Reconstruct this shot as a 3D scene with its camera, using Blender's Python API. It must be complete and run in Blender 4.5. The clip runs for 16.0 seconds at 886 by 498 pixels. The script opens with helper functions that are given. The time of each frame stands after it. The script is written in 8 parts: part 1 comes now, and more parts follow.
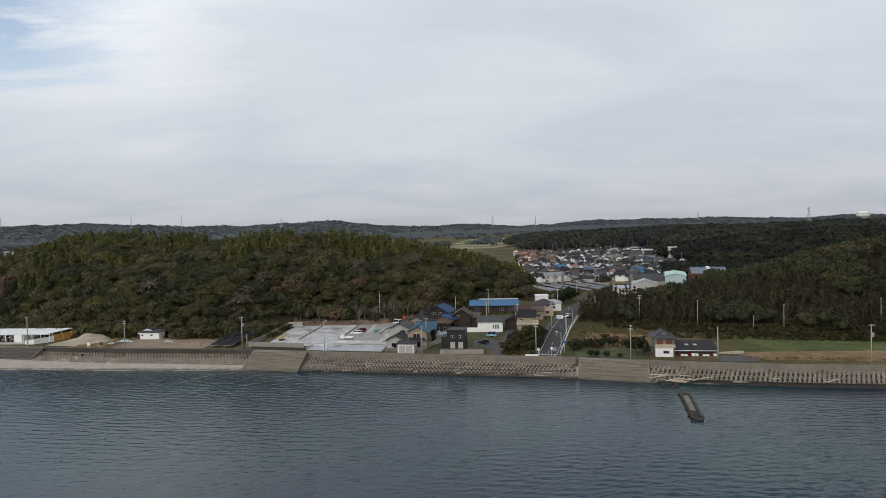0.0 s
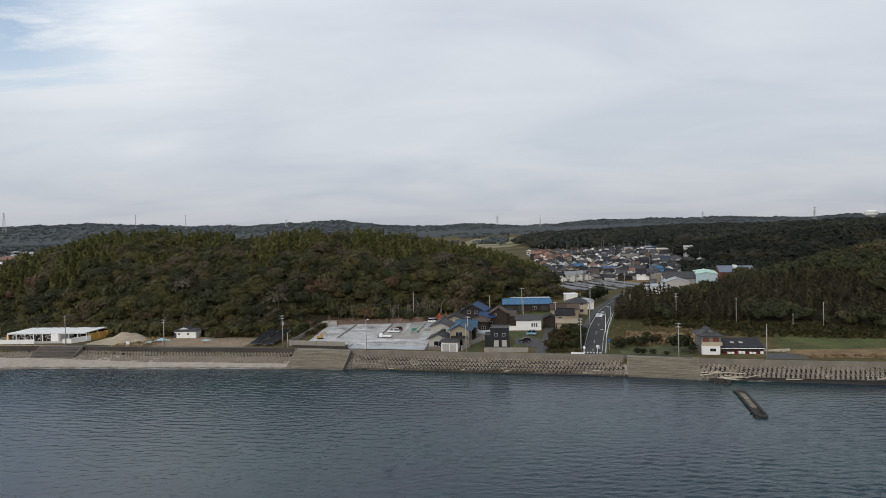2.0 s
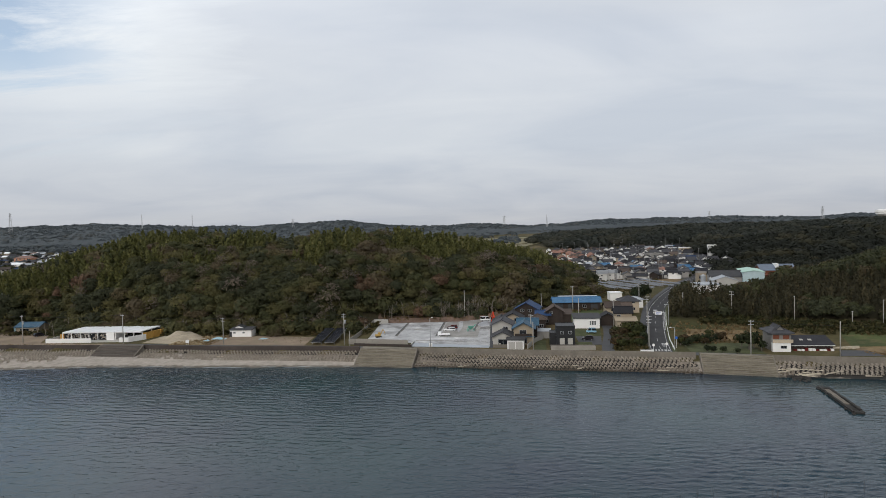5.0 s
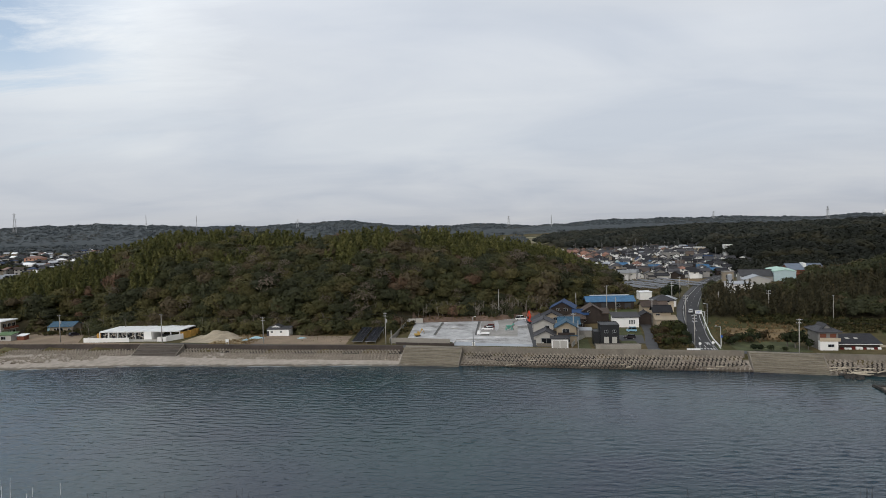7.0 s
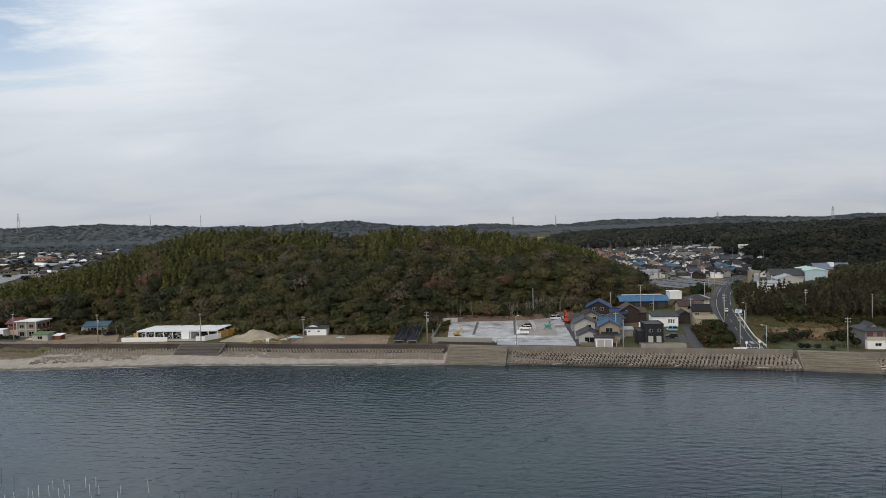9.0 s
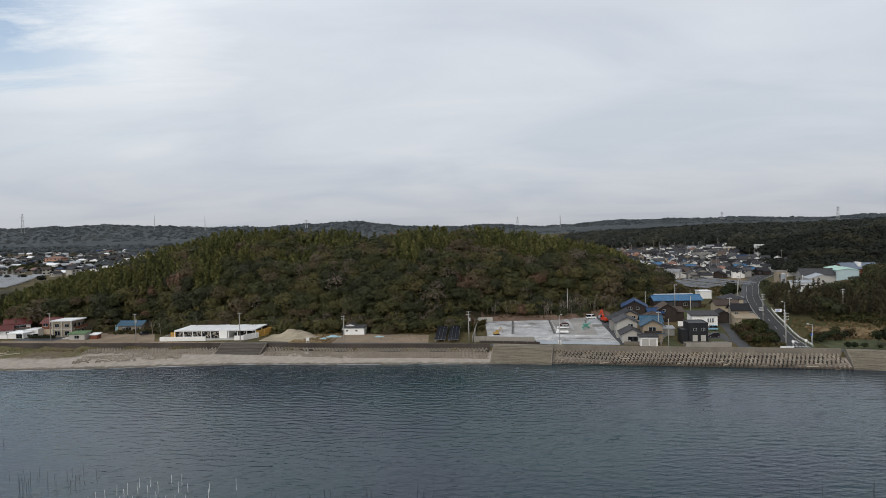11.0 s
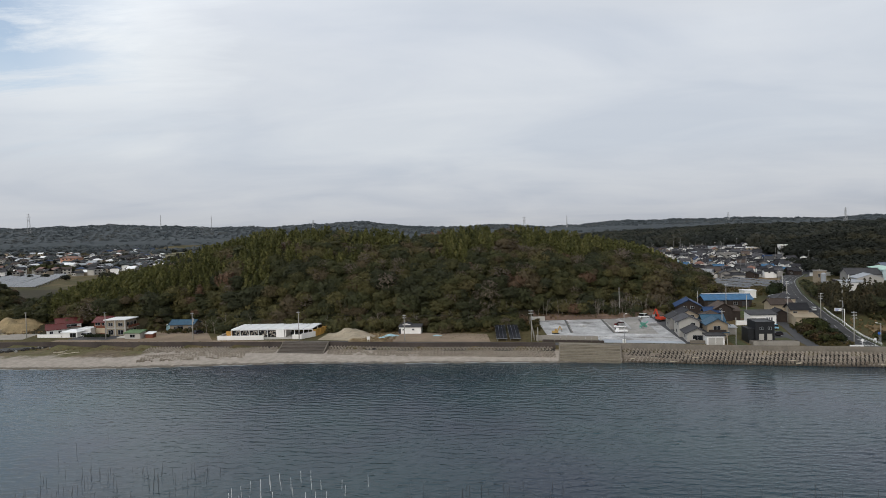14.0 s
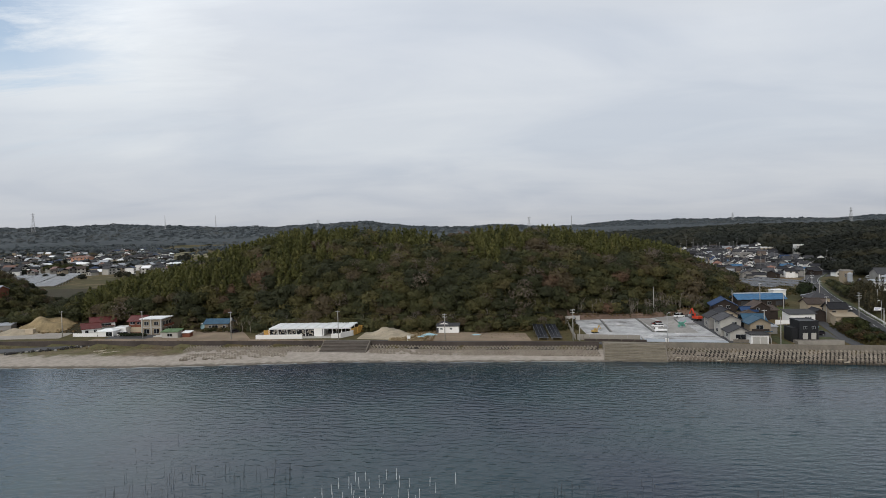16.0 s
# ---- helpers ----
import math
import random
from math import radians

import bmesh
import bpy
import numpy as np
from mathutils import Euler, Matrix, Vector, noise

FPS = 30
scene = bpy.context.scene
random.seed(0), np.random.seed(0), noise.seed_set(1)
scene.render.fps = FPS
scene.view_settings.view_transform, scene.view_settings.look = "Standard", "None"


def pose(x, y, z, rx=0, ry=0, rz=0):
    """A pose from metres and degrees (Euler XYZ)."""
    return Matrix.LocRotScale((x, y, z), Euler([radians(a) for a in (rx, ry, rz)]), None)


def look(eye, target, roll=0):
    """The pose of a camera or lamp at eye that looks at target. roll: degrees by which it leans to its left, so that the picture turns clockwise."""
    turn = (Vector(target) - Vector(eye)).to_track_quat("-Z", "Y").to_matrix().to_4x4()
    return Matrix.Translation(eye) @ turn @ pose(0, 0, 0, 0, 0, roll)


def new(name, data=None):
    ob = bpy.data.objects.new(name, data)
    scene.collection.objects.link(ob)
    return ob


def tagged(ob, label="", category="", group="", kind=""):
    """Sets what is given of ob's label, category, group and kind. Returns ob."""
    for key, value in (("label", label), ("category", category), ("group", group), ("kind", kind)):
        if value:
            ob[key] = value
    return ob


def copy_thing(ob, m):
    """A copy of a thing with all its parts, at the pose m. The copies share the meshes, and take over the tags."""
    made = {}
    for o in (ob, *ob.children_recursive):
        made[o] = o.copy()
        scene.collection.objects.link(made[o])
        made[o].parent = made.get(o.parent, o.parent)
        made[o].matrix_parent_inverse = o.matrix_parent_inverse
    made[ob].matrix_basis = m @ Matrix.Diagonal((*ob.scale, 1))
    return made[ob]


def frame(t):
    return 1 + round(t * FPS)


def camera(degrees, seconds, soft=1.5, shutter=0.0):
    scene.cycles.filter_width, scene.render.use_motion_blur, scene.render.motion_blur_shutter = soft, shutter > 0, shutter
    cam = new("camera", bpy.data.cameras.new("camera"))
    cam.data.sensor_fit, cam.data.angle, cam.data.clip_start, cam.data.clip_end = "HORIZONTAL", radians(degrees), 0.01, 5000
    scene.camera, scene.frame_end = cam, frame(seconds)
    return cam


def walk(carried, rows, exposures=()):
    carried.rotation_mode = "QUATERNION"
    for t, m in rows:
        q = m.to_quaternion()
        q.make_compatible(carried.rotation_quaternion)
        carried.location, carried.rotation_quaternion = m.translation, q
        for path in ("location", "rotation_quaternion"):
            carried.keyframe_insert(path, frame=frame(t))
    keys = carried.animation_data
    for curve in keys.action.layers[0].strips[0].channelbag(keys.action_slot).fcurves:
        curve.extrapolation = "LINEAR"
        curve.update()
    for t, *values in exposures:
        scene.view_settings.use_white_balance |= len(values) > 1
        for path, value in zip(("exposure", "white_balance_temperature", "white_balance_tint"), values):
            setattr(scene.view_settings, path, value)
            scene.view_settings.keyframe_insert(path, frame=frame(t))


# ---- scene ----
cam = camera(72.0, 16.0, soft=0.7)
PATH = [
    (0.0, 0.00, -0.00, 41.90, 88.147, 1.395, 0.306),
    (1.0, -6.89, -0.16, 41.86, 88.128, 1.429, 0.282),
    (2.0, -13.85, -0.32, 41.83, 88.118, 1.459, 0.253),
    (3.0, -20.86, -0.48, 41.80, 88.114, 1.486, 0.219),
    (4.0, -27.92, -0.64, 41.78, 88.117, 1.508, 0.181),
    (5.0, -35.03, -0.79, 41.77, 88.125, 1.526, 0.139),
    (6.0, -42.18, -0.95, 41.76, 88.137, 1.540, 0.095),
    (7.0, -49.37, -1.10, 41.76, 88.152, 1.550, 0.048),
    (8.0, -56.59, -1.25, 41.77, 88.169, 1.555, 0.000),
    (9.0, -63.84, -1.40, 41.79, 88.187, 1.557, -0.050),
    (10.0, -71.11, -1.55, 41.81, 88.205, 1.555, -0.100),
    (11.0, -78.41, -1.70, 41.83, 88.222, 1.548, -0.150),
    (12.0, -85.71, -1.84, 41.87, 88.237, 1.537, -0.200),
    (13.0, -93.03, -1.99, 41.91, 88.249, 1.522, -0.249),
    (14.0, -100.36, -2.13, 41.96, 88.257, 1.503, -0.296),
    (15.0, -107.68, -2.27, 42.01, 88.260, 1.480, -0.341),
    (16.0, -115.00, -2.41, 42.07, 88.256, 1.453, -0.384),
]
walk(cam, [(t, pose(x, y, z, rx, ry, rz)) for t, x, y, z, rx, ry, rz in PATH])

# ---- world and sun ----
world = bpy.data.worlds.new("overcast_sky")
scene.world = world
world.use_nodes = True
wn, wl = world.node_tree.nodes, world.node_tree.links
wn.clear()
SUN_EL, SUN_AZ = radians(27), radians(200)
sky = wn.new("ShaderNodeTexSky")
sky.sky_type, sky.sun_disc, sky.sun_elevation, sky.sun_rotation = "NISHITA", False, SUN_EL, SUN_AZ
sky_dim = wn.new("ShaderNodeBackground")
sky_dim.inputs["Strength"].default_value = 0.15
wl.new(sky.outputs[0], sky_dim.inputs["Color"])
wcoord = wn.new("ShaderNodeTexCoord")
sep = wn.new("ShaderNodeSeparateXYZ")
wl.new(wcoord.outputs["Generated"], sep.inputs[0])


def wmath(op, a, b=None):
    n = wn.new("ShaderNodeMath")
    n.operation = op
    for i, v in enumerate((a, b)):
        if v is None:
            continue
        if isinstance(v, (int, float)):
            n.inputs[i].default_value = v
        else:
            wl.new(v, n.inputs[i])
    return n.outputs[0]


def wramp(fac, stops):
    r = wn.new("ShaderNodeValToRGB")
    while len(r.color_ramp.elements) < len(stops):
        r.color_ramp.elements.new(0.5)
    for e, (p, col) in zip(r.color_ramp.elements, stops):
        e.position, e.color = p, (*col, 1)
    wl.new(fac, r.inputs[0])
    return r.outputs[0]


# cloud sheet: brighter overhead, a darker bluish band low down; its forms lie on a flat layer, so they close up towards the horizon
zc = wmath("ADD", sep.outputs["Z"], 0.16)
layer = wn.new("ShaderNodeCombineXYZ")
wl.new(wmath("DIVIDE", sep.outputs["X"], zc), layer.inputs[0])
wl.new(wmath("DIVIDE", sep.outputs["Y"], zc), layer.inputs[1])


def wlayer(scale, detail, rough, stretch, turn, offset, warp=0.3):
    """Cloud noise on the flat layer, drawn out along one direction."""
    m = wn.new("ShaderNodeMapping")
    m.inputs["Rotation"].default_value = (0, 0, radians(turn))
    m.inputs["Scale"].default_value = stretch
    m.inputs["Location"].default_value = offset
    wl.new(layer.outputs[0], m.inputs[0])
    n = wn.new("ShaderNodeTexNoise")
    n.inputs["Scale"].default_value, n.inputs["Detail"].default_value, n.inputs["Roughness"].default_value = scale, detail, rough
    n.inputs["Distortion"].default_value = warp
    wl.new(m.outputs[0], n.inputs["Vector"])
    return n.outputs["Fac"]


def wclamp(v):
    return wmath("MINIMUM", wmath("MAXIMUM", v, 0.0), 1.0)


def wmul(a, b, fac=1.0):
    m = wn.new("ShaderNodeMixRGB")
    m.blend_type, m.inputs[0].default_value = "MULTIPLY", fac
    wl.new(a, m.inputs[1])
    wl.new(b, m.inputs[2])
    return m


band = wramp(sep.outputs["Z"], [(0.0, (0.475, 0.49, 0.525)), (0.04, (0.535, 0.56, 0.605)), (0.13, (0.615, 0.655, 0.71)), (0.30, (0.66, 0.70, 0.765)), (0.6, (0.76, 0.79, 0.83))])
masses = wramp(wlayer(0.95, 5, 0.52, (0.8, 1.0, 1.0), 28, (3.1, 0.7, 0.0), 0.6), [(0.36, (0.915, 0.935, 0.962)), (0.5, (1.0, 1.005, 1.01)), (0.64, (1.065, 1.06, 1.045))])
streaks = wramp(wlayer(1.7, 7, 0.6, (0.6, 1.3, 1.0), 35, (0.4, 2.2, 0.0), 0.8), [(0.3, (0.97, 0.977, 0.985)), (0.7, (1.03, 1.027, 1.02))])
cloud_col = wmul(wmul(band, masses).outputs[0], streaks)
# the sheet ends in the west in torn bright wisps, with blue between them
torn = wlayer(1.3, 9, 0.66, (0.45, 1.5, 1.0), 20, (1.2, 4.1, 0.0), 0.9)
edge = wmath("ADD", wmath("MULTIPLY", sep.outputs["X"], -1.0), wmath("MULTIPLY", wmath("SUBTRACT", torn, 0.5), 0.30))
west = wclamp(wmath("MULTIPLY", wmath("SUBTRACT", edge, 0.29), 7.0))
high = wclamp(wmath("MULTIPLY", wmath("SUBTRACT", sep.outputs["Z"], 0.10), 6.0))
thin = wmath("MULTIPLY", west, high)
wisp_lift = wn.new("ShaderNodeMixRGB")
wisp_lift.blend_type, wisp_lift.inputs[2].default_value = "MULTIPLY", (1.30, 1.28, 1.22, 1)
wl.new(wmath("MULTIPLY", thin, 0.85), wisp_lift.inputs[0])
wl.new(cloud_col.outputs[0], wisp_lift.inputs[1])
farther = wclamp(wmath("MULTIPLY", wmath("SUBTRACT", wmath("MULTIPLY", sep.outputs["X"], -1.0), 0.40), 7.0))
gap = wmath("MULTIPLY", wmath("MULTIPLY", high, farther), wmath("MULTIPLY", wclamp(wmath("MULTIPLY", wmath("SUBTRACT", 0.55, torn), 7.0)), 0.72))
cloud = wn.new("ShaderNodeBackground")
wl.new(wisp_lift.outputs[0], cloud.inputs["Color"])
# brighter towards the sun's side, high up
tilt = wmath("MULTIPLY", wmath("MULTIPLY", sep.outputs["X"], -0.9), wclamp(wmath("MULTIPLY", wmath("SUBTRACT", sep.outputs["Z"], 0.28), 3.5)))
wl.new(wmath("ADD", tilt, 1.0), cloud.inputs["Strength"])
mixs = wn.new("ShaderNodeMixShader")
wl.new(gap, mixs.inputs[0])
wl.new(cloud.outputs[0], mixs.inputs[1])
wl.new(sky_dim.outputs[0], mixs.inputs[2])
wout = wn.new("ShaderNodeOutputWorld")
wl.new(mixs.outputs[0], wout.inputs["Surface"])

sun = new("sun", bpy.data.lights.new("sun", "SUN"))
sun.data.energy, sun.data.angle, sun.data.color = 1.2, radians(40), (1.0, 0.93, 0.84)
# the sun stands behind the camera, a little to its left
sun.matrix_world = look((-120 * 1.0, -300 * 1.0, 175), (0, 0, 0))
scene.view_settings.exposure = 0.0


# ---- materials ----
def nodes_of(name):
    m = bpy.data.materials.new(name)
    m.use_nodes = True
    return m, m.node_tree.nodes, m.node_tree.links, m.node_tree.nodes["Principled BSDF"]


def noise_fac(n, l, vec, scale, detail=4.0, rough=0.55):
    t = n.new("ShaderNodeTexNoise")
    t.inputs["Scale"].default_value, t.inputs["Detail"].default_value, t.inputs["Roughness"].default_value = scale, detail, rough
    l.new(vec, t.inputs["Vector"])
    return t.outputs["Fac"]


def ramp(n, l, fac, stops):
    r = n.new("ShaderNodeValToRGB")
    while len(r.color_ramp.elements) < len(stops):
        r.color_ramp.elements.new(0.5)
    for e, (p, col) in zip(r.color_ramp.elements, stops):
        e.position, e.color = p, (*col, 1)
    l.new(fac, r.inputs[0])
    return r.outputs[0]


def mix(n, l, mode, fac, a, b):
    m = n.new("ShaderNodeMixRGB")
    m.blend_type = mode
    for i, v in enumerate((fac, a, b)):
        if isinstance(v, (int, float)):
            m.inputs[i].default_value = v
        elif isinstance(v, tuple):
            m.inputs[i].default_value = (*v, 1)
        else:
            l.new(v, m.inputs[i])
    return m.outputs[0]


def bump(n, l, b, height, strength, dist):
    k = n.new("ShaderNodeBump")
    k.inputs["Strength"].default_value, k.inputs["Distance"].default_value = strength, dist
    l.new(height, k.inputs["Height"])
    l.new(k.outputs[0], b.inputs["Normal"])


def surface(name, col, rough=0.8, spread=0.18, coarse=0.35, fine=4.0, relief=0.02, metal=0.0, per_object=0.0, stain=None):
    """A painted, cast or earthen surface: base colour with broad patches, fine grain and a low relief."""
    m, n, l, b = nodes_of(name)
    co = n.new("ShaderNodeTexCoord").outputs["Object"]
    f1, f2 = noise_fac(n, l, co, coarse, 3), noise_fac(n, l, co, fine, 5, 0.65)
    lo, hi = tuple(c * (1 - spread) for c in col), tuple(min(1, c * (1 + spread)) for c in col)
    base = ramp(n, l, f1, [(0.3, lo), (0.7, hi)])
    grain = ramp(n, l, f2, [(0.25, (1 - spread * 0.7,) * 3), (0.75, (1 + spread * 0.4,) * 3)])
    base = mix(n, l, "MULTIPLY", 1.0, base, grain)
    if stain:
        f3 = noise_fac(n, l, co, coarse * 2.3, 6, 0.7)
        base = mix(n, l, "MIX", ramp(n, l, f3, [(0.52, (0, 0, 0)), (0.72, (0.75, 0.75, 0.75))]), base, stain)
    if per_object:
        info = n.new("ShaderNodeObjectInfo").outputs["Random"]
        base = mix(n, l, "MULTIPLY", 1.0, base, ramp(n, l, info, [(0, (1 - per_object,) * 3), (1, (1 + per_object,) * 3)]))
    l.new(base, b.inputs["Base Color"])
    b.inputs["Roughness"].default_value, b.inputs["Metallic"].default_value = rough, metal
    b.inputs["Specular IOR Level"].default_value = 0.3
    if relief:
        bump(n, l, b, f2, 0.5, relief)
    return m


def ridged(name, col, pitch, axis="X", rough=0.5, spread=0.15, relief=0.04, stain=None, per_object=0.0):
    """Sheet or tile with ribs across one of its own axes."""
    m = surface(name, col, rough, spread, 0.5, 5.0, 0.0, stain=stain, per_object=per_object)
    n, l, b = m.node_tree.nodes, m.node_tree.links, m.node_tree.nodes["Principled BSDF"]
    w = n.new("ShaderNodeTexWave")
    w.bands_direction = axis
    w.inputs["Scale"].default_value = 0.314 / pitch
    l.new(n.new("ShaderNodeTexCoord").outputs["Object"], w.inputs["Vector"])
    bump(n, l, b, w.outputs["Fac"], 0.6, relief)
    return m


def leafy(n, l, b, base, rough):
    """Leaf shading: mostly matt, with some light let through."""
    l.new(base, b.inputs["Base Color"])
    b.inputs["Roughness"].default_value = rough
    b.inputs["Specular IOR Level"].default_value = 0.2
    thru = n.new("ShaderNodeBsdfTranslucent")
    l.new(base, thru.inputs["Color"])
    both = n.new("ShaderNodeMixShader")
    both.inputs[0].default_value = 0.35
    l.new(b.outputs[0], both.inputs[1])
    l.new(thru.outputs[0], both.inputs[2])
    l.new(both.outputs[0], n["Material Output"].inputs["Surface"])


def foliage(name, stops, rough=0.75, lo=0.74, hi=1.32):
    """Leaves: the tree's own hue from its tint value, each clump a little off it."""
    m, n, l, b = nodes_of(name)
    at = n.new("ShaderNodeAttribute")
    at.attribute_name = "tint"
    base = ramp(n, l, at.outputs["Fac"], stops)
    isl = n.new("ShaderNodeNewGeometry").outputs["Random Per Island"]
    base = mix(n, l, "MULTIPLY", 1.0, base, ramp(n, l, isl, [(0, (lo, lo, lo)), (0.5, (1, 1, 1)), (1, (hi, hi * 0.96, hi * 0.88))]))
    leafy(n, l, b, base, rough)
    return m


def leaf_plain(name, col):
    """Leaves of a single planted shrub or tree."""
    m, n, l, b = nodes_of(name)
    isl = n.new("ShaderNodeNewGeometry").outputs["Random Per Island"]
    info = n.new("ShaderNodeObjectInfo").outputs["Random"]
    base = ramp(n, l, isl, [(0, tuple(c * 0.55 for c in col)), (0.6, col), (1, tuple(c * 1.6 for c in col))])
    base = mix(n, l, "MULTIPLY", 1.0, base, ramp(n, l, info, [(0, (0.8, 0.85, 0.8)), (1, (1.25, 1.12, 1.0))]))
    leafy(n, l, b, base, 0.75)
    return m


MAT = {}
MAT["concrete"] = surface("weathered_concrete", (0.18, 0.158, 0.131), 0.9, 0.2, 0.25, 2.0, 0.03, stain=(0.13, 0.12, 0.10))
MAT["wall_dark"] = surface("dark_sea_wall_concrete", (0.062, 0.050, 0.044), 0.9, 0.3, 0.15, 1.6, 0.03, stain=(0.05, 0.043, 0.04))
MAT["pale_concrete"] = surface("pale_block_concrete", (0.29, 0.268, 0.236), 0.9, 0.15, 0.3, 2.0, 0.02, stain=(0.22, 0.20, 0.17))


def streaked(name, col, dark):
    """Concrete of long treads, with darker and paler streaks along each tread."""
    m, n, l, b = nodes_of(name)
    pos = n.new("ShaderNodeNewGeometry").outputs["Position"]
    mp = n.new("ShaderNodeMapping")
    mp.inputs["Scale"].default_value = (0.05, 0.25, 2.6)
    mp.inputs["Rotation"].default_value = (0, 0, 0.2)
    l.new(pos, mp.inputs[0])
    f1, f2 = noise_fac(n, l, mp.outputs[0], 1.6, 6, 0.7), noise_fac(n, l, pos, 1.4, 5, 0.65)
    base = ramp(n, l, f1, [(0.34, dark), (0.5, col), (0.68, tuple(c * 1.3 for c in col))])
    base = mix(n, l, "MULTIPLY", 1.0, base, ramp(n, l, f2, [(0.25, (0.8, 0.8, 0.8)), (0.75, (1.12, 1.12, 1.12))]))
    l.new(base, b.inputs["Base Color"])
    b.inputs["Roughness"].default_value = 0.9
    bump(n, l, b, f2, 0.5, 0.03)
    return m


MAT["step"] = streaked("stepped_ramp_concrete", (0.185, 0.162, 0.125), (0.095, 0.080, 0.058))
MAT["step_dark"] = streaked("dark_ramp_concrete", (0.095, 0.080, 0.068), (0.045, 0.038, 0.033))


def block_material():
    """Cast blocks: pale and dry above, brown with weed and wet below the tide mark."""
    m, n, l, b = nodes_of("wave_block_concrete")
    pos = n.new("ShaderNodeNewGeometry").outputs["Position"]
    z = n.new("ShaderNodeSeparateXYZ")
    l.new(pos, z.inputs[0])
    f1, f2 = noise_fac(n, l, pos, 0.35, 4, 0.6), noise_fac(n, l, pos, 3.0, 5, 0.65)
    mark = n.new("ShaderNodeMath")
    mark.operation = "MULTIPLY_ADD"
    l.new(f1, mark.inputs[0])
    mark.inputs[1].default_value = 1.2
    l.new(z.outputs["Z"], mark.inputs[2])
    tide = n.new("ShaderNodeMapRange")
    tide.inputs["From Min"].default_value, tide.inputs["From Max"].default_value = 1.0, 1.8
    l.new(mark.outputs[0], tide.inputs["Value"])
    dry = ramp(n, l, f1, [(0.3, (0.24, 0.205, 0.165)), (0.7, (0.37, 0.325, 0.27))])
    base = mix(n, l, "MIX", tide.outputs[0], (0.105, 0.078, 0.052), dry)
    base = mix(n, l, "MULTIPLY", 1.0, base, ramp(n, l, f2, [(0.25, (0.75, 0.75, 0.75)), (0.75, (1.2, 1.2, 1.2))]))
    info = n.new("ShaderNodeObjectInfo").outputs["Random"]
    base = mix(n, l, "MULTIPLY", 1.0, base, ramp(n, l, info, [(0, (0.85, 0.85, 0.85)), (1, (1.12, 1.12, 1.12))]))
    l.new(base, b.inputs["Base Color"])
    b.inputs["Roughness"].default_value = 0.92
    bump(n, l, b, f2, 0.5, 0.02)
    return m


MAT["block"] = block_material()


def slab_material():
    """Old yard slab: pale scoured areas, grey ones and dark stains."""
    m = surface("pale_concrete_slab", (0.37, 0.37, 0.385), 0.85, 0.12, 0.07, 0.9, 0.01)
    n, l, b = m.node_tree.nodes, m.node_tree.links, m.node_tree.nodes["Principled BSDF"]
    pos = n.new("ShaderNodeNewGeometry").outputs["Position"]
    worn, dark = noise_fac(n, l, pos, 0.16, 7, 0.72), noise_fac(n, l, pos, 0.09, 6, 0.68)
    base = ramp(n, l, worn, [(0.36, (0.26, 0.255, 0.25)), (0.46, (0.37, 0.37, 0.375)), (0.56, (0.46, 0.46, 0.465)), (0.66, (0.64, 0.63, 0.625))])
    base = mix(n, l, "MULTIPLY", 1.0, base, ramp(n, l, dark, [(0.36, (0.42, 0.40, 0.38)), (0.47, (0.95, 0.95, 0.95))]))
    l.new(base, b.inputs["Base Color"])
    return m


MAT["slab"] = slab_material()
MAT["worn_slab"] = surface("worn_dirty_slab", (0.30, 0.288, 0.272), 0.9, 0.25, 0.12, 1.0, 0.01, stain=(0.19, 0.168, 0.145))
MAT["foam"] = surface("thin_surf_foam", (0.30, 0.31, 0.31), 0.8, 0.15, 0.6, 3.0, 0.02)
MAT["slab_blue"] = surface("damp_concrete_slab", (0.36, 0.39, 0.43), 0.6, 0.12, 0.09, 0.9, 0.01, stain=(0.26, 0.28, 0.31))
MAT["drain"] = surface("dark_drain_channel", (0.10, 0.10, 0.10), 0.8)
MAT["asphalt"] = surface("asphalt", (0.042, 0.042, 0.045), 0.92, 0.18, 0.15, 3.0, 0.01, stain=(0.06, 0.058, 0.056))
MAT["asphalt_pale"] = surface("worn_asphalt", (0.072, 0.073, 0.079), 0.85, 0.15, 0.15, 3.0, 0.01)
MAT["paint_white"] = surface("road_paint", (0.46, 0.46, 0.45), 0.7, 0.3, 0.6, 5.0, 0.0)
MAT["white"] = surface("white_render", (0.80, 0.79, 0.77), 0.6, 0.04, 0.4, 3.0, 0.0)
MAT["offwhite"] = surface("offwhite_siding", (0.40, 0.385, 0.355), 0.7, 0.07, 0.4, 3.0, 0.0, stain=(0.38, 0.36, 0.33))
MAT["palewall"] = surface("pale_render", (0.54, 0.53, 0.51), 0.7, 0.07, 0.4, 3.0, 0.0, per_object=0.22)
MAT["greywall"] = surface("grey_mortar_wall", (0.26, 0.25, 0.235), 0.8, 0.1, 0.4, 3.0, 0.01, per_object=0.22)
MAT["cream"] = surface("cream_render", (0.42, 0.35, 0.26), 0.8, 0.08, 0.4, 3.0, 0.01, per_object=0.22)
MAT["beige"] = surface("beige_siding", (0.29, 0.24, 0.175), 0.8, 0.08, 0.4, 3.0, 0.01, per_object=0.22)
MAT["pink"] = surface("salmon_render", (0.50, 0.27, 0.18), 0.8, 0.08, 0.4, 3.0, 0.01, per_object=0.22)
MAT["blackwall"] = ridged("black_metal_siding", (0.017, 0.018, 0.020), 0.25, "X", 0.45, 0.2, 0.01)
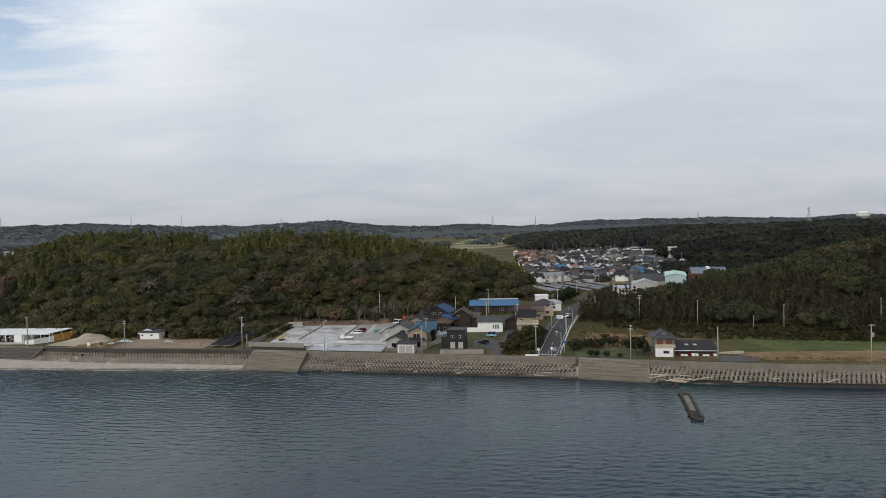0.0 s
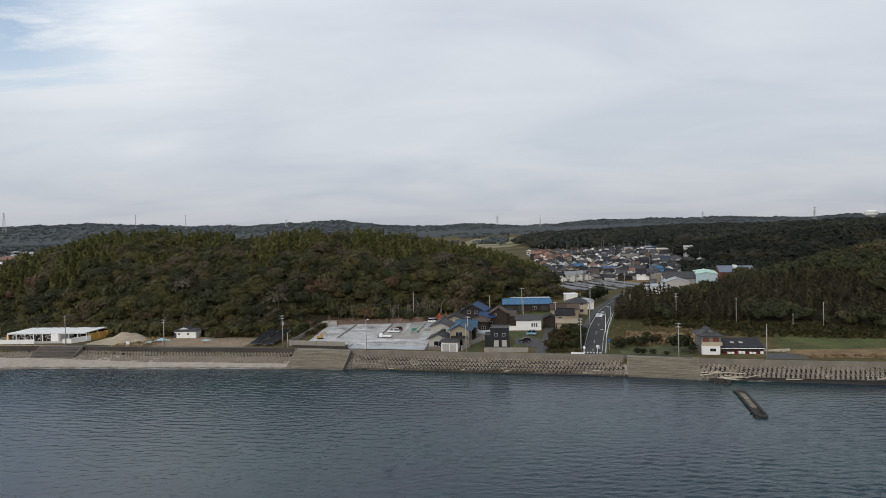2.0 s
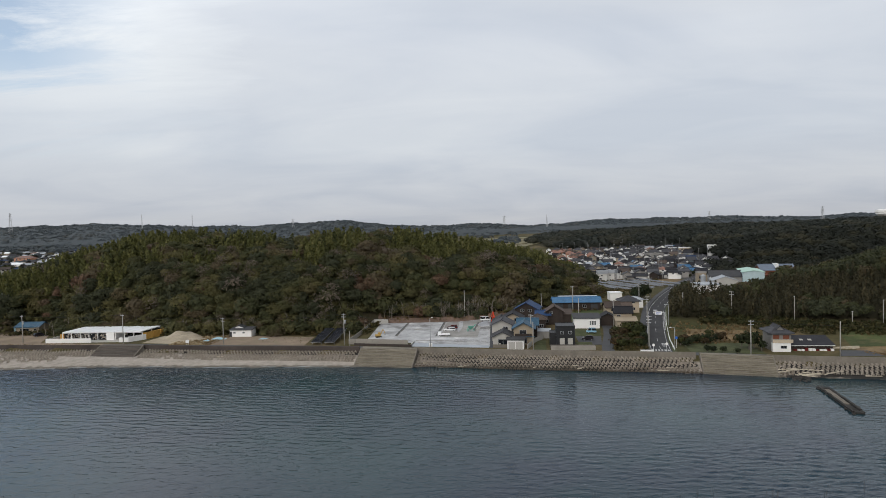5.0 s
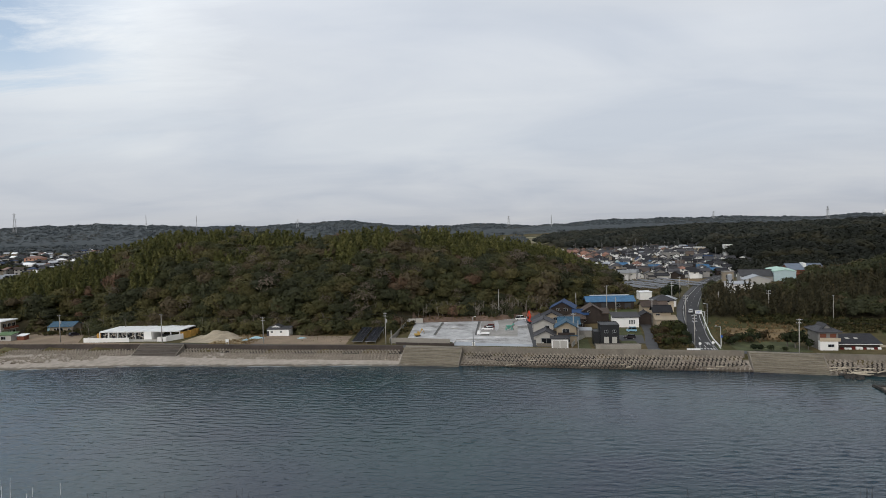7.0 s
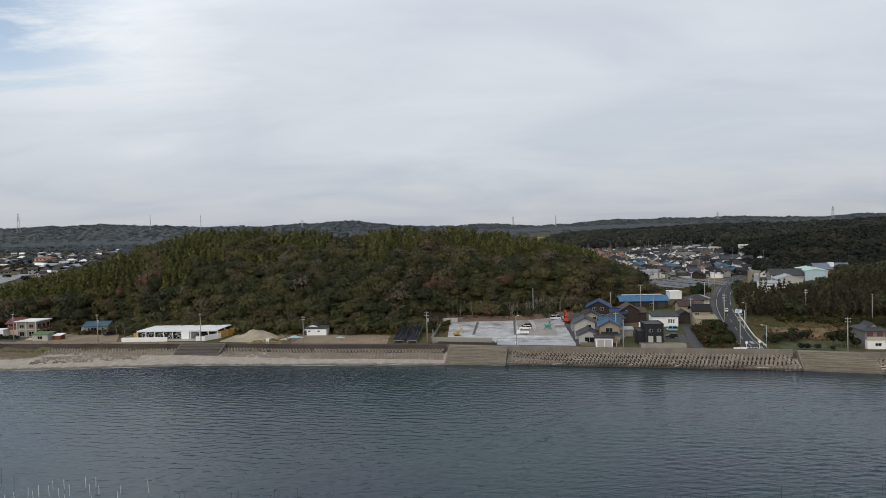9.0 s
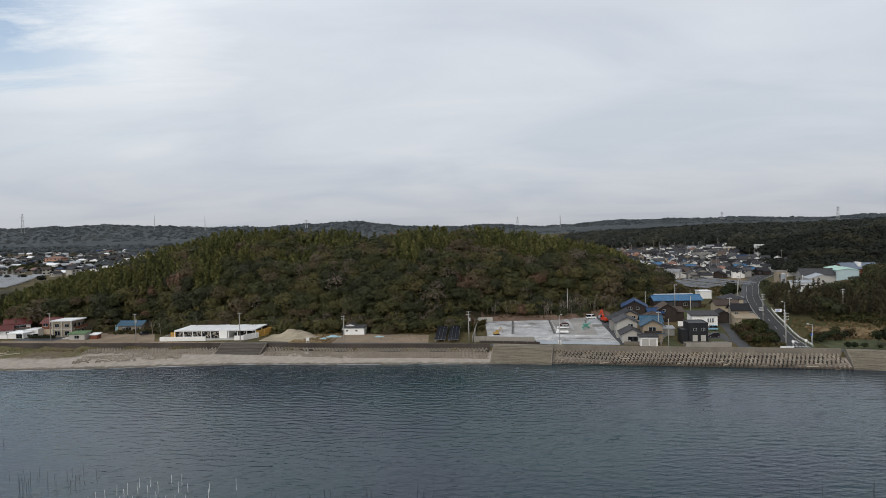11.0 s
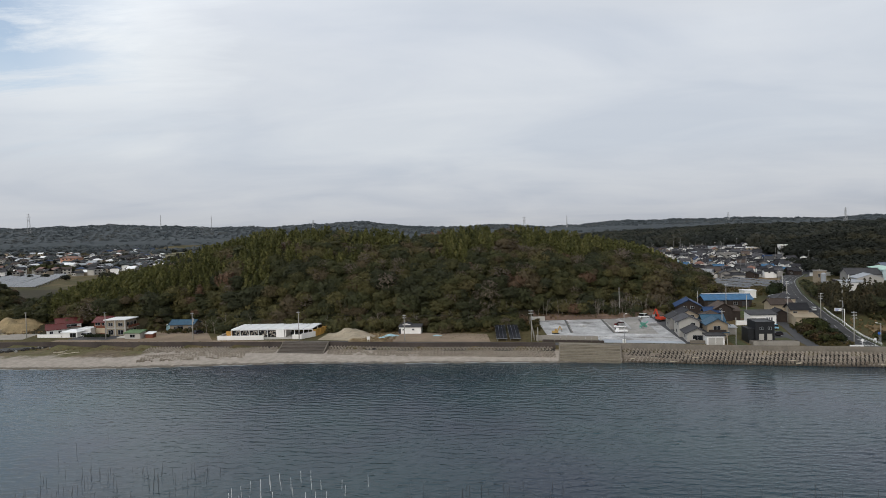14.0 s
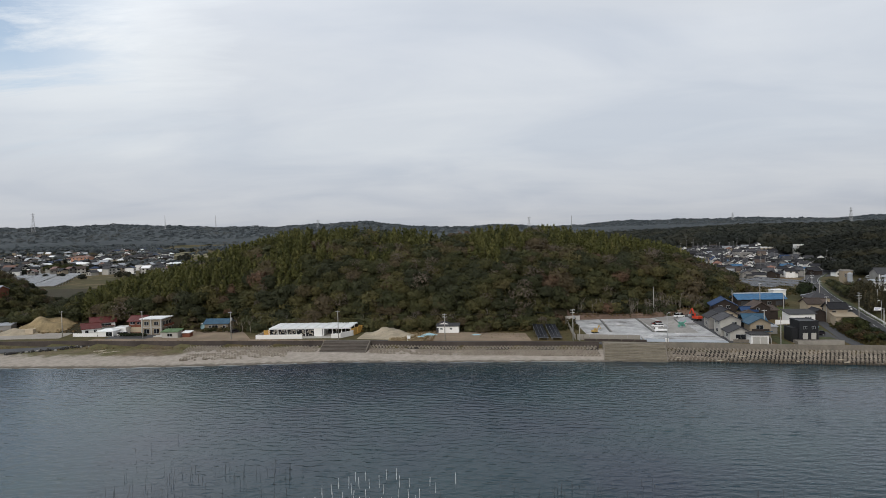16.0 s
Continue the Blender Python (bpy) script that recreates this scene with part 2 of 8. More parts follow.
MAT["brownwall"] = surface("brown_timber_cladding", (0.036, 0.027, 0.023), 0.8, 0.2, 0.8, 6.0, 0.02)
MAT["redbrown"] = surface("red_brown_boards", (0.17, 0.06, 0.035), 0.8, 0.15, 0.8, 6.0, 0.02)
MAT["tile_grey"] = ridged("grey_clay_tile", (0.056, 0.056, 0.062), 0.3, "X", 0.8, 0.2, 0.05, per_object=0.35)
MAT["tile_dark"] = ridged("dark_clay_tile", (0.019, 0.019, 0.023), 0.3, "X", 0.75, 0.2, 0.05, per_object=0.35)
MAT["tile_blue"] = ridged("glazed_blue_tile", (0.018, 0.044, 0.11), 0.3, "X", 0.6, 0.2, 0.05, per_object=0.35)
MAT["tile_teal"] = ridged("faded_blue_tile", (0.036, 0.088, 0.14), 0.3, "X", 0.6, 0.2, 0.05)
MAT["tile_red"] = ridged("dark_red_tile", (0.105, 0.022, 0.02), 0.3, "X", 0.5, 0.15, 0.05)
MAT["tile_brown"] = ridged("brown_clay_tile", (0.075, 0.055, 0.045), 0.3, "X", 0.75, 0.2, 0.05, per_object=0.35)
MAT["tile_orange"] = ridged("orange_clay_tile", (0.22, 0.115, 0.085), 0.3, "X", 0.55, 0.2, 0.05, per_object=0.35)
MAT["sheet_blue"] = ridged("blue_roof_sheet", (0.045, 0.13, 0.25), 0.6, "X", 0.6, 0.2, 0.04, stain=(0.13, 0.22, 0.31))
MAT["sheet_green"] = ridged("pale_green_roof_sheet", (0.40, 0.58, 0.50), 0.6, "X", 0.5, 0.06, 0.04)
MAT["wall_green"] = ridged("pale_teal_wall_sheet", (0.40, 0.50, 0.52), 0.5, "X", 0.6, 0.06, 0.03)
MAT["sheet_grey"] = ridged("grey_roof_sheet", (0.33, 0.35, 0.38), 0.6, "X", 0.5, 0.1, 0.04)
MAT["sheet_slate"] = ridged("blue_grey_roof_sheet", (0.13, 0.16, 0.21), 0.6, "X", 0.5, 0.12, 0.04)
MAT["sheet_dark"] = ridged("dark_grey_roof_sheet", (0.05, 0.05, 0.054), 0.5, "X", 0.75, 0.15, 0.04)
MAT["sheet_white"] = ridged("white_roof_sheet", (0.78, 0.79, 0.80), 0.9, "X", 0.5, 0.04, 0.03)
MAT["green_sheet"] = ridged("mossy_green_roof_sheet", (0.09, 0.16, 0.07), 0.5, "X", 0.7, 0.2, 0.04)
MAT["wood"] = surface("yellow_pine_boards", (0.52, 0.30, 0.075), 0.7, 0.18, 0.7, 6.0, 0.01)
MAT["oldwood"] = surface("sun_bleached_wood", (0.36, 0.31, 0.25), 0.85, 0.25, 0.8, 6.0, 0.02)
MAT["frame"] = surface("aluminium_frame", (0.42, 0.43, 0.44), 0.45, 0.05, 1.0, 5.0, 0.0, 0.6)
MAT["steel"] = surface("galvanised_steel", (0.42, 0.43, 0.44), 0.5, 0.08, 1.0, 5.0, 0.0, 0.5)
MAT["pole"] = surface("concrete_pole", (0.33, 0.315, 0.29), 0.85, 0.1, 0.5, 4.0, 0.0)
MAT["greypole"] = surface("grey_weathered_concrete_pole", (0.20, 0.195, 0.19), 0.8, 0.08, 1.0, 3.0, 0.01)
MAT["whitepost"] = surface("white_plastic", (0.8, 0.8, 0.8), 0.5, 0.04, 1.0, 5.0, 0.0)
MAT["darkpost"] = surface("wet_bamboo_stake", (0.05, 0.05, 0.05), 0.7, 0.2, 1.0, 5.0, 0.0)
MAT["rubber"] = surface("black_rubber", (0.02, 0.02, 0.02), 0.8, 0.1, 1.0, 5.0, 0.0)
MAT["carwhite"] = surface("white_car_paint", (0.78, 0.78, 0.78), 0.25, 0.02, 1.0, 5.0, 0.0)
MAT["carblue"] = surface("light_blue_car_paint", (0.23, 0.42, 0.55), 0.25, 0.02, 1.0, 5.0, 0.0)
MAT["cardark"] = surface("dark_car_paint", (0.03, 0.025, 0.03), 0.25, 0.02, 1.0, 5.0, 0.0)
MAT["carred"] = surface("maroon_car_paint", (0.12, 0.02, 0.02), 0.25, 0.02, 1.0, 5.0, 0.0)
MAT["carsilver"] = surface("silver_car_paint", (0.45, 0.46, 0.47), 0.3, 0.02, 1.0, 5.0, 0.0, 0.5)
MAT["red"] = surface("red_machine_paint", (0.50, 0.055, 0.025), 0.5, 0.1, 1.0, 5.0, 0.0)
MAT["yellow"] = surface("yellow_machine_paint", (0.42, 0.28, 0.09), 0.5, 0.1, 1.0, 5.0, 0.0)
MAT["teal"] = surface("teal_machine_paint", (0.12, 0.33, 0.26), 0.5, 0.1, 1.0, 5.0, 0.0)
MAT["tarp"] = surface("pale_blue_tarpaulin", (0.30, 0.46, 0.52), 0.6, 0.12, 0.8, 4.0, 0.03)
MAT["signblue"] = surface("blue_sign_face", (0.03, 0.12, 0.45), 0.4, 0.03, 1.0, 5.0, 0.0)
# wet groyne rock; so dark that it also paints shade between wave blocks
MAT["rock"] = surface("dark_wet_rock_and_gap_shade", (0.034, 0.031, 0.028), 0.8, 0.35, 0.6, 2.0, 0.15)
MAT["stone"] = surface("grey_rubble_stone", (0.24, 0.23, 0.21), 0.9, 0.25, 0.6, 2.0, 0.1, per_object=0.25)
MAT["gravel"] = surface("crushed_gravel", (0.30, 0.31, 0.33), 0.95, 0.2, 0.4, 5.0, 0.06)
MAT["sandpile"] = surface("dug_sand", (0.34, 0.29, 0.215), 0.95, 0.2, 0.25, 3.0, 0.08, stain=(0.20, 0.17, 0.125))
MAT["dirt"] = surface("bare_earth", (0.225, 0.170, 0.122), 0.95, 0.22, 0.12, 1.4, 0.05, stain=(0.20, 0.18, 0.10))
MAT["redsoil"] = surface("red_brown_earth", (0.15, 0.102, 0.078), 0.95, 0.3, 0.2, 1.4, 0.08, stain=(0.09, 0.07, 0.045))
MAT["yard"] = surface("pale_yard_gravel", (0.30, 0.275, 0.245), 0.95, 0.15, 0.15, 2.0, 0.02, stain=(0.22, 0.20, 0.165))
MAT["lawn"] = surface("lawn_grass", (0.062, 0.070, 0.030), 0.95, 0.3, 0.25, 2.5, 0.06, stain=(0.11, 0.105, 0.045))
MAT["field"] = surface("bright_grass_field", (0.058, 0.074, 0.021), 0.95, 0.4, 0.09, 1.2, 0.1, stain=(0.14, 0.10, 0.05))
MAT["drygrass"] = surface("dry_autumn_grass", (0.18, 0.125, 0.064), 0.95, 0.35, 0.2, 1.2, 0.12, stain=(0.07, 0.06, 0.03))
MAT["tawny"] = surface("tawny_grass", (0.27, 0.205, 0.115), 0.95, 0.3, 0.25, 1.6, 0.12, stain=(0.13, 0.115, 0.055))
MAT["ricefield"] = surface("stubble_field", (0.20, 0.18, 0.11), 0.95, 0.2, 0.02, 0.3, 0.05, stain=(0.11, 0.13, 0.07))
MAT["bark"] = surface("grey_bark", (0.16, 0.14, 0.12), 0.9, 0.2, 1.0, 6.0, 0.02)
MAT["palebark"] = surface("pale_dry_bark", (0.20, 0.175, 0.145), 0.9, 0.2, 1.0, 6.0, 0.0)
MAT["driftwood"] = surface("bleached_driftwood", (0.48, 0.42, 0.33), 0.9, 0.15, 1.0, 6.0, 0.02)
MAT["shrub"] = leaf_plain("shrub_leaves", (0.045, 0.052, 0.018))
MAT["hedge"] = leaf_plain("dark_hedge_leaves", (0.025, 0.034, 0.015))
MAT["rusty"] = leaf_plain("rusty_shrub_leaves", (0.062, 0.044, 0.023))
FOREST_STOPS = [(0.0, (0.050, 0.055, 0.030)), (0.3, (0.066, 0.071, 0.031)), (0.5, (0.090, 0.086, 0.037)), (0.68, (0.118, 0.106, 0.042)), (0.82, (0.106, 0.082, 0.053)), (0.92, (0.147, 0.088, 0.058)), (1.0, (0.150, 0.122, 0.096))]
MAT["forest"] = foliage("broadleaf_wood", FOREST_STOPS)
MAT["bamboo"] = foliage("bamboo_leaves", [(0, (0.055, 0.062, 0.022)), (0.5, (0.105, 0.108, 0.035)), (1, (0.175, 0.165, 0.062))])
MAT["cane"] = foliage("brown_olive_cane_leaves", [(0, (0.040, 0.038, 0.022)), (0.5, (0.068, 0.060, 0.033)), (1, (0.110, 0.090, 0.050))])
MAT["darkwood"] = foliage("dark_evergreen_wood", [(0, (0.019, 0.022, 0.017)), (0.6, (0.029, 0.032, 0.023)), (1, (0.046, 0.043, 0.025))], lo=0.92, hi=1.1)
# greyed and flattened leaf colours carry the haze over the town hill
MAT["hazed_hillwood"] = foliage("hazed_grey_green_hill_wood", [(0, (0.032, 0.037, 0.032)), (0.5, (0.045, 0.050, 0.041)), (1, (0.066, 0.065, 0.048))], lo=0.92, hi=1.1)
# aerial haze is mixed into these leaf colours: paler, bluer, low in contrast
MAT["hazed_farwood"] = foliage("hazed_distant_wood", [(0, (0.085, 0.102, 0.115)), (0.6, (0.104, 0.120, 0.131)), (1, (0.130, 0.137, 0.138))], lo=0.9, hi=1.1)
MAT["reed"] = foliage("reeds_and_scrub", [(0, (0.033, 0.037, 0.013)), (0.4, (0.066, 0.059, 0.022)), (0.7, (0.138, 0.097, 0.046)), (1, (0.220, 0.149, 0.077))])


def glass_material():
    m, n, l, b = nodes_of("dark_window_glass")
    b.inputs["Base Color"].default_value = (0.012, 0.014, 0.017, 1)
    b.inputs["Roughness"].default_value = 0.08
    return m


def solar_material():
    m, n, l, b = nodes_of("solar_cell_glass")
    b.inputs["Base Color"].default_value = (0.012, 0.014, 0.022, 1)
    b.inputs["Roughness"].default_value = 0.22
    return m


def bar_material():
    m, n, l, b = nodes_of("plastic_headlight")
    b.inputs["Base Color"].default_value = (0.6, 0.6, 0.6, 1)
    b.inputs["Roughness"].default_value = 0.2
    return m


MAT["glass"], MAT["solar"], MAT["lamp"] = glass_material(), solar_material(), bar_material()


def ground_material():
    m, n, l, b = nodes_of("coastal_ground")
    pos = n.new("ShaderNodeNewGeometry").outputs["Position"]
    s = n.new("ShaderNodeSeparateXYZ")
    l.new(pos, s.inputs[0])
    f1, f2, f3 = noise_fac(n, l, pos, 0.035, 5, 0.6), noise_fac(n, l, pos, 0.5, 5, 0.65), noise_fac(n, l, pos, 0.012, 3)
    grass = ramp(n, l, f1, [(0.3, (0.046, 0.048, 0.018)), (0.5, (0.078, 0.066, 0.029)), (0.62, (0.135, 0.10, 0.052)), (0.75, (0.058, 0.064, 0.025))])
    grass = mix(n, l, "MULTIPLY", 1.0, grass, ramp(n, l, f2, [(0.25, (0.65, 0.65, 0.65)), (0.75, (1.3, 1.3, 1.3))]))
    sand = ramp(n, l, f2, [(0.25, (0.24, 0.212, 0.183)), (0.75, (0.40, 0.355, 0.31))])
    wet = ramp(n, l, f2, [(0.25, (0.105, 0.092, 0.075)), (0.75, (0.15, 0.13, 0.105))])
    add = n.new("ShaderNodeMath")
    add.operation = "MULTIPLY_ADD"
    l.new(f2, add.inputs[0])
    add.inputs[1].default_value = 0.5
    l.new(s.outputs["Z"], add.inputs[2])
    tide = ramp(n, l, add.outputs[0], [(0.42, (0, 0, 0)), (0.62, (1, 1, 1))])
    beach = mix(n, l, "MIX", tide, wet, sand)
    scale = n.new("ShaderNodeMapRange")
    scale.inputs["From Min"].default_value, scale.inputs["From Max"].default_value = 2.1, 2.6
    l.new(add.outputs[0], scale.inputs["Value"])
    base = mix(n, l, "MIX", scale.outputs[0], beach, grass)
    turf_at = n.new("ShaderNodeAttribute")
    turf_at.attribute_name = "turf"
    ragged = n.new("ShaderNodeMath")
    ragged.operation = "MULTIPLY_ADD"
    f4 = noise_fac(n, l, pos, 0.17, 7, 0.68)
    l.new(f4, ragged.inputs[0])
    ragged.inputs[1].default_value = 1.3
    l.new(turf_at.outputs["Fac"], ragged.inputs[2])
    over = n.new("ShaderNodeMapRange")
    over.inputs["From Min"].default_value, over.inputs["From Max"].default_value = 1.0, 1.32
    l.new(ragged.outputs[0], over.inputs["Value"])
    weed = ramp(n, l, f1, [(0.36, (0.125, 0.095, 0.070)), (0.48, (0.135, 0.108, 0.068)), (0.56, (0.108, 0.098, 0.048)), (0.7, (0.095, 0.090, 0.042))])
    weed = mix(n, l, "MULTIPLY", 1.0, weed, ramp(n, l, f2, [(0.25, (0.62, 0.62, 0.62)), (0.75, (1.3, 1.3, 1.3))]))
    base = mix(n, l, "MIX", over.outputs[0], base, weed)
    woods = n.new("ShaderNodeAttribute")
    woods.attribute_name = "tint"
    litter = ramp(n, l, f2, [(0.25, (0.026, 0.024, 0.014)), (0.75, (0.055, 0.046, 0.026))])
    base = mix(n, l, "MIX", woods.outputs["Fac"], base, litter)
    l.new(base, b.inputs["Base Color"])
    b.inputs["Roughness"].default_value = 0.95
    b.inputs["Specular IOR Level"].default_value = 0.15
    bump(n, l, b, f2, 0.6, 0.12)
    return m


def sea_material():
    m, n, l, b = nodes_of("sea_water")
    pos = n.new("ShaderNodeNewGeometry").outputs["Position"]

    def waves(scale, stretch, detail, rough):
        mp = n.new("ShaderNodeMapping")
        mp.inputs["Scale"].default_value = (stretch, 1, 1)
        mp.inputs["Rotation"].default_value = (0, 0, 0.12)
        l.new(pos, mp.inputs[0])
        return noise_fac(n, l, mp.outputs[0], scale, detail, rough)

    chop, swell, broad = waves(1.9, 0.42, 2, 0.55), waves(0.8, 0.35, 2, 0.5), noise_fac(n, l, pos, 0.022, 3)
    h = n.new("ShaderNodeMath")
    h.operation = "MULTIPLY_ADD"
    l.new(swell, h.inputs[0])
    h.inputs[1].default_value = 1.5
    l.new(chop, h.inputs[2])
    k = n.new("ShaderNodeBump")
    k.inputs["Strength"].default_value, k.inputs["Distance"].default_value = 0.6, 0.11
    l.new(h.outputs[0], k.inputs["Height"])
    l.new(k.outputs[0], b.inputs["Normal"])
    # weed beds and deeper water darken the bottom in patches
    l.new(ramp(n, l, broad, [(0.36, (0.010, 0.021, 0.040)), (0.5, (0.008, 0.028, 0.041)), (0.7, (0.008, 0.036, 0.042))]), b.inputs["Base Color"])
    b.inputs["Roughness"].default_value = 0.05
    b.inputs["IOR"].default_value = 1.333
    return m


MAT["ground"], MAT["sea"] = ground_material(), sea_material()


# ---- mesh building ----
class Build:
    """Collects points and faces of one mesh."""

    def __init__(self):
        self.v, self.f = [], []

    def add(self, pts, faces, m=None):
        o = len(self.v)
        self.v += [tuple(m @ Vector(p)) for p in pts] if m else [tuple(p) for p in pts]
        self.f += [tuple(o + i for i in f) for f in faces]
        return self

    def box(self, x0, x1, y0, y1, z0, z1, m=None):
        p = [(x0, y0, z0), (x1, y0, z0), (x1, y1, z0), (x0, y1, z0), (x0, y0, z1), (x1, y0, z1), (x1, y1, z1), (x0, y1, z1)]
        return self.add(p, [(3, 2, 1, 0), (4, 5, 6, 7), (0, 1, 5, 4), (1, 2, 6, 5), (2, 3, 7, 6), (3, 0, 4, 7)], m)

    def tube(self, a, b, ra, rb=None, sides=8):
        """A tapered rod from a to b."""
        rb = ra if rb is None else rb
        a, b = Vector(a), Vector(b)
        q = (b - a).to_track_quat("Z", "Y")
        ring = [Vector((math.cos(2 * math.pi * i / sides), math.sin(2 * math.pi * i / sides), 0)) for i in range(sides)]
        pts = [a + q @ (r * ra) for r in ring] + [b + q @ (r * rb) for r in ring]
        faces = [(i, (i + 1) % sides, sides + (i + 1) % sides, sides + i) for i in range(sides)]
        return self.add(pts, faces + [tuple(reversed(range(sides))), tuple(range(sides, 2 * sides))])

    def slab(self, outline, z0, z1):
        """An upright prism on a plan outline."""
        n = len(outline)
        pts = [(x, y, z0) for x, y in outline] + [(x, y, z1) for x, y in outline]
        return self.add(pts, [tuple(reversed(range(n))), tuple(range(n, 2 * n))] + [(i, (i + 1) % n, n + (i + 1) % n, n + i) for i in range(n)])

    def prism(self, profile, y0, y1, m=None):
        """A profile in x and z drawn out along y."""
        n = len(profile)
        pts = [(x, y0, z) for x, z in profile] + [(x, y1, z) for x, z in profile]
        return self.add(pts, [tuple(range(n)), tuple(reversed(range(n, 2 * n)))] + [(i, n + i, n + (i + 1) % n, (i + 1) % n) for i in range(n)], m)

    def mesh(self, name, material=None, smooth=False):
        me = bpy.data.meshes.new(name)
        me.from_pydata(self.v, [], self.f)
        bm = bmesh.new()
        bm.from_mesh(me)
        bmesh.ops.recalc_face_normals(bm, faces=bm.faces)
        bm.to_mesh(me)
        bm.free()
        if smooth:
            me.polygons.foreach_set("use_smooth", [True] * len(me.polygons))
        if material:
            me.materials.append(material)
        return me


def part(name, build, material, parent=None, label="", smooth=False, at=None):
    ob = new(name, build.mesh(name, material, smooth))
    ob.parent = parent
    if at is not None:
        ob.matrix_basis = at
    if label:
        tagged(ob, label)
    return ob


def thing(name, label, category, m, group="", kind=""):
    """An empty at a thing's base, which carries its parts."""
    return tagged_at(new(name), label, category, m, group, kind)


def tagged_at(ob, label, category, m, group="", kind=""):
    ob.matrix_basis = m
    return tagged(ob, label, category, group, kind)


def big_mesh(name, verts, quads, material, tint=None, tris=None, smooth=False, normals=None):
    """A large mesh straight from arrays, with a tint value a vertex if given."""
    me = bpy.data.meshes.new(name)
    loops = quads.ravel() if tris is None else np.concatenate([quads.ravel(), tris.ravel()])
    sizes = np.full(len(quads), quads.shape[1] if len(quads) else 4) if tris is None else np.concatenate([np.full(len(quads), 4), np.full(len(tris), 3)])
    me.vertices.add(len(verts))
    me.vertices.foreach_set("co", verts.astype(np.float32).ravel())
    me.loops.add(len(loops))
    me.loops.foreach_set("vertex_index", loops.astype(np.int32))
    me.polygons.add(len(sizes))
    starts = np.concatenate([[0], np.cumsum(sizes)[:-1]]).astype(np.int32)
    me.polygons.foreach_set("loop_start", starts)
    if smooth:
        me.polygons.foreach_set("use_smooth", np.ones(len(sizes), dtype=bool))
    if tint is not None:
        at = me.attributes.new("tint", "FLOAT", "POINT")
        at.data.foreach_set("value", tint.astype(np.float32))
    me.update(calc_edges=True)
    me.validate()
    if normals is not None:
        me.polygons.foreach_set("use_smooth", np.ones(len(me.polygons), dtype=bool))
        me.normals_split_custom_set_from_vertices(normals.astype(np.float32))
    me.materials.append(material)
    return new(name, me)


# ---- the lie of the land ----
def poly(xs, ys):
    return lambda x: np.interp(x, xs, ys)


wall_line = poly([-420, -300, -255, -207, -151, -112, -92, -65, -24, 6, 36, 62, 89, 110, 160, 400], [232, 230, 226, 219, 211.5, 203, 200.5, 196.3, 185.5, 179, 173, 164.5, 158.2, 154.8, 149, 130])
water_line = poly([-420, -260, -221, -185, -148, -112, -64, -46, 0, 32, 52, 74, 109, 160, 400], [206, 199, 195, 194.5, 195, 191, 186, 184.5, 175.5, 168, 161.5, 157, 151, 145, 126])
valley = poly([0, 195, 205, 215, 250, 300, 420, 470, 540, 640, 900, 1300, 1700, 4000], [3.3, 3.3, 4.1, 5.2, 6.8, 6.6, 6.0, 8.0, 12.5, 14, 15, 20, 26, 26])
west_plain = poly([0, 240, 340, 600, 900, 1300, 1700, 4000], [3.3, 3.3, 7, 9, 12, 18, 26, 26])
hill_top = poly([-440, -372, -352, -338, -326, -310, -297, -277, -249, -220, -192, -164, -130, -112, -86, -53, -25, 3, 22, 34, 46, 60], [2, 2, 2, 2, 1.8, 1.6, 2.4, 6, 12.5, 21.8, 28.2, 29.6, 27.4, 25.4, 28.1, 27.0, 22, 16.2, 10.5, 5.5, 2, 0])
hill_foot = poly([-420, -345, -269, -222, -214, -200, -192, -148, -120, -95, -70, -61, -24, -4, 8, 15, 22, 34, 42, 60], [256, 254, 252, 252, 258, 258, 250, 243, 237, 231, 238, 249, 249, 250, 262, 275, 288, 304, 316, 330])
rise = poly([-1000, 0, 10, 25, 40, 62, 100, 150, 210], [0, 0, 0.30, 0.64, 0.84, 1.0, 0.98, 0.6, 0.0])
right_top = poly([44, 52, 58, 64, 79, 86, 95, 106, 116, 127, 146, 165, 182, 240, 320, 600], [0, 2.8, 6.6, 8.8, 8.8, 7.4, 6.0, 7.2, 10.0, 13.2, 17.8, 20.8, 23, 26, 27, 28])
road_x = poly([177, 200.6, 217.4, 238, 249.5, 267.5, 292, 330, 358, 378, 404], [27.8, 34.4, 39.7, 47, 51.5, 59.5, 71, 90.5, 106, 119, 140])
right_foot = poly([40, 50, 80, 98, 115, 135, 160, 260, 600], [236, 226, 216, 215, 209, 197, 190, 184, 170])
right_rise = poly([-1000, 0, 12, 30, 55, 80, 120, 170], [0, 0, 0.22, 0.62, 1.0, 0.95, 0.55, 0.1])
dark_top = poly([150, 183, 204, 226, 256, 300, 350, 500, 900], [0, 1.2, 3.6, 6, 9, 12, 14, 18, 20])
dark_rise = poly([-1000, 420, 445, 480, 530, 590, 640], [0, 0, 0.5, 1.0, 1.0, 0.5, 0.0])
town_top = poly([60, 84, 98, 115, 155, 230, 303, 380, 450, 574, 900, 1500], [0, 2, 8, 12, 13, 13.5, 16, 14, 16, 18, 19, 20])
town_rise = poly([-1000, 640, 690, 750, 820, 900, 1050], [0, 0, 0.55, 0.85, 1.0, 0.8, 0.1])
far_top = poly([-3000, -1284, -957, -714, -600, -470, -347, -250, -145, 0, 114, 211, 340, 502, 664, 825, 985, 1300, 3000], [48, 48, 47, 31, 33, 37, 39, 31, 21, 18, 18, 8, 14, 18, 20, 15, 12, 16, 20])
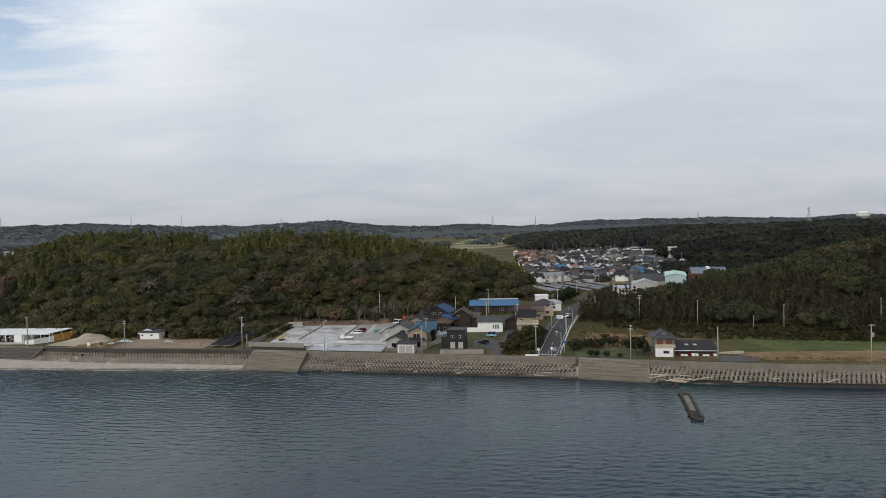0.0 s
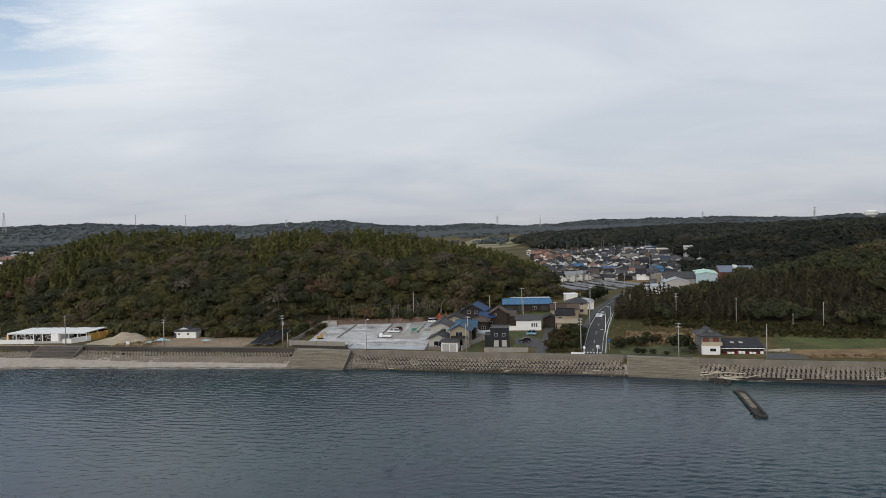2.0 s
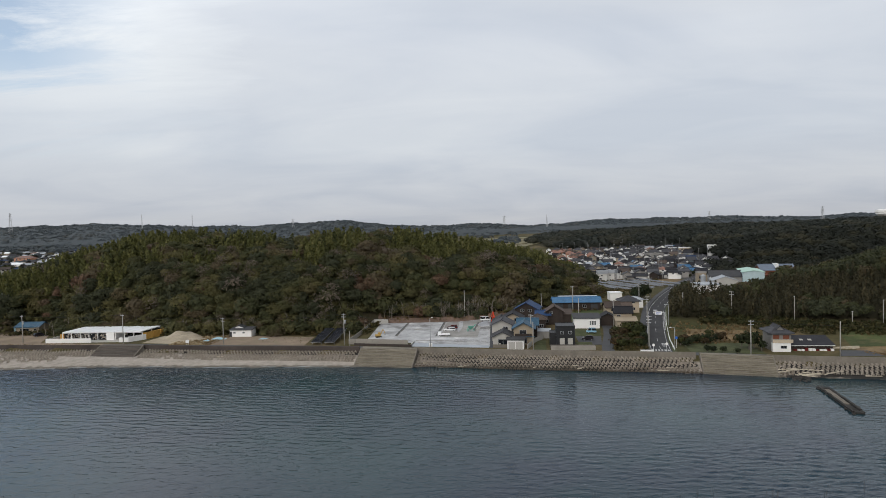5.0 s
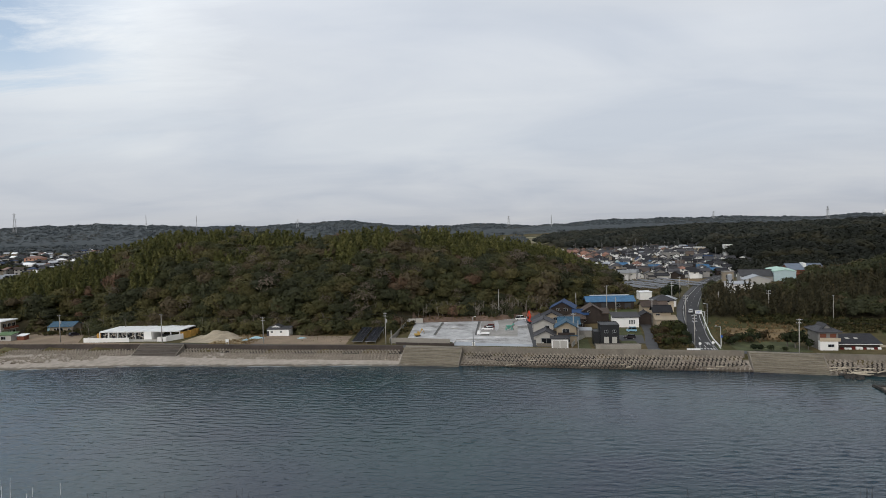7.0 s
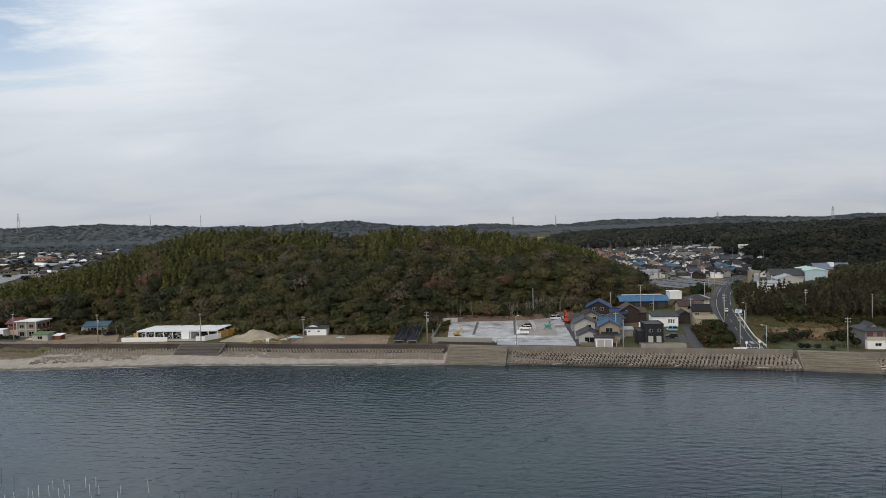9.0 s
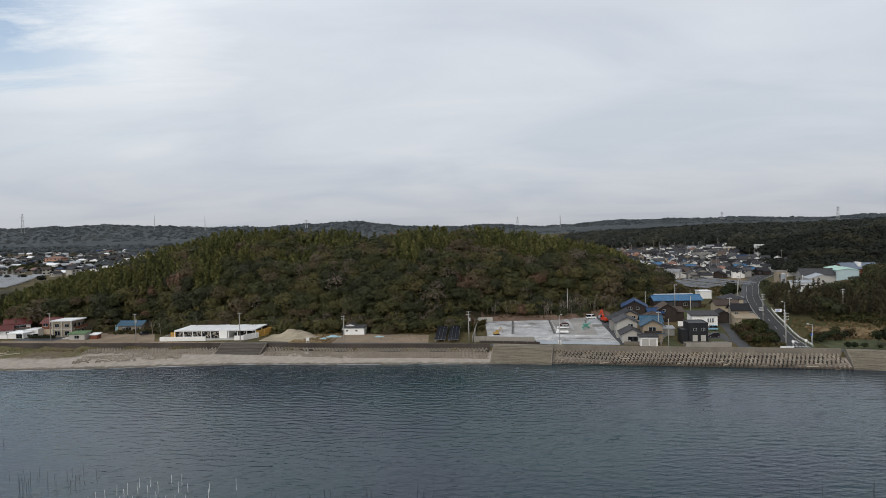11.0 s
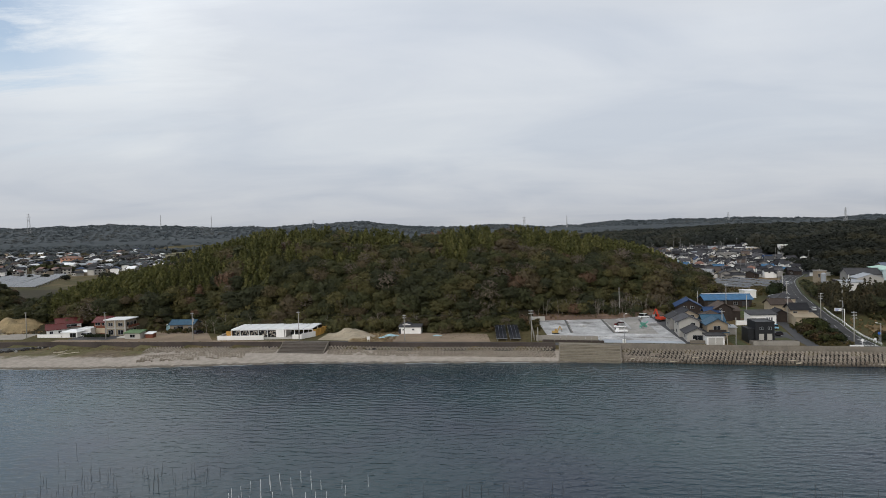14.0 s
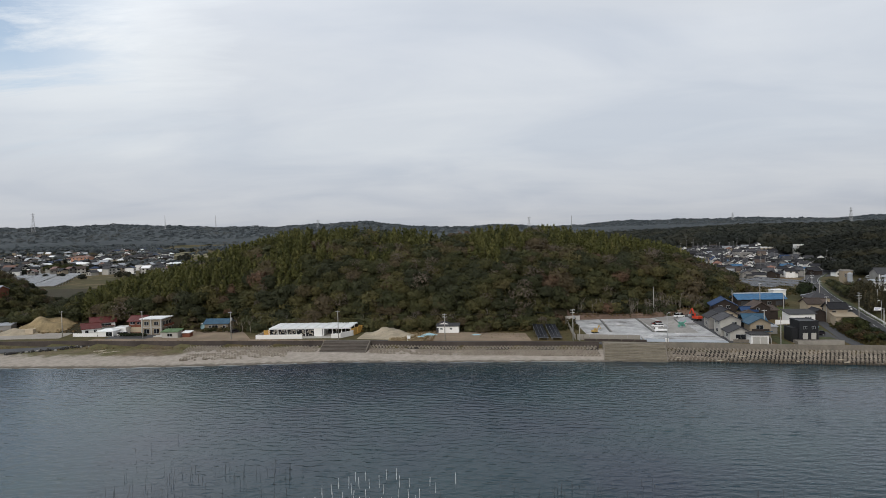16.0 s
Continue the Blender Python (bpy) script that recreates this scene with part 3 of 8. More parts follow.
far_rise = poly([-1000, 1400, 1510, 1650, 1780, 1950, 2400], [0, 0, 0.45, 0.8, 1.0, 0.7, 0.2])
mid_top = poly([-3000, -1300, -1000, -860, -780, -700, -640, -560, -420, -250, -120, 60], [3, 3, 4, 8, 9, 5, 1, 2, 3, 3, 2, 0])
mid_rise = poly([-1000, 980, 1040, 1120, 1220, 1350], [0, 0, 0.8, 1.0, 0.7, 0.0])


def ground(x, y):
    """Height of the bare ground; x and y are arrays or numbers."""
    x, y = np.asarray(x, float), np.asarray(y, float)
    side = np.clip((x + 60) / 60, 0, 1)
    z = west_plain(y) * (1 - side) + valley(y) * side
    z = np.where(y < 260, np.minimum(z, 3.3 + np.clip((x + 30) / 40, 0, 1) * (valley(y) - 3.3)), z)
    z = z + hill_top(x) * rise(y - hill_foot(x)) + right_top(x - 0.62 * np.clip(y - 232, 0, 140)) * right_rise(y - right_foot(x)) + dark_top(x) * dark_rise(y)
    z = z + town_top(x) * town_rise(y) + (far_top(x) + 1.9 * np.sin(x / 61 + 0.7) + 1.5 * np.sin(x / 29) + 0.9 * np.sin(x / 13 + y / 40)) * far_rise(y) + mid_top(x) * mid_rise(y)
    z = z + 15 * np.clip(1 - ((x + 331) / 24) ** 2 - ((y - 292) / 30) ** 2, 0, 1)
    z = z + 0.9 * np.clip((y - 202) / 42, 0, 1) * np.clip((x + 68) / 3, 0, 1) * np.clip((-8 - x) / 6, 0, 1) * np.clip((278 - y) / 16, 0, 1)
    z = z + 1.5 * np.clip((y - 244.4) / 2.0, 0, 1) * np.clip((x + 67) / 4, 0, 1) * np.clip((-7 - x) / 5, 0, 1) * np.clip((278 - y) / 16, 0, 1)
    wl_, sw = water_line(x), wall_line(x)
    t = (y - wl_) / np.maximum(sw - wl_, 3)
    sea_side = np.where(t > 0, 2.2 * np.clip(t, 0, 1) ** 0.85, np.maximum(-6, (y - wl_) * 0.10))
    return np.where(y < sw - 0.3, sea_side, z)


def gz(x, y):
    return float(ground(x, y))


def drape(name, outline_or_grid, material, label, category, lift=0.05, kind="structure"):
    """A thin sheet that lies on the ground, from a grid of plan points."""
    g = np.array(outline_or_grid, float)
    r, c = g.shape[:2]
    z = ground(g[..., 0], g[..., 1])
    top = np.dstack([g, z + lift]).reshape(-1, 3)
    low = np.dstack([g, z - 0.25]).reshape(-1, 3)
    b = Build()
    n = r * c
    faces = [(i * c + j, i * c + j + 1, (i + 1) * c + j + 1, (i + 1) * c + j) for i in range(r - 1) for j in range(c - 1)]
    rim = [i for i in range(c)] + [i * c + c - 1 for i in range(1, r)] + [(r - 1) * c + j for j in range(c - 2, -1, -1)] + [i * c for i in range(r - 2, 0, -1)]
    faces += [(a, bb, bb + n, a + n) for a, bb in zip(rim, rim[1:] + rim[:1])]
    b.add([tuple(p) for p in top] + [tuple(p) for p in low], faces)
    ob = part(name, b, material)
    return tagged(ob, label, category, kind=kind)


def quad_grid(a, b, c, d, nu=8, nv=8):
    """Plan points over the quadrilateral a b c d."""
    a, b, c, d = (np.array(p, float) for p in (a, b, c, d))
    return [[tuple((1 - v) * ((1 - u) * a + u * b) + v * ((1 - u) * d + u * c)) for u in np.linspace(0, 1, nu)] for v in np.linspace(0, 1, nv)]


def steps(*spans):
    out = []
    for a, b, d in spans:
        out += list(np.arange(a, b, d))
    return np.array(out + [spans[-1][1]])


def woodland(x, y):
    """Where leaf litter lies under trees: 0 to 1."""
    xe = x - 0.62 * np.clip(y - 232, 0, 140)
    s = np.clip((y - hill_foot(x) + 5) / 3, 0, 1) * (hill_top(x) > 1.2) * (y < 420)
    e = np.clip((y - right_foot(x)) / 4, 0, 1) * (xe > 52) * (y < 345)
    d = (dark_top(x) * dark_rise(y) > 1.2) | (town_top(x) * town_rise(y) > 2) | (far_rise(y) > 0.2)
    w = (x < -262) & (y > 262) & (y < 335)
    return np.clip(s + e + d + w, 0, 1)


gx = steps((-4500, -900, 120), (-900, -420, 20), (-420, 260, 3.0), (260, 700, 10), (700, 4500, 120))
gy = steps((100, 140, 8), (140, 242.4, 2.4), (242.4, 250.4, 1.0), (250.4, 340, 2.4), (340, 660, 8), (660, 1100, 16), (1100, 2000, 40), (2000, 4800, 200))
X, Y = np.meshgrid(gx, gy)
Z = ground(X, Y)
ii = np.arange(len(gx) * len(gy)).reshape(len(gy), len(gx))
quads = np.stack([ii[:-1, :-1], ii[:-1, 1:], ii[1:, 1:], ii[1:, :-1]], -1).reshape(-1, 4)
land = big_mesh("ground", np.stack([X, Y, Z], -1).reshape(-1, 3), quads, MAT["ground"], woodland(X, Y).ravel(), smooth=True)
turf = land.data.attributes.new("turf", "FLOAT", "POINT")
share = np.clip((Y - water_line(X)) / np.maximum(wall_line(X) - water_line(X), 3), 0, 1)
turf.data.foreach_set("value", (np.clip((share - 0.28) / 0.5, 0, 1) * np.clip((-192 - X) / 18, 0, 1) * (Y < wall_line(X) + 1)).ravel().astype(np.float32))
tagged(land, "sandy beach, scrubby grass and earth of the shore and hills", "ground", kind="structure")

# the sea: wind ripples as a surface of their own near the shore, flat beyond
def ripples(x, y):
    """Height of short-crested wind waves that run towards the shore."""
    r = np.random.default_rng(71)
    h = np.zeros_like(x)
    for k in range(34):
        lam = 0.85 * 1.036 ** k
        turn = r.normal(0, 0.42) + 0.12
        kx, ky = math.sin(turn) * 2 * math.pi / lam, math.cos(turn) * 2 * math.pi / lam
        h += 0.0054 * lam ** 0.7 * np.sin(kx * x + ky * y + r.uniform(0, 6.28) + 0.8 * np.sin(x * 0.021 * r.uniform(0.5, 1.5) + y * 0.03 * r.uniform(0.5, 1.5)))
    gust = 0.75 + 0.35 * np.sin(x * 0.031 + 1.3 + 1.1 * np.sin(y * 0.05)) * np.sin(y * 0.083 + 0.5 * np.sin(x * 0.02))
    h = h * gust
    return h + 2.2 * np.clip(h, 0, 1) ** 2


sx_, sy_ = np.linspace(0, 1, 420), 80 + 126 * np.linspace(0, 1, 320) ** 1.12
SU, SY = np.meshgrid(sx_, sy_)
west_edge, east_edge = -128 - 0.76 * SY, 14 + 0.76 * SY
SX = west_edge + (east_edge - west_edge) * SU
fade = np.clip(np.minimum(np.minimum(SU, 1 - SU) * 40, (SY - 80) / 3), 0, 1)
SZ = ripples(SX, SY) * fade
ii = np.arange(SX.size).reshape(SX.shape)
sq = np.stack([ii[:-1, :-1], ii[:-1, 1:], ii[1:, 1:], ii[1:, :-1]], -1).reshape(-1, 4)
o = SX.size
rim = np.array([(SX[0, 0], 80, 0), (SX[0, -1], 80, 0), (SX[-1, -1], 206, 0), (SX[-1, 0], 206, 0), (-4500, -4500, 0), (4500, -4500, 0), (4500, 240, 0), (-4500, 240, 0)], float)
outer = np.array([(4, 5, 1, 0), (5, 6, 2, 1), (6, 7, 3, 2), (7, 4, 0, 3)]) + o
sea = big_mesh("sea", np.concatenate([np.stack([SX, SY, SZ], -1).reshape(-1, 3), rim]), np.concatenate([sq, outer]), MAT["sea"], smooth=True)
tagged(sea, "calm grey-green sea with small wind ripples", "water", kind="structure")
seabed = part("sea_bed", Build().add([(-4500, -4500, -6.1), (4500, -4500, -6.1), (4500, 110, -6.1), (-4500, 110, -6.1)], [(0, 1, 2, 3)]), MAT["sandpile"])
tagged(seabed, "sandy sea bed under the water", "ground", kind="structure")


# ---- sea wall, ramps and wave blocks ----
RAMPS = [(-157, -141), (-63.5, -45.7), (36, 53.3)]


def wall_run(name, x0, x1, material, top, label):
    """A stretch of parapet wall on the wall line, with a foot that leans out."""
    b = Build()
    xs = np.linspace(x0, x1, max(2, int((x1 - x0) / 4) + 1))
    prof = [(-0.55, 1.2), (-0.18, top), (0.28, top), (0.28, 2.6), (0.28, 1.0)]
    pts = [(x, wall_line(x) + s, z) for x in xs for s, z in prof]
    k = len(prof)
    faces = [(i * k + j, i * k + (j + 1) % k, (i + 1) * k + (j + 1) % k, (i + 1) * k + j) for i in range(len(xs) - 1) for j in range(k)]
    faces += [tuple(range(k)), tuple(reversed(range(len(pts) - k, len(pts))))]
    return tagged(part(name, b.add(pts, faces), material), label, "sea wall", kind="structure")


wall_run("wall_west", -290, -157.1, MAT["wall_dark"], 4.2, "dark stained concrete sea wall above the beach")
wall_run("wall_middle", -140.9, -63.6, MAT["wall_dark"], 4.4, "dark stained concrete sea wall above wave blocks")
wall_run("wall_centre", -45.6, 35.9, MAT["concrete"], 4.6, "grey weathered concrete sea wall above wave blocks")
wall_run("wall_east", 53.4, 330, MAT["concrete"], 4.6, "grey weathered concrete sea wall above wave blocks")


def ramp_steps(x0, x1, o0, o1, material, label):
    """A broad flight of low concrete steps down to the water, with a landing at its head; o0 and o1: its head's and foot's distance from the wall."""
    t = thing("sea_steps", label, "steps", pose(0, 0, 0), "stepped ramps", "structure")
    n = 11

    def at(x, f):
        lean = 1.0 - 1.5 * max(f, 0)
        return x + lean, float(wall_line(x)) - (o0 + (o1 - o0) * f if f >= 0 else -0.25)

    def tread(f0, f1, xa, xb, za, zb, deep, name, mt):
        p = [at(xa, f0), at(xb, f0), at(xb, f1), at(xa, f1)]
        zz = (za, za, zb, zb)
        pts = [(q_[0], q_[1], z) for q_, z in zip(p, zz)] + [(q_[0], q_[1], z - deep) for q_, z in zip(p, zz)]
        part(name, Build().add(pts, [(0, 1, 2, 3), (7, 6, 5, 4), (0, 4, 5, 1), (1, 5, 6, 2), (2, 6, 7, 3), (3, 7, 4, 0)]), mt, t)

    tread(-1, 0, x0, x1, 4.42, 4.40, 2.0, "landing", material)
    for i in range(n):
        z = 4.38 - 4.2 * i / n
        tread(i / n, (i + 1) / n, x0, x1, z, z - 0.06, 1.6, "step", material)
    for x in (x0 - 0.3, x1):
        tread(0, 1.0, x, x + 0.3, 4.62, 0.45, 2.4, "side_kerb", MAT["concrete"])
    return t


ramp_steps(*RAMPS[0], 1.5, 8.0, MAT["step_dark"], "dark concrete stepped ramp down to the sand")
ramp_steps(*RAMPS[1], 2.6, 8.8, MAT["step"], "brown-grey concrete stepped ramp at the water")
ramp_steps(*RAMPS[2], 1.0, 6.8, MAT["step"], "brown-grey concrete stepped ramp at the water")


def block_shape():
    """A precast three-legged wave block lying on its side, about 1.5 m across."""
    b = Build()
    ring = []
    for i in range(3):
        a = math.pi / 2 + i * 2 * math.pi / 3
        d, s = Vector((math.cos(a), math.sin(a), 0)), Vector((-math.sin(a), math.cos(a), 0))
        ring += [d * 0.80 - s * 0.15, d * 0.80 + s * 0.15, (d + Vector((math.cos(a + math.pi / 3), math.sin(a + math.pi / 3), 0)) * 1.0).normalized() * 0.24]
    n = len(ring)
    low = [(p.x, p.y, -0.25) for p in ring]
    top = [(p.x * 0.86, p.y * 0.86, 0.25) for p in ring]
    b.add(low + top, [tuple(range(n, 2 * n))] + [(i, (i + 1) % n, n + (i + 1) % n, n + i) for i in range(n)])
    b.add([(-0.2, -0.2, 0.2), (0.2, -0.2, 0.2), (0.2, 0.2, 0.2), (-0.2, 0.2, 0.2), (-0.12, -0.12, 0.62), (0.12, -0.12, 0.62), (0.12, 0.12, 0.62), (-0.12, 0.12, 0.62)],
          [(4, 5, 6, 7), (0, 1, 5, 4), (1, 2, 6, 5), (2, 3, 7, 6), (3, 0, 4, 7)])
    return b


def block_poses():
    rnd = random.Random(5)
    out = []
    for row in range(7):
        x = -206.0 + 0.56 * (row % 2)
        while x < 175:
            if not any(a - 0.9 < x < b + 0.9 for a, b in RAMPS):
                west = x < -150
                zt = 2.85 - row * 0.43 - (0.5 if west else 0)
                y = float(wall_line(x)) - 0.85 - row * 0.94
                zt = max(zt, gz(x, y) + 0.16)
                if x > 57 and row > 4:
                    zt = -9
                gap = x < -108 and rnd.random() < (0.35 if row > 4 else 0.05)
                if not gap and zt > -0.3:
                    out.append((x, pose(x + rnd.uniform(-0.03, 0.03), y + rnd.uniform(-0.04, 0.04), zt, 25 + rnd.uniform(-2, 2), rnd.uniform(-2, 2), (row % 2) * 60 + rnd.uniform(-3, 3)) @ Matrix.Scale(0.66, 4)))
            x += 1.12
    for row in range(6):
        for k in range(38):
            x = -203 + k * 0.95 + (row % 2) * 0.47
            y = 207.6 - row * 1.35 + 0.04 * k
            if rnd.random() < 0.12 + 0.05 * row:
                continue
            out.append((x, pose(x, y, gz(x, y) + 0.1, rnd.uniform(-8, 8), rnd.uniform(-8, 8), (row % 2) * 60 + rnd.uniform(-6, 6)) @ Matrix.Scale(0.60, 4)))
    return out


revet = thing("block_revetment", "bank of three-legged concrete wave blocks before the sea wall", "wave blocks", pose(0, 0, 0), kind="structure")
bed = Build()
for x0, x1 in ((-206, -157.5), (-140.5, -64), (-45.2, 35.5), (53.8, 330)):
    xs = np.linspace(x0, x1, int((x1 - x0) / 4) + 2)
    o = len(bed.v)
    for x in xs:
        w = float(wall_line(x))
        bed.v += [(x, w - 0.2, 2.6), (x, w - 7.2, -0.75), (x, w - 7.2, -1.5), (x, w - 0.2, -1.5)]
    for i in range(len(xs) - 1):
        for j in range(3):
            bed.f.append((o + i * 4 + j, o + i * 4 + j + 1, o + (i + 1) * 4 + j + 1, o + (i + 1) * 4 + j))
# the bed's near-black colour stands in for shadow in the block gaps
part("block_bed", bed, MAT["rock"], revet, "rubble bed under the blocks, coloured dark as gap shade")


# ---- woods ----
rng = np.random.default_rng(11)


def crown_proto(seed, n, wide, tall, leaf, kind="round", jitter=0.5, heart=True, slim=1.0):
    """One crown of about 1 m radius: n three-cornered leaf sprays in a fuzzy lobed shell, in tiers or in a plume, with a dark heart if asked."""
    r = np.random.default_rng(seed)
    lobes = r.normal(0, 1, (8, 3))
    lobes /= np.linalg.norm(lobes, axis=1)[:, None]
    lobes[:, 2] = np.abs(lobes[:, 2]) * 0.8
    d = r.normal(0, 1, (n, 3))
    d /= np.linalg.norm(d, axis=1)[:, None]
    d[:, 2] = np.where(d[:, 2] < -0.35, -d[:, 2], d[:, 2])
    if kind == "plume":
        h = r.uniform(0.04, 1, n) ** 0.85
        a = r.uniform(0, 2 * np.pi, n)
        w = (0.21 * np.sin(np.pi * np.clip(h * 0.86 + 0.1, 0, 1)) + 0.03) * r.uniform(0.4, 1.15, n)
        lean = np.array([0.26, 0.12]) * (h[:, None] ** 2.4)
        c = np.stack([w * np.cos(a) + lean[:, 0], w * np.sin(a) + lean[:, 1], h * 2 - 1], 1)
        nrm = np.stack([np.cos(a), np.sin(a), np.full(n, 0.55)], 1)
    elif kind == "tier":
        lev = r.integers(0, 5, n)
        rim_ = np.array([0.95, 1.0, 0.85, 0.65, 0.38])[lev]
        a = r.uniform(0, 2 * np.pi, n)
        reach = rim_ * np.sqrt(r.uniform(0.05, 1, n)) * (0.78 + 0.3 * np.sin(3 * a + lev * 1.7))
        c = np.stack([reach * np.cos(a), reach * np.sin(a), -0.55 + lev * 0.36 - 0.16 * reach + r.normal(0, 0.05, n)], 1)
        nrm = np.stack([0.5 * np.cos(a), 0.5 * np.sin(a), np.ones(n)], 1)
    else:
        rad = 0.74 + 0.26 * np.max(np.clip(d @ lobes.T, 0, 1) ** 5, axis=1) + r.normal(0, 0.12, n)
        c = d * rad[:, None]
        nrm = d.copy()
    dome = nrm / np.linalg.norm(nrm, axis=1)[:, None]
    nrm = nrm + np.array([0, 0, 0.35]) + r.normal(0, jitter, (n, 3))
    nrm /= np.linalg.norm(nrm, axis=1)[:, None]
    dome = dome + np.array([0, 0, 0.35]) + 0.75 * nrm
    dome /= np.linalg.norm(dome, axis=1)[:, None]
    c = c * np.array([wide, wide, tall])
    up = np.where(np.abs(nrm[:, 2:3]) > 0.9, np.array([[1.0, 0, 0]]), np.array([[0, 0, 1.0]]))
    t1 = np.cross(up, nrm)
    t1 /= np.linalg.norm(t1, axis=1)[:, None]
    t2 = np.cross(nrm, t1)
    ang = (r.normal(np.pi / 2, 0.5, n) if kind == "plume" else r.uniform(0, 2 * np.pi, n))[:, None]
    a1, a2 = t1 * np.cos(ang) + t2 * np.sin(ang), -t1 * np.sin(ang) + t2 * np.cos(ang)
    s = (leaf * r.uniform(0.65, 1.5, n))[:, None]
    k = r.uniform(0.6, 1.1, n)[:, None] * slim
    leaves = np.stack([c - a1 * s - a2 * s * k, c + a1 * s * 1.3, c - a1 * s * 0.7 + a2 * s * k], 1).reshape(-1, 3)
    tri = np.arange(3 * n).reshape(n, 3)
    none = np.empty((0, 4), int)
    if not heart:
        return leaves, none, tri, np.repeat(dome, 3, axis=0)
    # heart: a small faceted body of inner leaves
    th = np.linspace(0, 2 * np.pi, 7)[:-1]
    rings = [(-0.9, 0.14), (0.0, 0.22), (0.6, 0.14)] if kind == "plume" else [(-0.5, 0.38), (0.05, 0.52), (0.4, 0.32)]
    hv = np.array([(np.cos(a) * w * wide, np.sin(a) * w * wide, z * tall) for z, w in rings for a in th] + [(0, 0, 0.54 * tall)])
    hq = np.array([(i * 6 + j, i * 6 + (j + 1) % 6, (i + 1) * 6 + (j + 1) % 6, (i + 1) * 6 + j) for i in range(2) for j in range(6)]) + 3 * n
    ht = np.array([(12 + j, 12 + (j + 1) % 6, 18) for j in range(6)]) + 3 * n
    hn = hv / np.array([wide, wide, tall]) + np.array([0, 0, 0.2])
    hn /= np.linalg.norm(hn, axis=1)[:, None]
    return np.concatenate([leaves, hv]), hq, np.concatenate([tri, ht]), np.concatenate([np.repeat(dome, 3, axis=0), hn])


def wood(name, protos, spots, material, label, trunks=None):
    """One mass of trees: spots are rows of x, y, z, size, tint, and the number of a crown."""
    V, Q, T, C, N = [], [], [], [], []
    o = 0
    for x, y, z, size, hue, which in spots:
        v, q, t, nv = protos[int(which) % len(protos)]
        a = (x * 7.3 + y * 3.1) % 6.283
        ca, sa = math.cos(a) * size, math.sin(a) * size
        w = np.empty_like(v)
        w[:, 0], w[:, 1], w[:, 2] = v[:, 0] * ca - v[:, 1] * sa + x, v[:, 0] * sa + v[:, 1] * ca + y, v[:, 2] * size + z
        wn_ = nv.copy()
        wn_[:, 0], wn_[:, 1] = (nv[:, 0] * ca - nv[:, 1] * sa) / size, (nv[:, 0] * sa + nv[:, 1] * ca) / size
        V.append(w), Q.append(q + o), T.append(t + o), C.append(np.full(len(v), hue)), N.append(wn_)
        o += len(v)
    ob = big_mesh(name, np.concatenate(V), np.concatenate(Q), material, np.concatenate(C), np.concatenate(T), normals=np.concatenate(N))
    return tagged(ob, label, "trees", kind="stuff")


def scatter(x0, x1, y0, y1, step, keep, seed):
    r = np.random.default_rng(seed)
    xs, ys = np.meshgrid(np.arange(x0, x1, step), np.arange(y0, y1, step))
    xs = xs.ravel() + r.uniform(-0.48, 0.48, xs.size) * step
    ys = ys.ravel() + r.uniform(-0.48, 0.48, ys.size) * step
    ok = keep(xs, ys)
    return xs[ok], ys[ok], r


def smooth_field(x, y, size, seed):
    """Slow random variation over the plan, 0 to 1."""
    return np.array([0.5 + 0.5 * noise.noise(Vector((a / size + seed, b / size, seed * 1.7))) for a, b in zip(x, y)])


broad = [crown_proto(s, 560, 1.0, 0.78, 0.085, jitter=0.6) for s in range(6)] + [crown_proto(30 + s, 520, 1.0, 0.85, 0.09, "tier", 0.4) for s in range(2)]
east_crown = [crown_proto(100 + s, 200, 1.0, 0.85, 0.125, jitter=0.6) for s in range(6)]
twiggy = [crown_proto(40 + s, 300, 0.95, 1.0, 0.10, heart=False, slim=0.35) for s in range(3)]
plume = [crown_proto(20 + s, 120, 1.0, 1.0, 0.085, "plume", heart=False, slim=0.8) for s in range(5)]
plain_crown = [crown_proto(60 + s, 96, 1.0, 0.8, 0.175, jitter=0.5) for s in range(5)]
hill_crown = [crown_proto(70 + s, 100, 1.0, 0.8, 0.18, jitter=0.2) for s in range(5)]
far_crown = [crown_proto(80 + s, 40, 1.15, 0.6, 0.25, jitter=0.3, heart=False) for s in range(4)]


def hill_keep(x, y):
    s = y - hill_foot(x)
    return (s > -5) & (s < np.where(x < -290, 72, 84)) & (hill_top(x) > 1.5) & ~((x > -3) & (y < 262)) & ~((x < -262) & (y < 262)) & ~((x > -216) & (x < -198) & (y < 259)) & ~((x > -68) & (x < -3) & (y < 247.5)) & ~((x > -124) & (x < -104) & (y < 232)) & ~((x > -105) & (x < -68) & (y < 227)) & ~((x > -267) & (x < -222) & (y < 258))


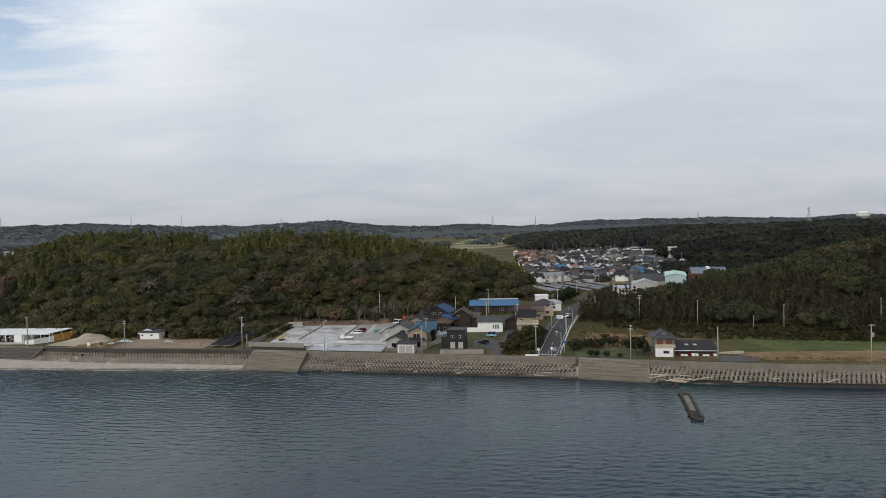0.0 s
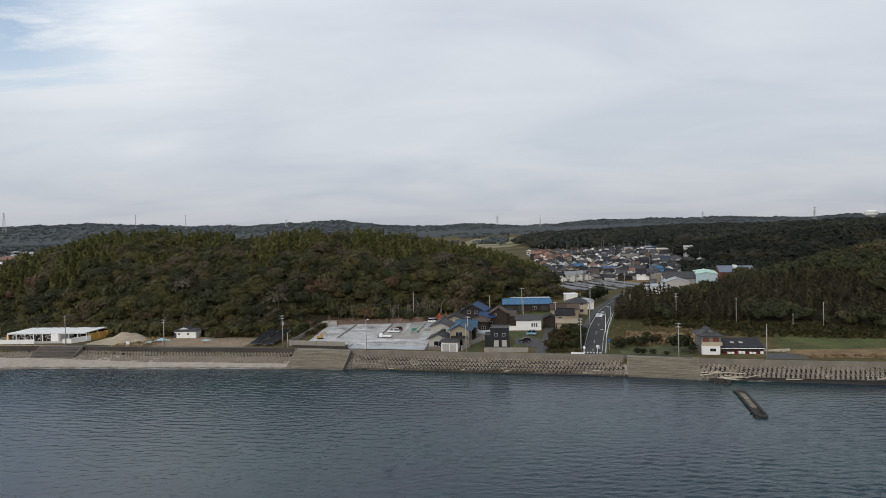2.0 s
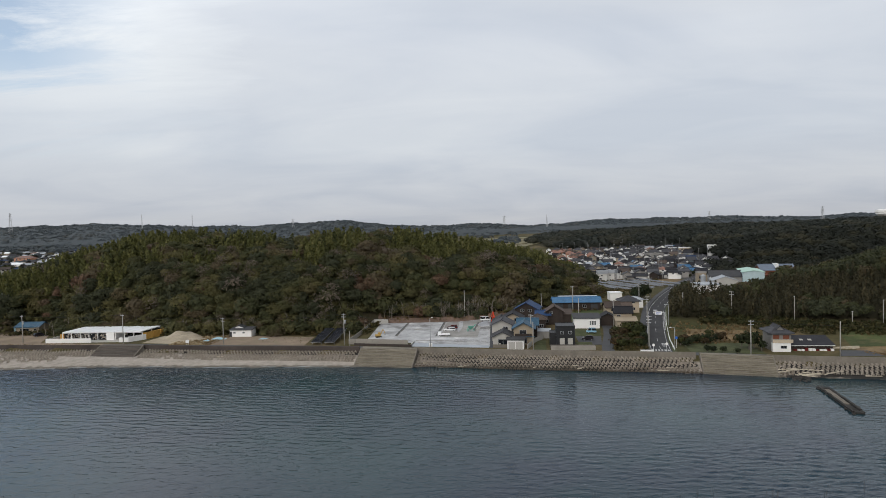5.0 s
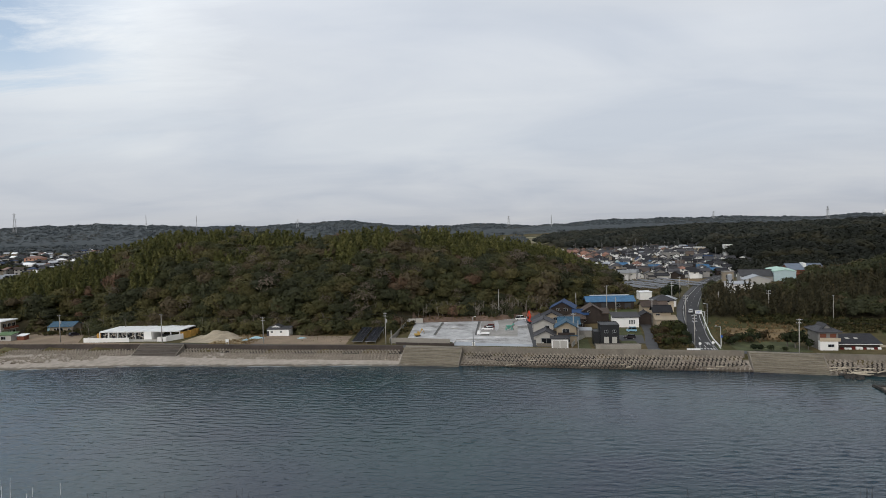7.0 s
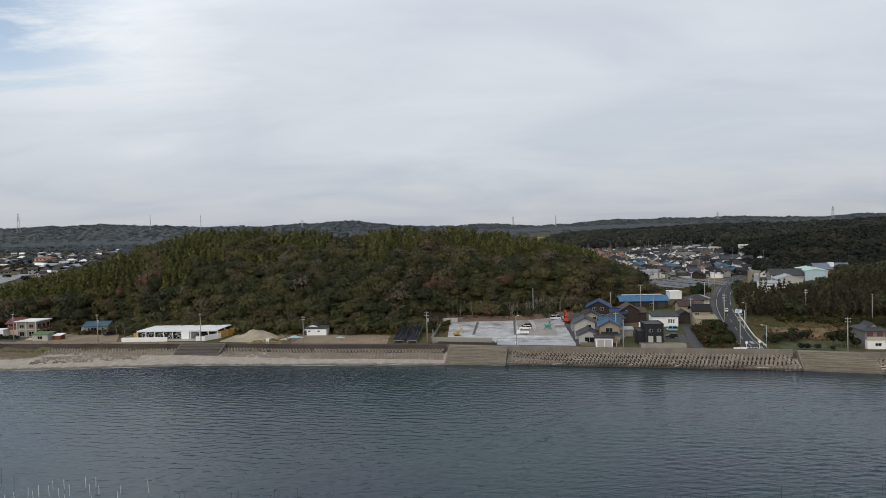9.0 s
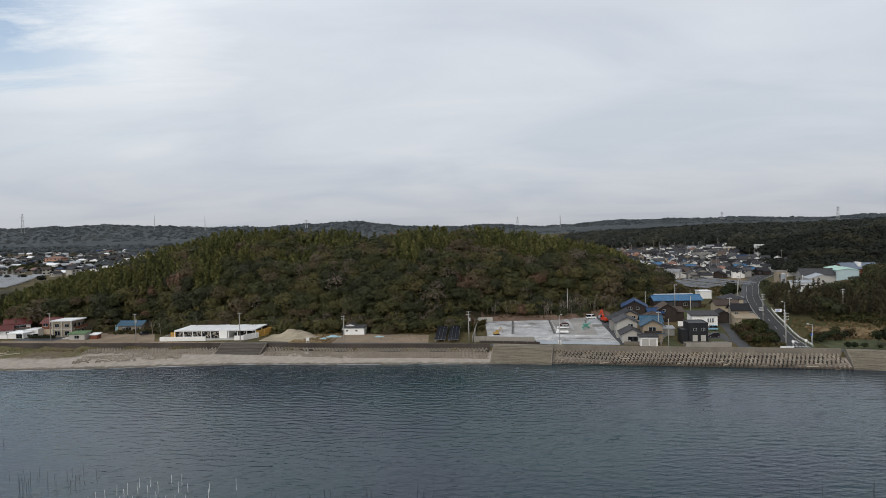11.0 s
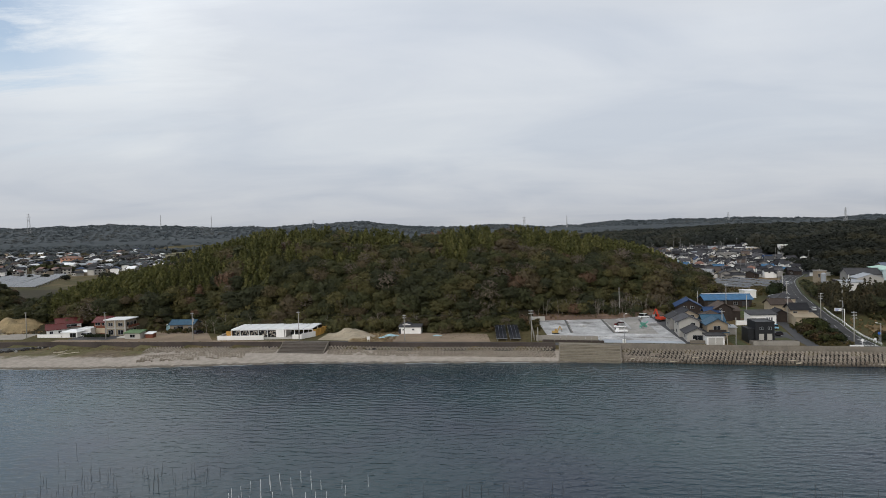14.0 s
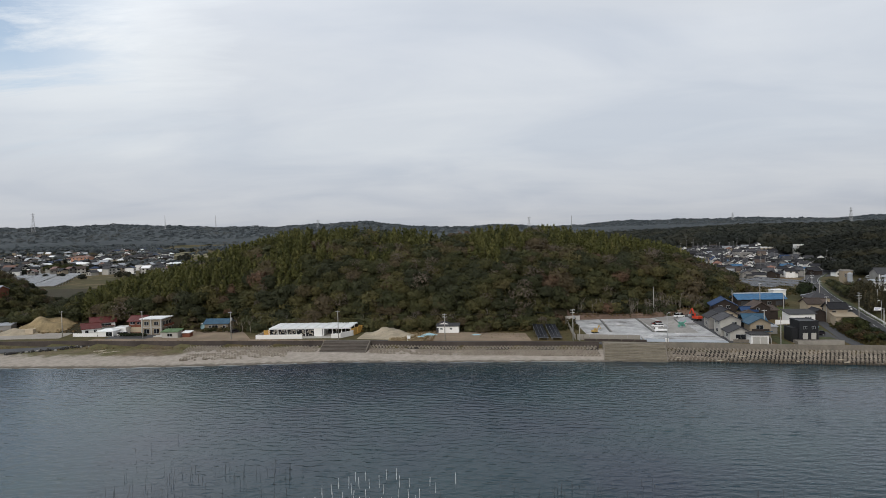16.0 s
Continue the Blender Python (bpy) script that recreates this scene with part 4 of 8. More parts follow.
def canopy(name, x0, x1, y0, y1, step, keep, lift, rough, material, hue, label, seed, edge):
    """The closed leaf roof under the single crowns: a ragged sheet at mid height of the wood."""
    xs, ys = np.arange(x0, x1, step), np.arange(y0, y1, step)
    r = np.random.default_rng(seed)
    gx_, gy_ = np.meshgrid(xs, ys)
    px, py = gx_ + r.uniform(-0.3, 0.3, gx_.shape) * step, gy_ + r.uniform(-0.3, 0.3, gx_.shape) * step
    pz = ground(px, py) - 0.4 + (lift + 0.4) * np.clip(edge(px, py), 0, 1) + r.normal(0, rough, px.shape)
    n_ = np.arange(px.size).reshape(px.shape)
    qd = np.stack([n_[:-1, :-1], n_[:-1, 1:], n_[1:, 1:], n_[1:, :-1]], -1).reshape(-1, 4)
    qd = qd[keep(gx_[:-1, :-1].ravel(), gy_[:-1, :-1].ravel())]
    ob = big_mesh(name, np.stack([px, py, pz], -1).reshape(-1, 3), qd, material, np.clip(r.normal(hue, 0.16, px.size), 0, 0.8))
    return tagged(ob, label, "trees", kind="stuff")


canopy("hill_canopy", -400, 44, 214, 380, 1.4, lambda x, y: hill_keep(x, y) & (y - hill_foot(x) > 1), 3.7, 0.7, MAT["forest"], 0.30, "closed leaf canopy of the hill woodland", 31, lambda x, y: np.minimum((y - hill_foot(x) - 1) / 16, hill_top(x) / 4))
canopy("town_canopy", 66, 1250, 640, 950, 6.0, lambda x, y: town_top(x) * town_rise(y) > 2.0, 4.5, 0.7, MAT["hazed_hillwood"], 0.4, "closed canopy of the wooded town hill", 32, lambda x, y: (town_top(x) * town_rise(y) - 2) / 3)
canopy("dark_canopy", 120, 620, 425, 610, 3.5, lambda x, y: dark_top(x) * dark_rise(y) > 1.2, 4.0, 0.8, MAT["darkwood"], 0.5, "closed canopy of the dark wood", 33, lambda x, y: (dark_top(x) * dark_rise(y) - 1.2) / 2)
canopy("far_canopy", -2100, 2100, 1380, 1880, 11.0, lambda x, y: (np.abs(x) < 350 + y * 0.85) & (far_top(x) * far_rise(y) > 1.5), 7.0, 0.7, MAT["hazed_farwood"], 0.5, "closed canopy of the distant ridge", 34, lambda x, y: (far_top(x) * far_rise(y) - 1.5) / 4)
hx, hy, hr = scatter(-410, 46, 216, 400, 3.55, hill_keep, 3)
patch, hue_f = smooth_field(hx, hy, 26, 3), smooth_field(hx, hy, 9, 8)
hz = ground(hx, hy)
s_front = hy - hill_foot(hx)
is_bamboo = ((patch > 0.62) & (s_front > 26)) | ((hx < -176) & (hx > -285) & (s_front > 12) & (patch > 0.38)) | ((s_front > 38) & (patch > 0.30) & (hx > -100)) | ((s_front > 44) & (patch > 0.36) & (hx < -120) & (hx > -215))
size = hr.uniform(2.3, 4.3, hx.size) * np.where(s_front < 6, 0.85, 1.0)
tint = np.clip(0.5 + 2.0 * (hue_f - 0.5) + 0.5 * (smooth_field(hx, hy, 34, 51) - 0.5) - 0.10 + hr.normal(0, 0.19, hx.size), 0, 0.80)
big = hr.random(hx.size) < 0.2
size = np.where(big, hr.uniform(4.4, 6.2, hx.size), size)
dip = np.clip(1.5 - np.abs(hx + 312) / 20, 0, 1)
size = size * (1 - 0.45 * dip)
odd = hr.random(hx.size)
tint = np.where(odd > 0.975, hr.uniform(0.86, 0.95, hx.size), tint)
is_bamboo = is_bamboo & (hx > -284)
bare = (odd < 0.085) & ~is_bamboo
which = hr.integers(0, 8, hx.size)
height = hr.uniform(4.6, 7.0, hx.size) * (1 - 0.55 * dip) - np.clip(8 - s_front, 0, 8) * 0.42
rows = np.stack([hx, hy, hz + np.where(big, height - 1.2, height) - size * 0.15, size, tint, which], 1)
rear = s_front > 66
wood("ridge_wood", plain_crown, rows[~is_bamboo & ~bare & rear], MAT["forest"], "woodland on the landward side of the hill")
wood("hill_wood", broad, rows[~is_bamboo & ~bare & ~rear], MAT["forest"], "dense mixed autumn woodland covering the hill")
bare_rows = rows[bare].copy()
bare_rows[:, 4] = 1.0
wood("bare_trees", twiggy, bare_rows, MAT["forest"], "pale half-bare trees among the hill woodland")
ux, uy, ur = scatter(-410, 46, 214, 330, 3.6, lambda x, y: hill_keep(x, y) & (y - hill_foot(x) < 40), 23)
under = np.stack([ux, uy, ground(ux, uy) + ur.uniform(0.8, 3.2, ux.size), ur.uniform(1.9, 3.2, ux.size), np.clip(0.22 + 0.1 * (uy - hill_foot(ux) < 9) + 0.45 * smooth_field(ux, uy, 9, 8) + ur.normal(0, 0.10, ux.size), 0, 0.62), ur.integers(0, 5, ux.size)], 1)
wood("hill_undergrowth", plain_crown, under, MAT["forest"], "shrubs and young trees under the hill woodland")
bb = np.repeat(rows[is_bamboo & (s_front < 74)], 2, axis=0)
bb[:, 0] += hr.uniform(-1.6, 1.6, len(bb))
bb[:, 1] += hr.uniform(-1.6, 1.6, len(bb))
bb[:, 3] = hr.uniform(3.6, 5.6, len(bb))
bb[:, 2] = ground(bb[:, 0], bb[:, 1]) + bb[:, 3] * 0.98
bb[:, 4] = np.clip(hr.normal(0.44, 0.24, len(bb)), 0, 1)
wood("bamboo_grove", plume, bb, MAT["bamboo"], "yellow-green bamboo plumes along the ridge")


def right_keep(x, y):
    s = y - right_foot(x)
    yard = (x > 62 + 0.35 * (y - 236)) & (x < 89 + 0.75 * (y - 240)) & (y > 244.0 + 0.4 * np.clip(x - 76, 0, 18)) & (y < 345) & (x < 142)
    return (s > 0) & (s < 125) & (x < 30 + 0.78 * y) & (x > road_x(y) + 6.0) & ~yard


canopy("east_canopy", 46, 330, 184, 345, 1.5, lambda x, y: right_keep(x, y) & (y - right_foot(x) > 4), 2.4, 0.6, MAT["cane"], 0.10, "closed leaf canopy of the eastern woodland", 35, lambda x, y: np.minimum((y - right_foot(x) - 4) / 7, (x - road_x(y) - 6.0) / 5))
rx, ry, rr = scatter(46, 330, 184, 345, 3.1, right_keep, 5)
sfr = ry - right_foot(rx)
rpatch = smooth_field(rx, ry, 22, 12)
rb = (rpatch > 0.40) & (sfr < 48) | (rpatch > 0.64)
rsize = rr.uniform(1.7, 3.2, rx.size)
rows = np.stack([rx, ry, ground(rx, ry) + rr.uniform(2.8, 4.8, rx.size) * np.where(rx < 120, 0.85, 1.15), rsize * np.where(rx < 120, 0.9, 1.1), np.where(rr.random(rx.size) < 0.12, 0.8, np.clip(rr.normal(0.12, 0.18, rx.size), 0, 0.6)), rr.integers(0, 6, rx.size)], 1)
wood("east_wood", east_crown, rows[~rb], MAT["forest"], "dark green woodland on the eastern rise")
bb = np.repeat(rows[rb], 2, axis=0)
bb[:, 0] += rr.uniform(-1.5, 1.5, len(bb))
bb[:, 1] += rr.uniform(-1.5, 1.5, len(bb))
bb[:, 3] = rr.uniform(2.6, 4.1, len(bb))
bb[:, 2] = ground(bb[:, 0], bb[:, 1]) + bb[:, 3] * 0.98
bb[:, 4] = np.clip(rr.normal(0.28, 0.22, len(bb)), 0, 1)
wood("east_bamboo", plume, bb, MAT["cane"], "bamboo and scrub along the eastern field edge")

dx, dy, dr = scatter(120, 620, 425, 610, 6.5, lambda x, y: (dark_top(x) * dark_rise(y) > 1.2) & (x < 40 + 0.77 * y) & (y < 560), 7)
rows = np.stack([dx, dy, ground(dx, dy) + dr.uniform(3.5, 5.5, dx.size), dr.uniform(3.2, 6.4, dx.size), np.clip(0.4 + 2.2 * (smooth_field(dx, dy, 30, 5) - 0.5) + dr.normal(0, 0.2, dx.size), 0, 1), dr.integers(0, 4, dx.size)], 1)
wood("dark_wood", hill_crown, rows, MAT["darkwood"], "dark evergreen woodland above the town")
lx, ly, lr = scatter(118, 620, 342, 445, 6.0, lambda x, y: (x > 128 + np.clip(y - 345, 0, 100) * 0.28) & (x - 0.62 * np.clip(y - 232, 0, 140) > 52) & (dark_top(x) * dark_rise(y) < 1.6) & (x < 40 + 0.77 * y), 41)
rows = np.stack([lx, ly, ground(lx, ly) + lr.uniform(3.0, 5.0, lx.size), lr.uniform(3.2, 5.0, lx.size), np.clip(lr.normal(0.4, 0.25, lx.size), 0, 1), lr.integers(0, 4, lx.size)], 1)
wood("slope_wood", plain_crown, rows, MAT["darkwood"], "dark trees on the slope behind the warehouses")
tx, ty, tr = scatter(66, 1250, 640, 960, 9.5, lambda x, y: (town_top(x) * town_rise(y) > 2.0) & (x < 40 + 0.77 * y) & (y < 915), 9)
rows = np.stack([tx, ty, ground(tx, ty) + tr.uniform(2.5, 4.5, tx.size), tr.uniform(3.8, 7.6, tx.size), np.clip(0.4 + 2.4 * (smooth_field(tx, ty, 45, 6) - 0.5) + tr.normal(0, 0.2, tx.size), 0, 1), tr.integers(0, 5, tx.size)], 1)
wood("town_wood", hill_crown, rows, MAT["hazed_hillwood"], "dark wooded hill behind the town")
fx, fy, fr = scatter(-2100, 2100, 1380, 1800, 15.5, lambda x, y: (np.abs(x + 60) < 140 + y * 0.76) & (far_top(x) * far_rise(y) > 2.5), 13)
rows = np.stack([fx, fy, ground(fx, fy) + fr.uniform(5.5, 7.5, fx.size) * np.clip((far_top(fx) * far_rise(fy) - 3) / 5, 0.3, 1), fr.uniform(3.2, 6.4, fx.size), np.clip(0.4 + 2.4 * (smooth_field(fx, fy, 90, 7) - 0.5) + fr.normal(0, 0.2, fx.size), 0, 1), fr.integers(0, 4, fx.size)], 1)
wood("far_wood", far_crown, rows, MAT["hazed_farwood"], "distant wooded ridge on the skyline")
mx, my, mr = scatter(-1500, 300, 640, 1330, 16, lambda x, y: (np.abs(x + 60) < 200 + y * 0.8) & ((mid_top(x) * mid_rise(y) > 2) | ((smooth_field(x, y, 70, 4) > 0.66) & (x < -0.2 * y) | (smooth_field(x, y, 60, 9) > 0.70) & (y > 900))), 15)
rows = np.stack([mx, my, ground(mx, my) + mr.uniform(2, 4, mx.size), mr.uniform(5, 8.5, mx.size), np.clip(mr.normal(0.35, 0.25, mx.size), 0, 1), mr.integers(0, 4, mx.size)], 1)
wood("plain_wood", far_crown, rows, MAT["hazed_farwood"], "wooded patches on the far plain")
wx, wy, wr = scatter(-520, -262, 300, 460, 5.5, lambda x, y: (smooth_field(x, y, 40, 21) > 0.36) & (y < 470 + (x + 260) * 0.25) & (x < -105 - 0.74 * y), 17)
rows = np.stack([wx, wy, ground(wx, wy) + wr.uniform(2.5, 4.2, wx.size), wr.uniform(2.6, 4.2, wx.size), np.clip(wr.normal(0.36, 0.18, wx.size), 0, 0.8), wr.integers(0, 4, wx.size)], 1)
wood("west_wood", plain_crown, rows, MAT["forest"], "low woodland behind the western shore")


sr = random.Random(19)


def stem_mass(name, label, spans, n):
    """Pale leafless stems with forked branches, too many and too thin to count."""
    v, f = [], []
    for k in range(n):
        x0, x1, y0, y1 = spans[k % len(spans)]
        x, y = sr.uniform(x0, x1), sr.uniform(y0, y1)
        z, h = gz(x, y) - 0.3, sr.uniform(3.5, 7.0)
        base = Vector((x, y, z))
        top = base + Vector((sr.uniform(-0.8, 0.8), sr.uniform(-0.5, 0.2), h))
        limbs = [(base, top, 0.13, 0.05)]
        for _ in range(5):
            a = base.lerp(top, sr.uniform(0.3, 0.85))
            limbs.append((a, a + Vector((sr.uniform(-1.8, 1.8), sr.uniform(-1.2, 0.6), sr.uniform(1.2, 2.8))), 0.06, 0.02))
        for a, c, ra, rb_ in limbs:
            q_ = (c - a).to_track_quat("Z", "Y")
            ring = [q_ @ Vector((math.cos(t_), math.sin(t_), 0)) for t_ in (0.0, 2.094, 4.189)]
            o_ = len(v)
            v += [tuple(a + r_ * ra) for r_ in ring] + [tuple(c + r_ * rb_) for r_ in ring]
            f += [(o_ + i, o_ + (i + 1) % 3, o_ + 3 + (i + 1) % 3, o_ + 3 + i) for i in range(3)]
    me = bpy.data.meshes.new(name)
    me.from_pydata(v, [], f)
    me.materials.append(MAT["palebark"])
    return tagged(new(name, me), label, "trees", kind="stuff")


stem_mass("bare_stems", "pale leafless stems at the foot of the wood", [(-62, -8, 246.8, 250.5), (-62, -8, 246.8, 249.5), (-120, -66, 232, 243), (-200, -120, 238, 252)], 130)


# ---- kinds of things ----
def window(parent, x, y, z, w, h, face="f", frame_mat=None, glass=None):
    """A framed pane set on a wall face; x runs along the face, z is the sill."""
    turn = {"f": pose(0, 0, 0), "b": pose(0, 0, 0, 0, 0, 180), "l": pose(0, 0, 0, 0, 0, -90), "r": pose(0, 0, 0, 0, 0, 90)}[face]
    m = pose(x, y, z) @ turn
    t = 0.08
    fr = Build()
    fr.box(-w / 2, w / 2, -0.07, 0.05, 0, t).box(-w / 2, w / 2, -0.07, 0.05, h - t, h).box(-w / 2, -w / 2 + t, -0.07, 0.05, t, h - t).box(w / 2 - t, w / 2, -0.07, 0.05, t, h - t)
    fr.box(-t / 2, t / 2, -0.06, 0.04, t, h - t)
    win = part("window", fr, frame_mat or MAT["frame"], parent, at=m)
    part("pane", Build().box(-w / 2 + t, w / 2 - t, -0.03, 0.02, t, h - t), glass or MAT["glass"], win)
    return win


def roof_build(kind, w, d, h, up, over, thick=0.22):
    """A roof over a box w by d with eaves at h, in the house's own axes."""
    b = Build()
    if kind in ("gable_y", "gable_x"):
        half, run = (w / 2, d / 2) if kind == "gable_y" else (d / 2, w / 2)
        drop = up * over / half
        e = half + over
        prof = [(-e, h - drop), (0, h + up), (e, h - drop), (e, h - drop + thick), (0, h + up + thick), (-e, h - drop + thick)]
        m = None if kind == "gable_y" else pose(0, 0, 0, 0, 0, 90)
        b.prism(prof, -run - over, run + over, m)
        cap = Build()
        a, c = (Vector((0, -run - over - 0.05, h + up + thick)), Vector((0, run + over + 0.05, h + up + thick)))
        if m:
            a, c = m @ a, m @ c
        cap.tube(a, c, 0.19, 0.19, 6)
        return b, cap
    if kind == "hip":
        x, y = w / 2 + over, d / 2 + over
        r = max(0.01, x - y) if x >= y else 0.01
        s = 0.01 if x >= y else y - x
        lo, hi = h - 0.12, h + 0.08
        pts = [(-x, -y, lo), (x, -y, lo), (x, y, lo), (-x, y, lo), (-x, -y, hi), (x, -y, hi), (x, y, hi), (-x, y, hi), (-r, -s, h + up), (r, -s, h + up), (r, s, h + up), (-r, s, h + up)]
        b.add(pts, [(3, 2, 1, 0), (0, 1, 5, 4), (1, 2, 6, 5), (2, 3, 7, 6), (3, 0, 4, 7), (4, 5, 9, 8), (5, 6, 10, 9), (6, 7, 11, 10), (7, 4, 8, 11), (8, 9, 10, 11)])
        cap = Build()
        for p, q in ((4, 8), (5, 9), (6, 10), (7, 11), (8, 10)):
            cap.tube(Vector(pts[p]) + Vector((0, 0, 0.04)), Vector(pts[q]) + Vector((0, 0, 0.04)), 0.13, 0.13, 5)
        return b, cap
    if kind == "shed":
        x, y = w / 2 + over, d / 2 + over
        b.add([(-x, -y, h), (x, -y, h), (x, y, h + up), (-x, y, h + up), (-x, -y, h + thick), (x, -y, h + thick), (x, y, h + up + thick), (-x, y, h + up + thick)],
              [(3, 2, 1, 0), (4, 5, 6, 7), (0, 1, 5, 4), (1, 2, 6, 5), (2, 3, 7, 6), (3, 0, 4, 7)])
        return b, None
    x, y = w / 2 + over, d / 2 + over
    b.box(-x, x, -y, y, h, h + thick)
    b.box(-x, x, -y, -y + 0.15, h + thick, h + thick + up).box(-x, x, y - 0.15, y, h + thick, h + thick + up)
    b.box(-x, -x + 0.15, -y + 0.15, y - 0.15, h + thick, h + thick + up).box(x - 0.15, x, -y + 0.15, y - 0.15, h + thick, h + thick + up)
    return b, None


def volume(t, w, d, h, wall, kind, roof, up=1.8, over=0.6, x=0.0, y=0.0, z=0.0, wins=(), sink=0.9):
    """Walls and a roof of one block of a house, as parts of the thing t, at a place in its own axes."""
    m = pose(x, y, z)
    b = Build()
    if kind in ("gable_y", "gable_x"):
        half, run = (w / 2, d / 2) if kind == "gable_y" else (d / 2, w / 2)
        b.prism([(-half, -sink), (half, -sink), (half, h), (0, h + up), (-half, h)], -run, run, None if kind == "gable_y" else pose(0, 0, 0, 0, 0, 90))
    elif kind == "shed":
        b.add([(-w / 2, -d / 2, -sink), (w / 2, -d / 2, -sink), (w / 2, d / 2, -sink), (-w / 2, d / 2, -sink), (-w / 2, -d / 2, h), (w / 2, -d / 2, h), (w / 2, d / 2, h + up * 0.92), (-w / 2, d / 2, h + up * 0.92)],
              [(3, 2, 1, 0), (4, 5, 6, 7), (0, 1, 5, 4), (1, 2, 6, 5), (2, 3, 7, 6), (3, 0, 4, 7)])
    else:
        b.box(-w / 2, w / 2, -d / 2, d / 2, -sink, h)
    part("wall", b, wall, t, at=m)
    rb, cap = roof_build(kind, w, d, h, up, over)
    r = part("roof", rb, roof, t, at=m)
    if cap:
        part("ridge_cap", cap, roof, r)
    for face, u, sill, ww, hh in wins:
        px, py = {"f": (u, -d / 2), "b": (-u, d / 2), "l": (-w / 2, -u), "r": (w / 2, u)}[face]
        window(t, x + px, y + py, z + sill, ww, hh, face)


def at_ground(x, y, rot=0.0, dz=0.0):
    return pose(x, y, gz(x, y) + dz, 0, 0, rot)


def house(label, x, y, rot, w, d, h, wall, kind, roof, up=1.8, over=0.6, wins=(), name="house", category="house", group=""):
    t = thing(name, label, category, at_ground(x, y, rot), group)
    volume(t, w, d, h, wall, kind, roof, up, over, wins=wins)
    return t


def door(t, x, y, w, h, material, face="f"):
    turn = 0 if face == "f" else 90
    part("door", Build().box(-w / 2, w / 2, -0.05, 0.04, 0.1, h), material, t, at=pose(x, y, 0, 0, 0, turn))


def utility_pole(x, y, h=10.0, arms=2, can=False, tilt=0.0, label="tall concrete utility pole with crossarms and insulators", dz=0.0, face=12):
    t = thing("utility_pole", label, "utility pole", at_ground(x, y, -face, dz) @ pose(0, 0, 0, 0, tilt), "utility poles")
    part("shaft", Build().tube((0, 0, -1), (0, 0, h), 0.19, 0.12, 8), MAT["pole"], t, smooth=True)
    for k in range(arms):
        z = h - 0.35 - k * 0.9
        arm = part("crossarm", Build().box(-0.75, 0.75, -0.19, -0.10, z - 0.05, z + 0.05), MAT["steel"], t)
        for u in (-0.66, -0.25, 0.25, 0.66):
            part("insulator", Build().tube((u, -0.15, z + 0.05), (u, -0.15, z + 0.22), 0.05, 0.04, 6), MAT["whitepost"], arm)
    if can:
        part("transformer", Build().tube((0.42, 0, h - 3.3), (0.42, 0, h - 2.3), 0.28, 0.28, 10), MAT["steel"], t, "grey transformer can")
        part("bracket", Build().box(-0.1, 0.6, -0.06, 0.06, h - 3.45, h - 3.3), MAT["steel"], t)
    return t


def lamp_pole(x, y, h=9.0, arm=1.2, rot=0.0, material="steel"):
    t = thing("street_lamp", "slender street lamp on a pale steel pole", "street lamp", at_ground(x, y, rot), "street lamps")
    part("shaft", Build().tube((0, 0, -0.5), (0, 0, h), 0.11, 0.07, 8), MAT[material], t, smooth=True)
    part("arm", Build().tube((0, 0, h - 0.1), (arm, 0, h + 0.15), 0.05, 0.04, 6), MAT[material], t)
    part("lamp_head", Build().box(arm - 0.1, arm + 0.55, -0.14, 0.14, h + 0.08, h + 0.22), MAT["whitepost"], t)
    return t


def mast(x, y, h, label="plain white-painted steel mast at a field edge"):
    t = thing("mast", label, "mast", at_ground(x, y), "white masts")
    part("shaft", Build().tube((0, 0, -0.5), (0, 0, h), 0.12, 0.09, 8), MAT["pole"], t, smooth=True)
    part("top_fitting", Build().box(-0.2, 0.2, -0.12, 0.12, h, h + 0.25), MAT["steel"], t)
    return t


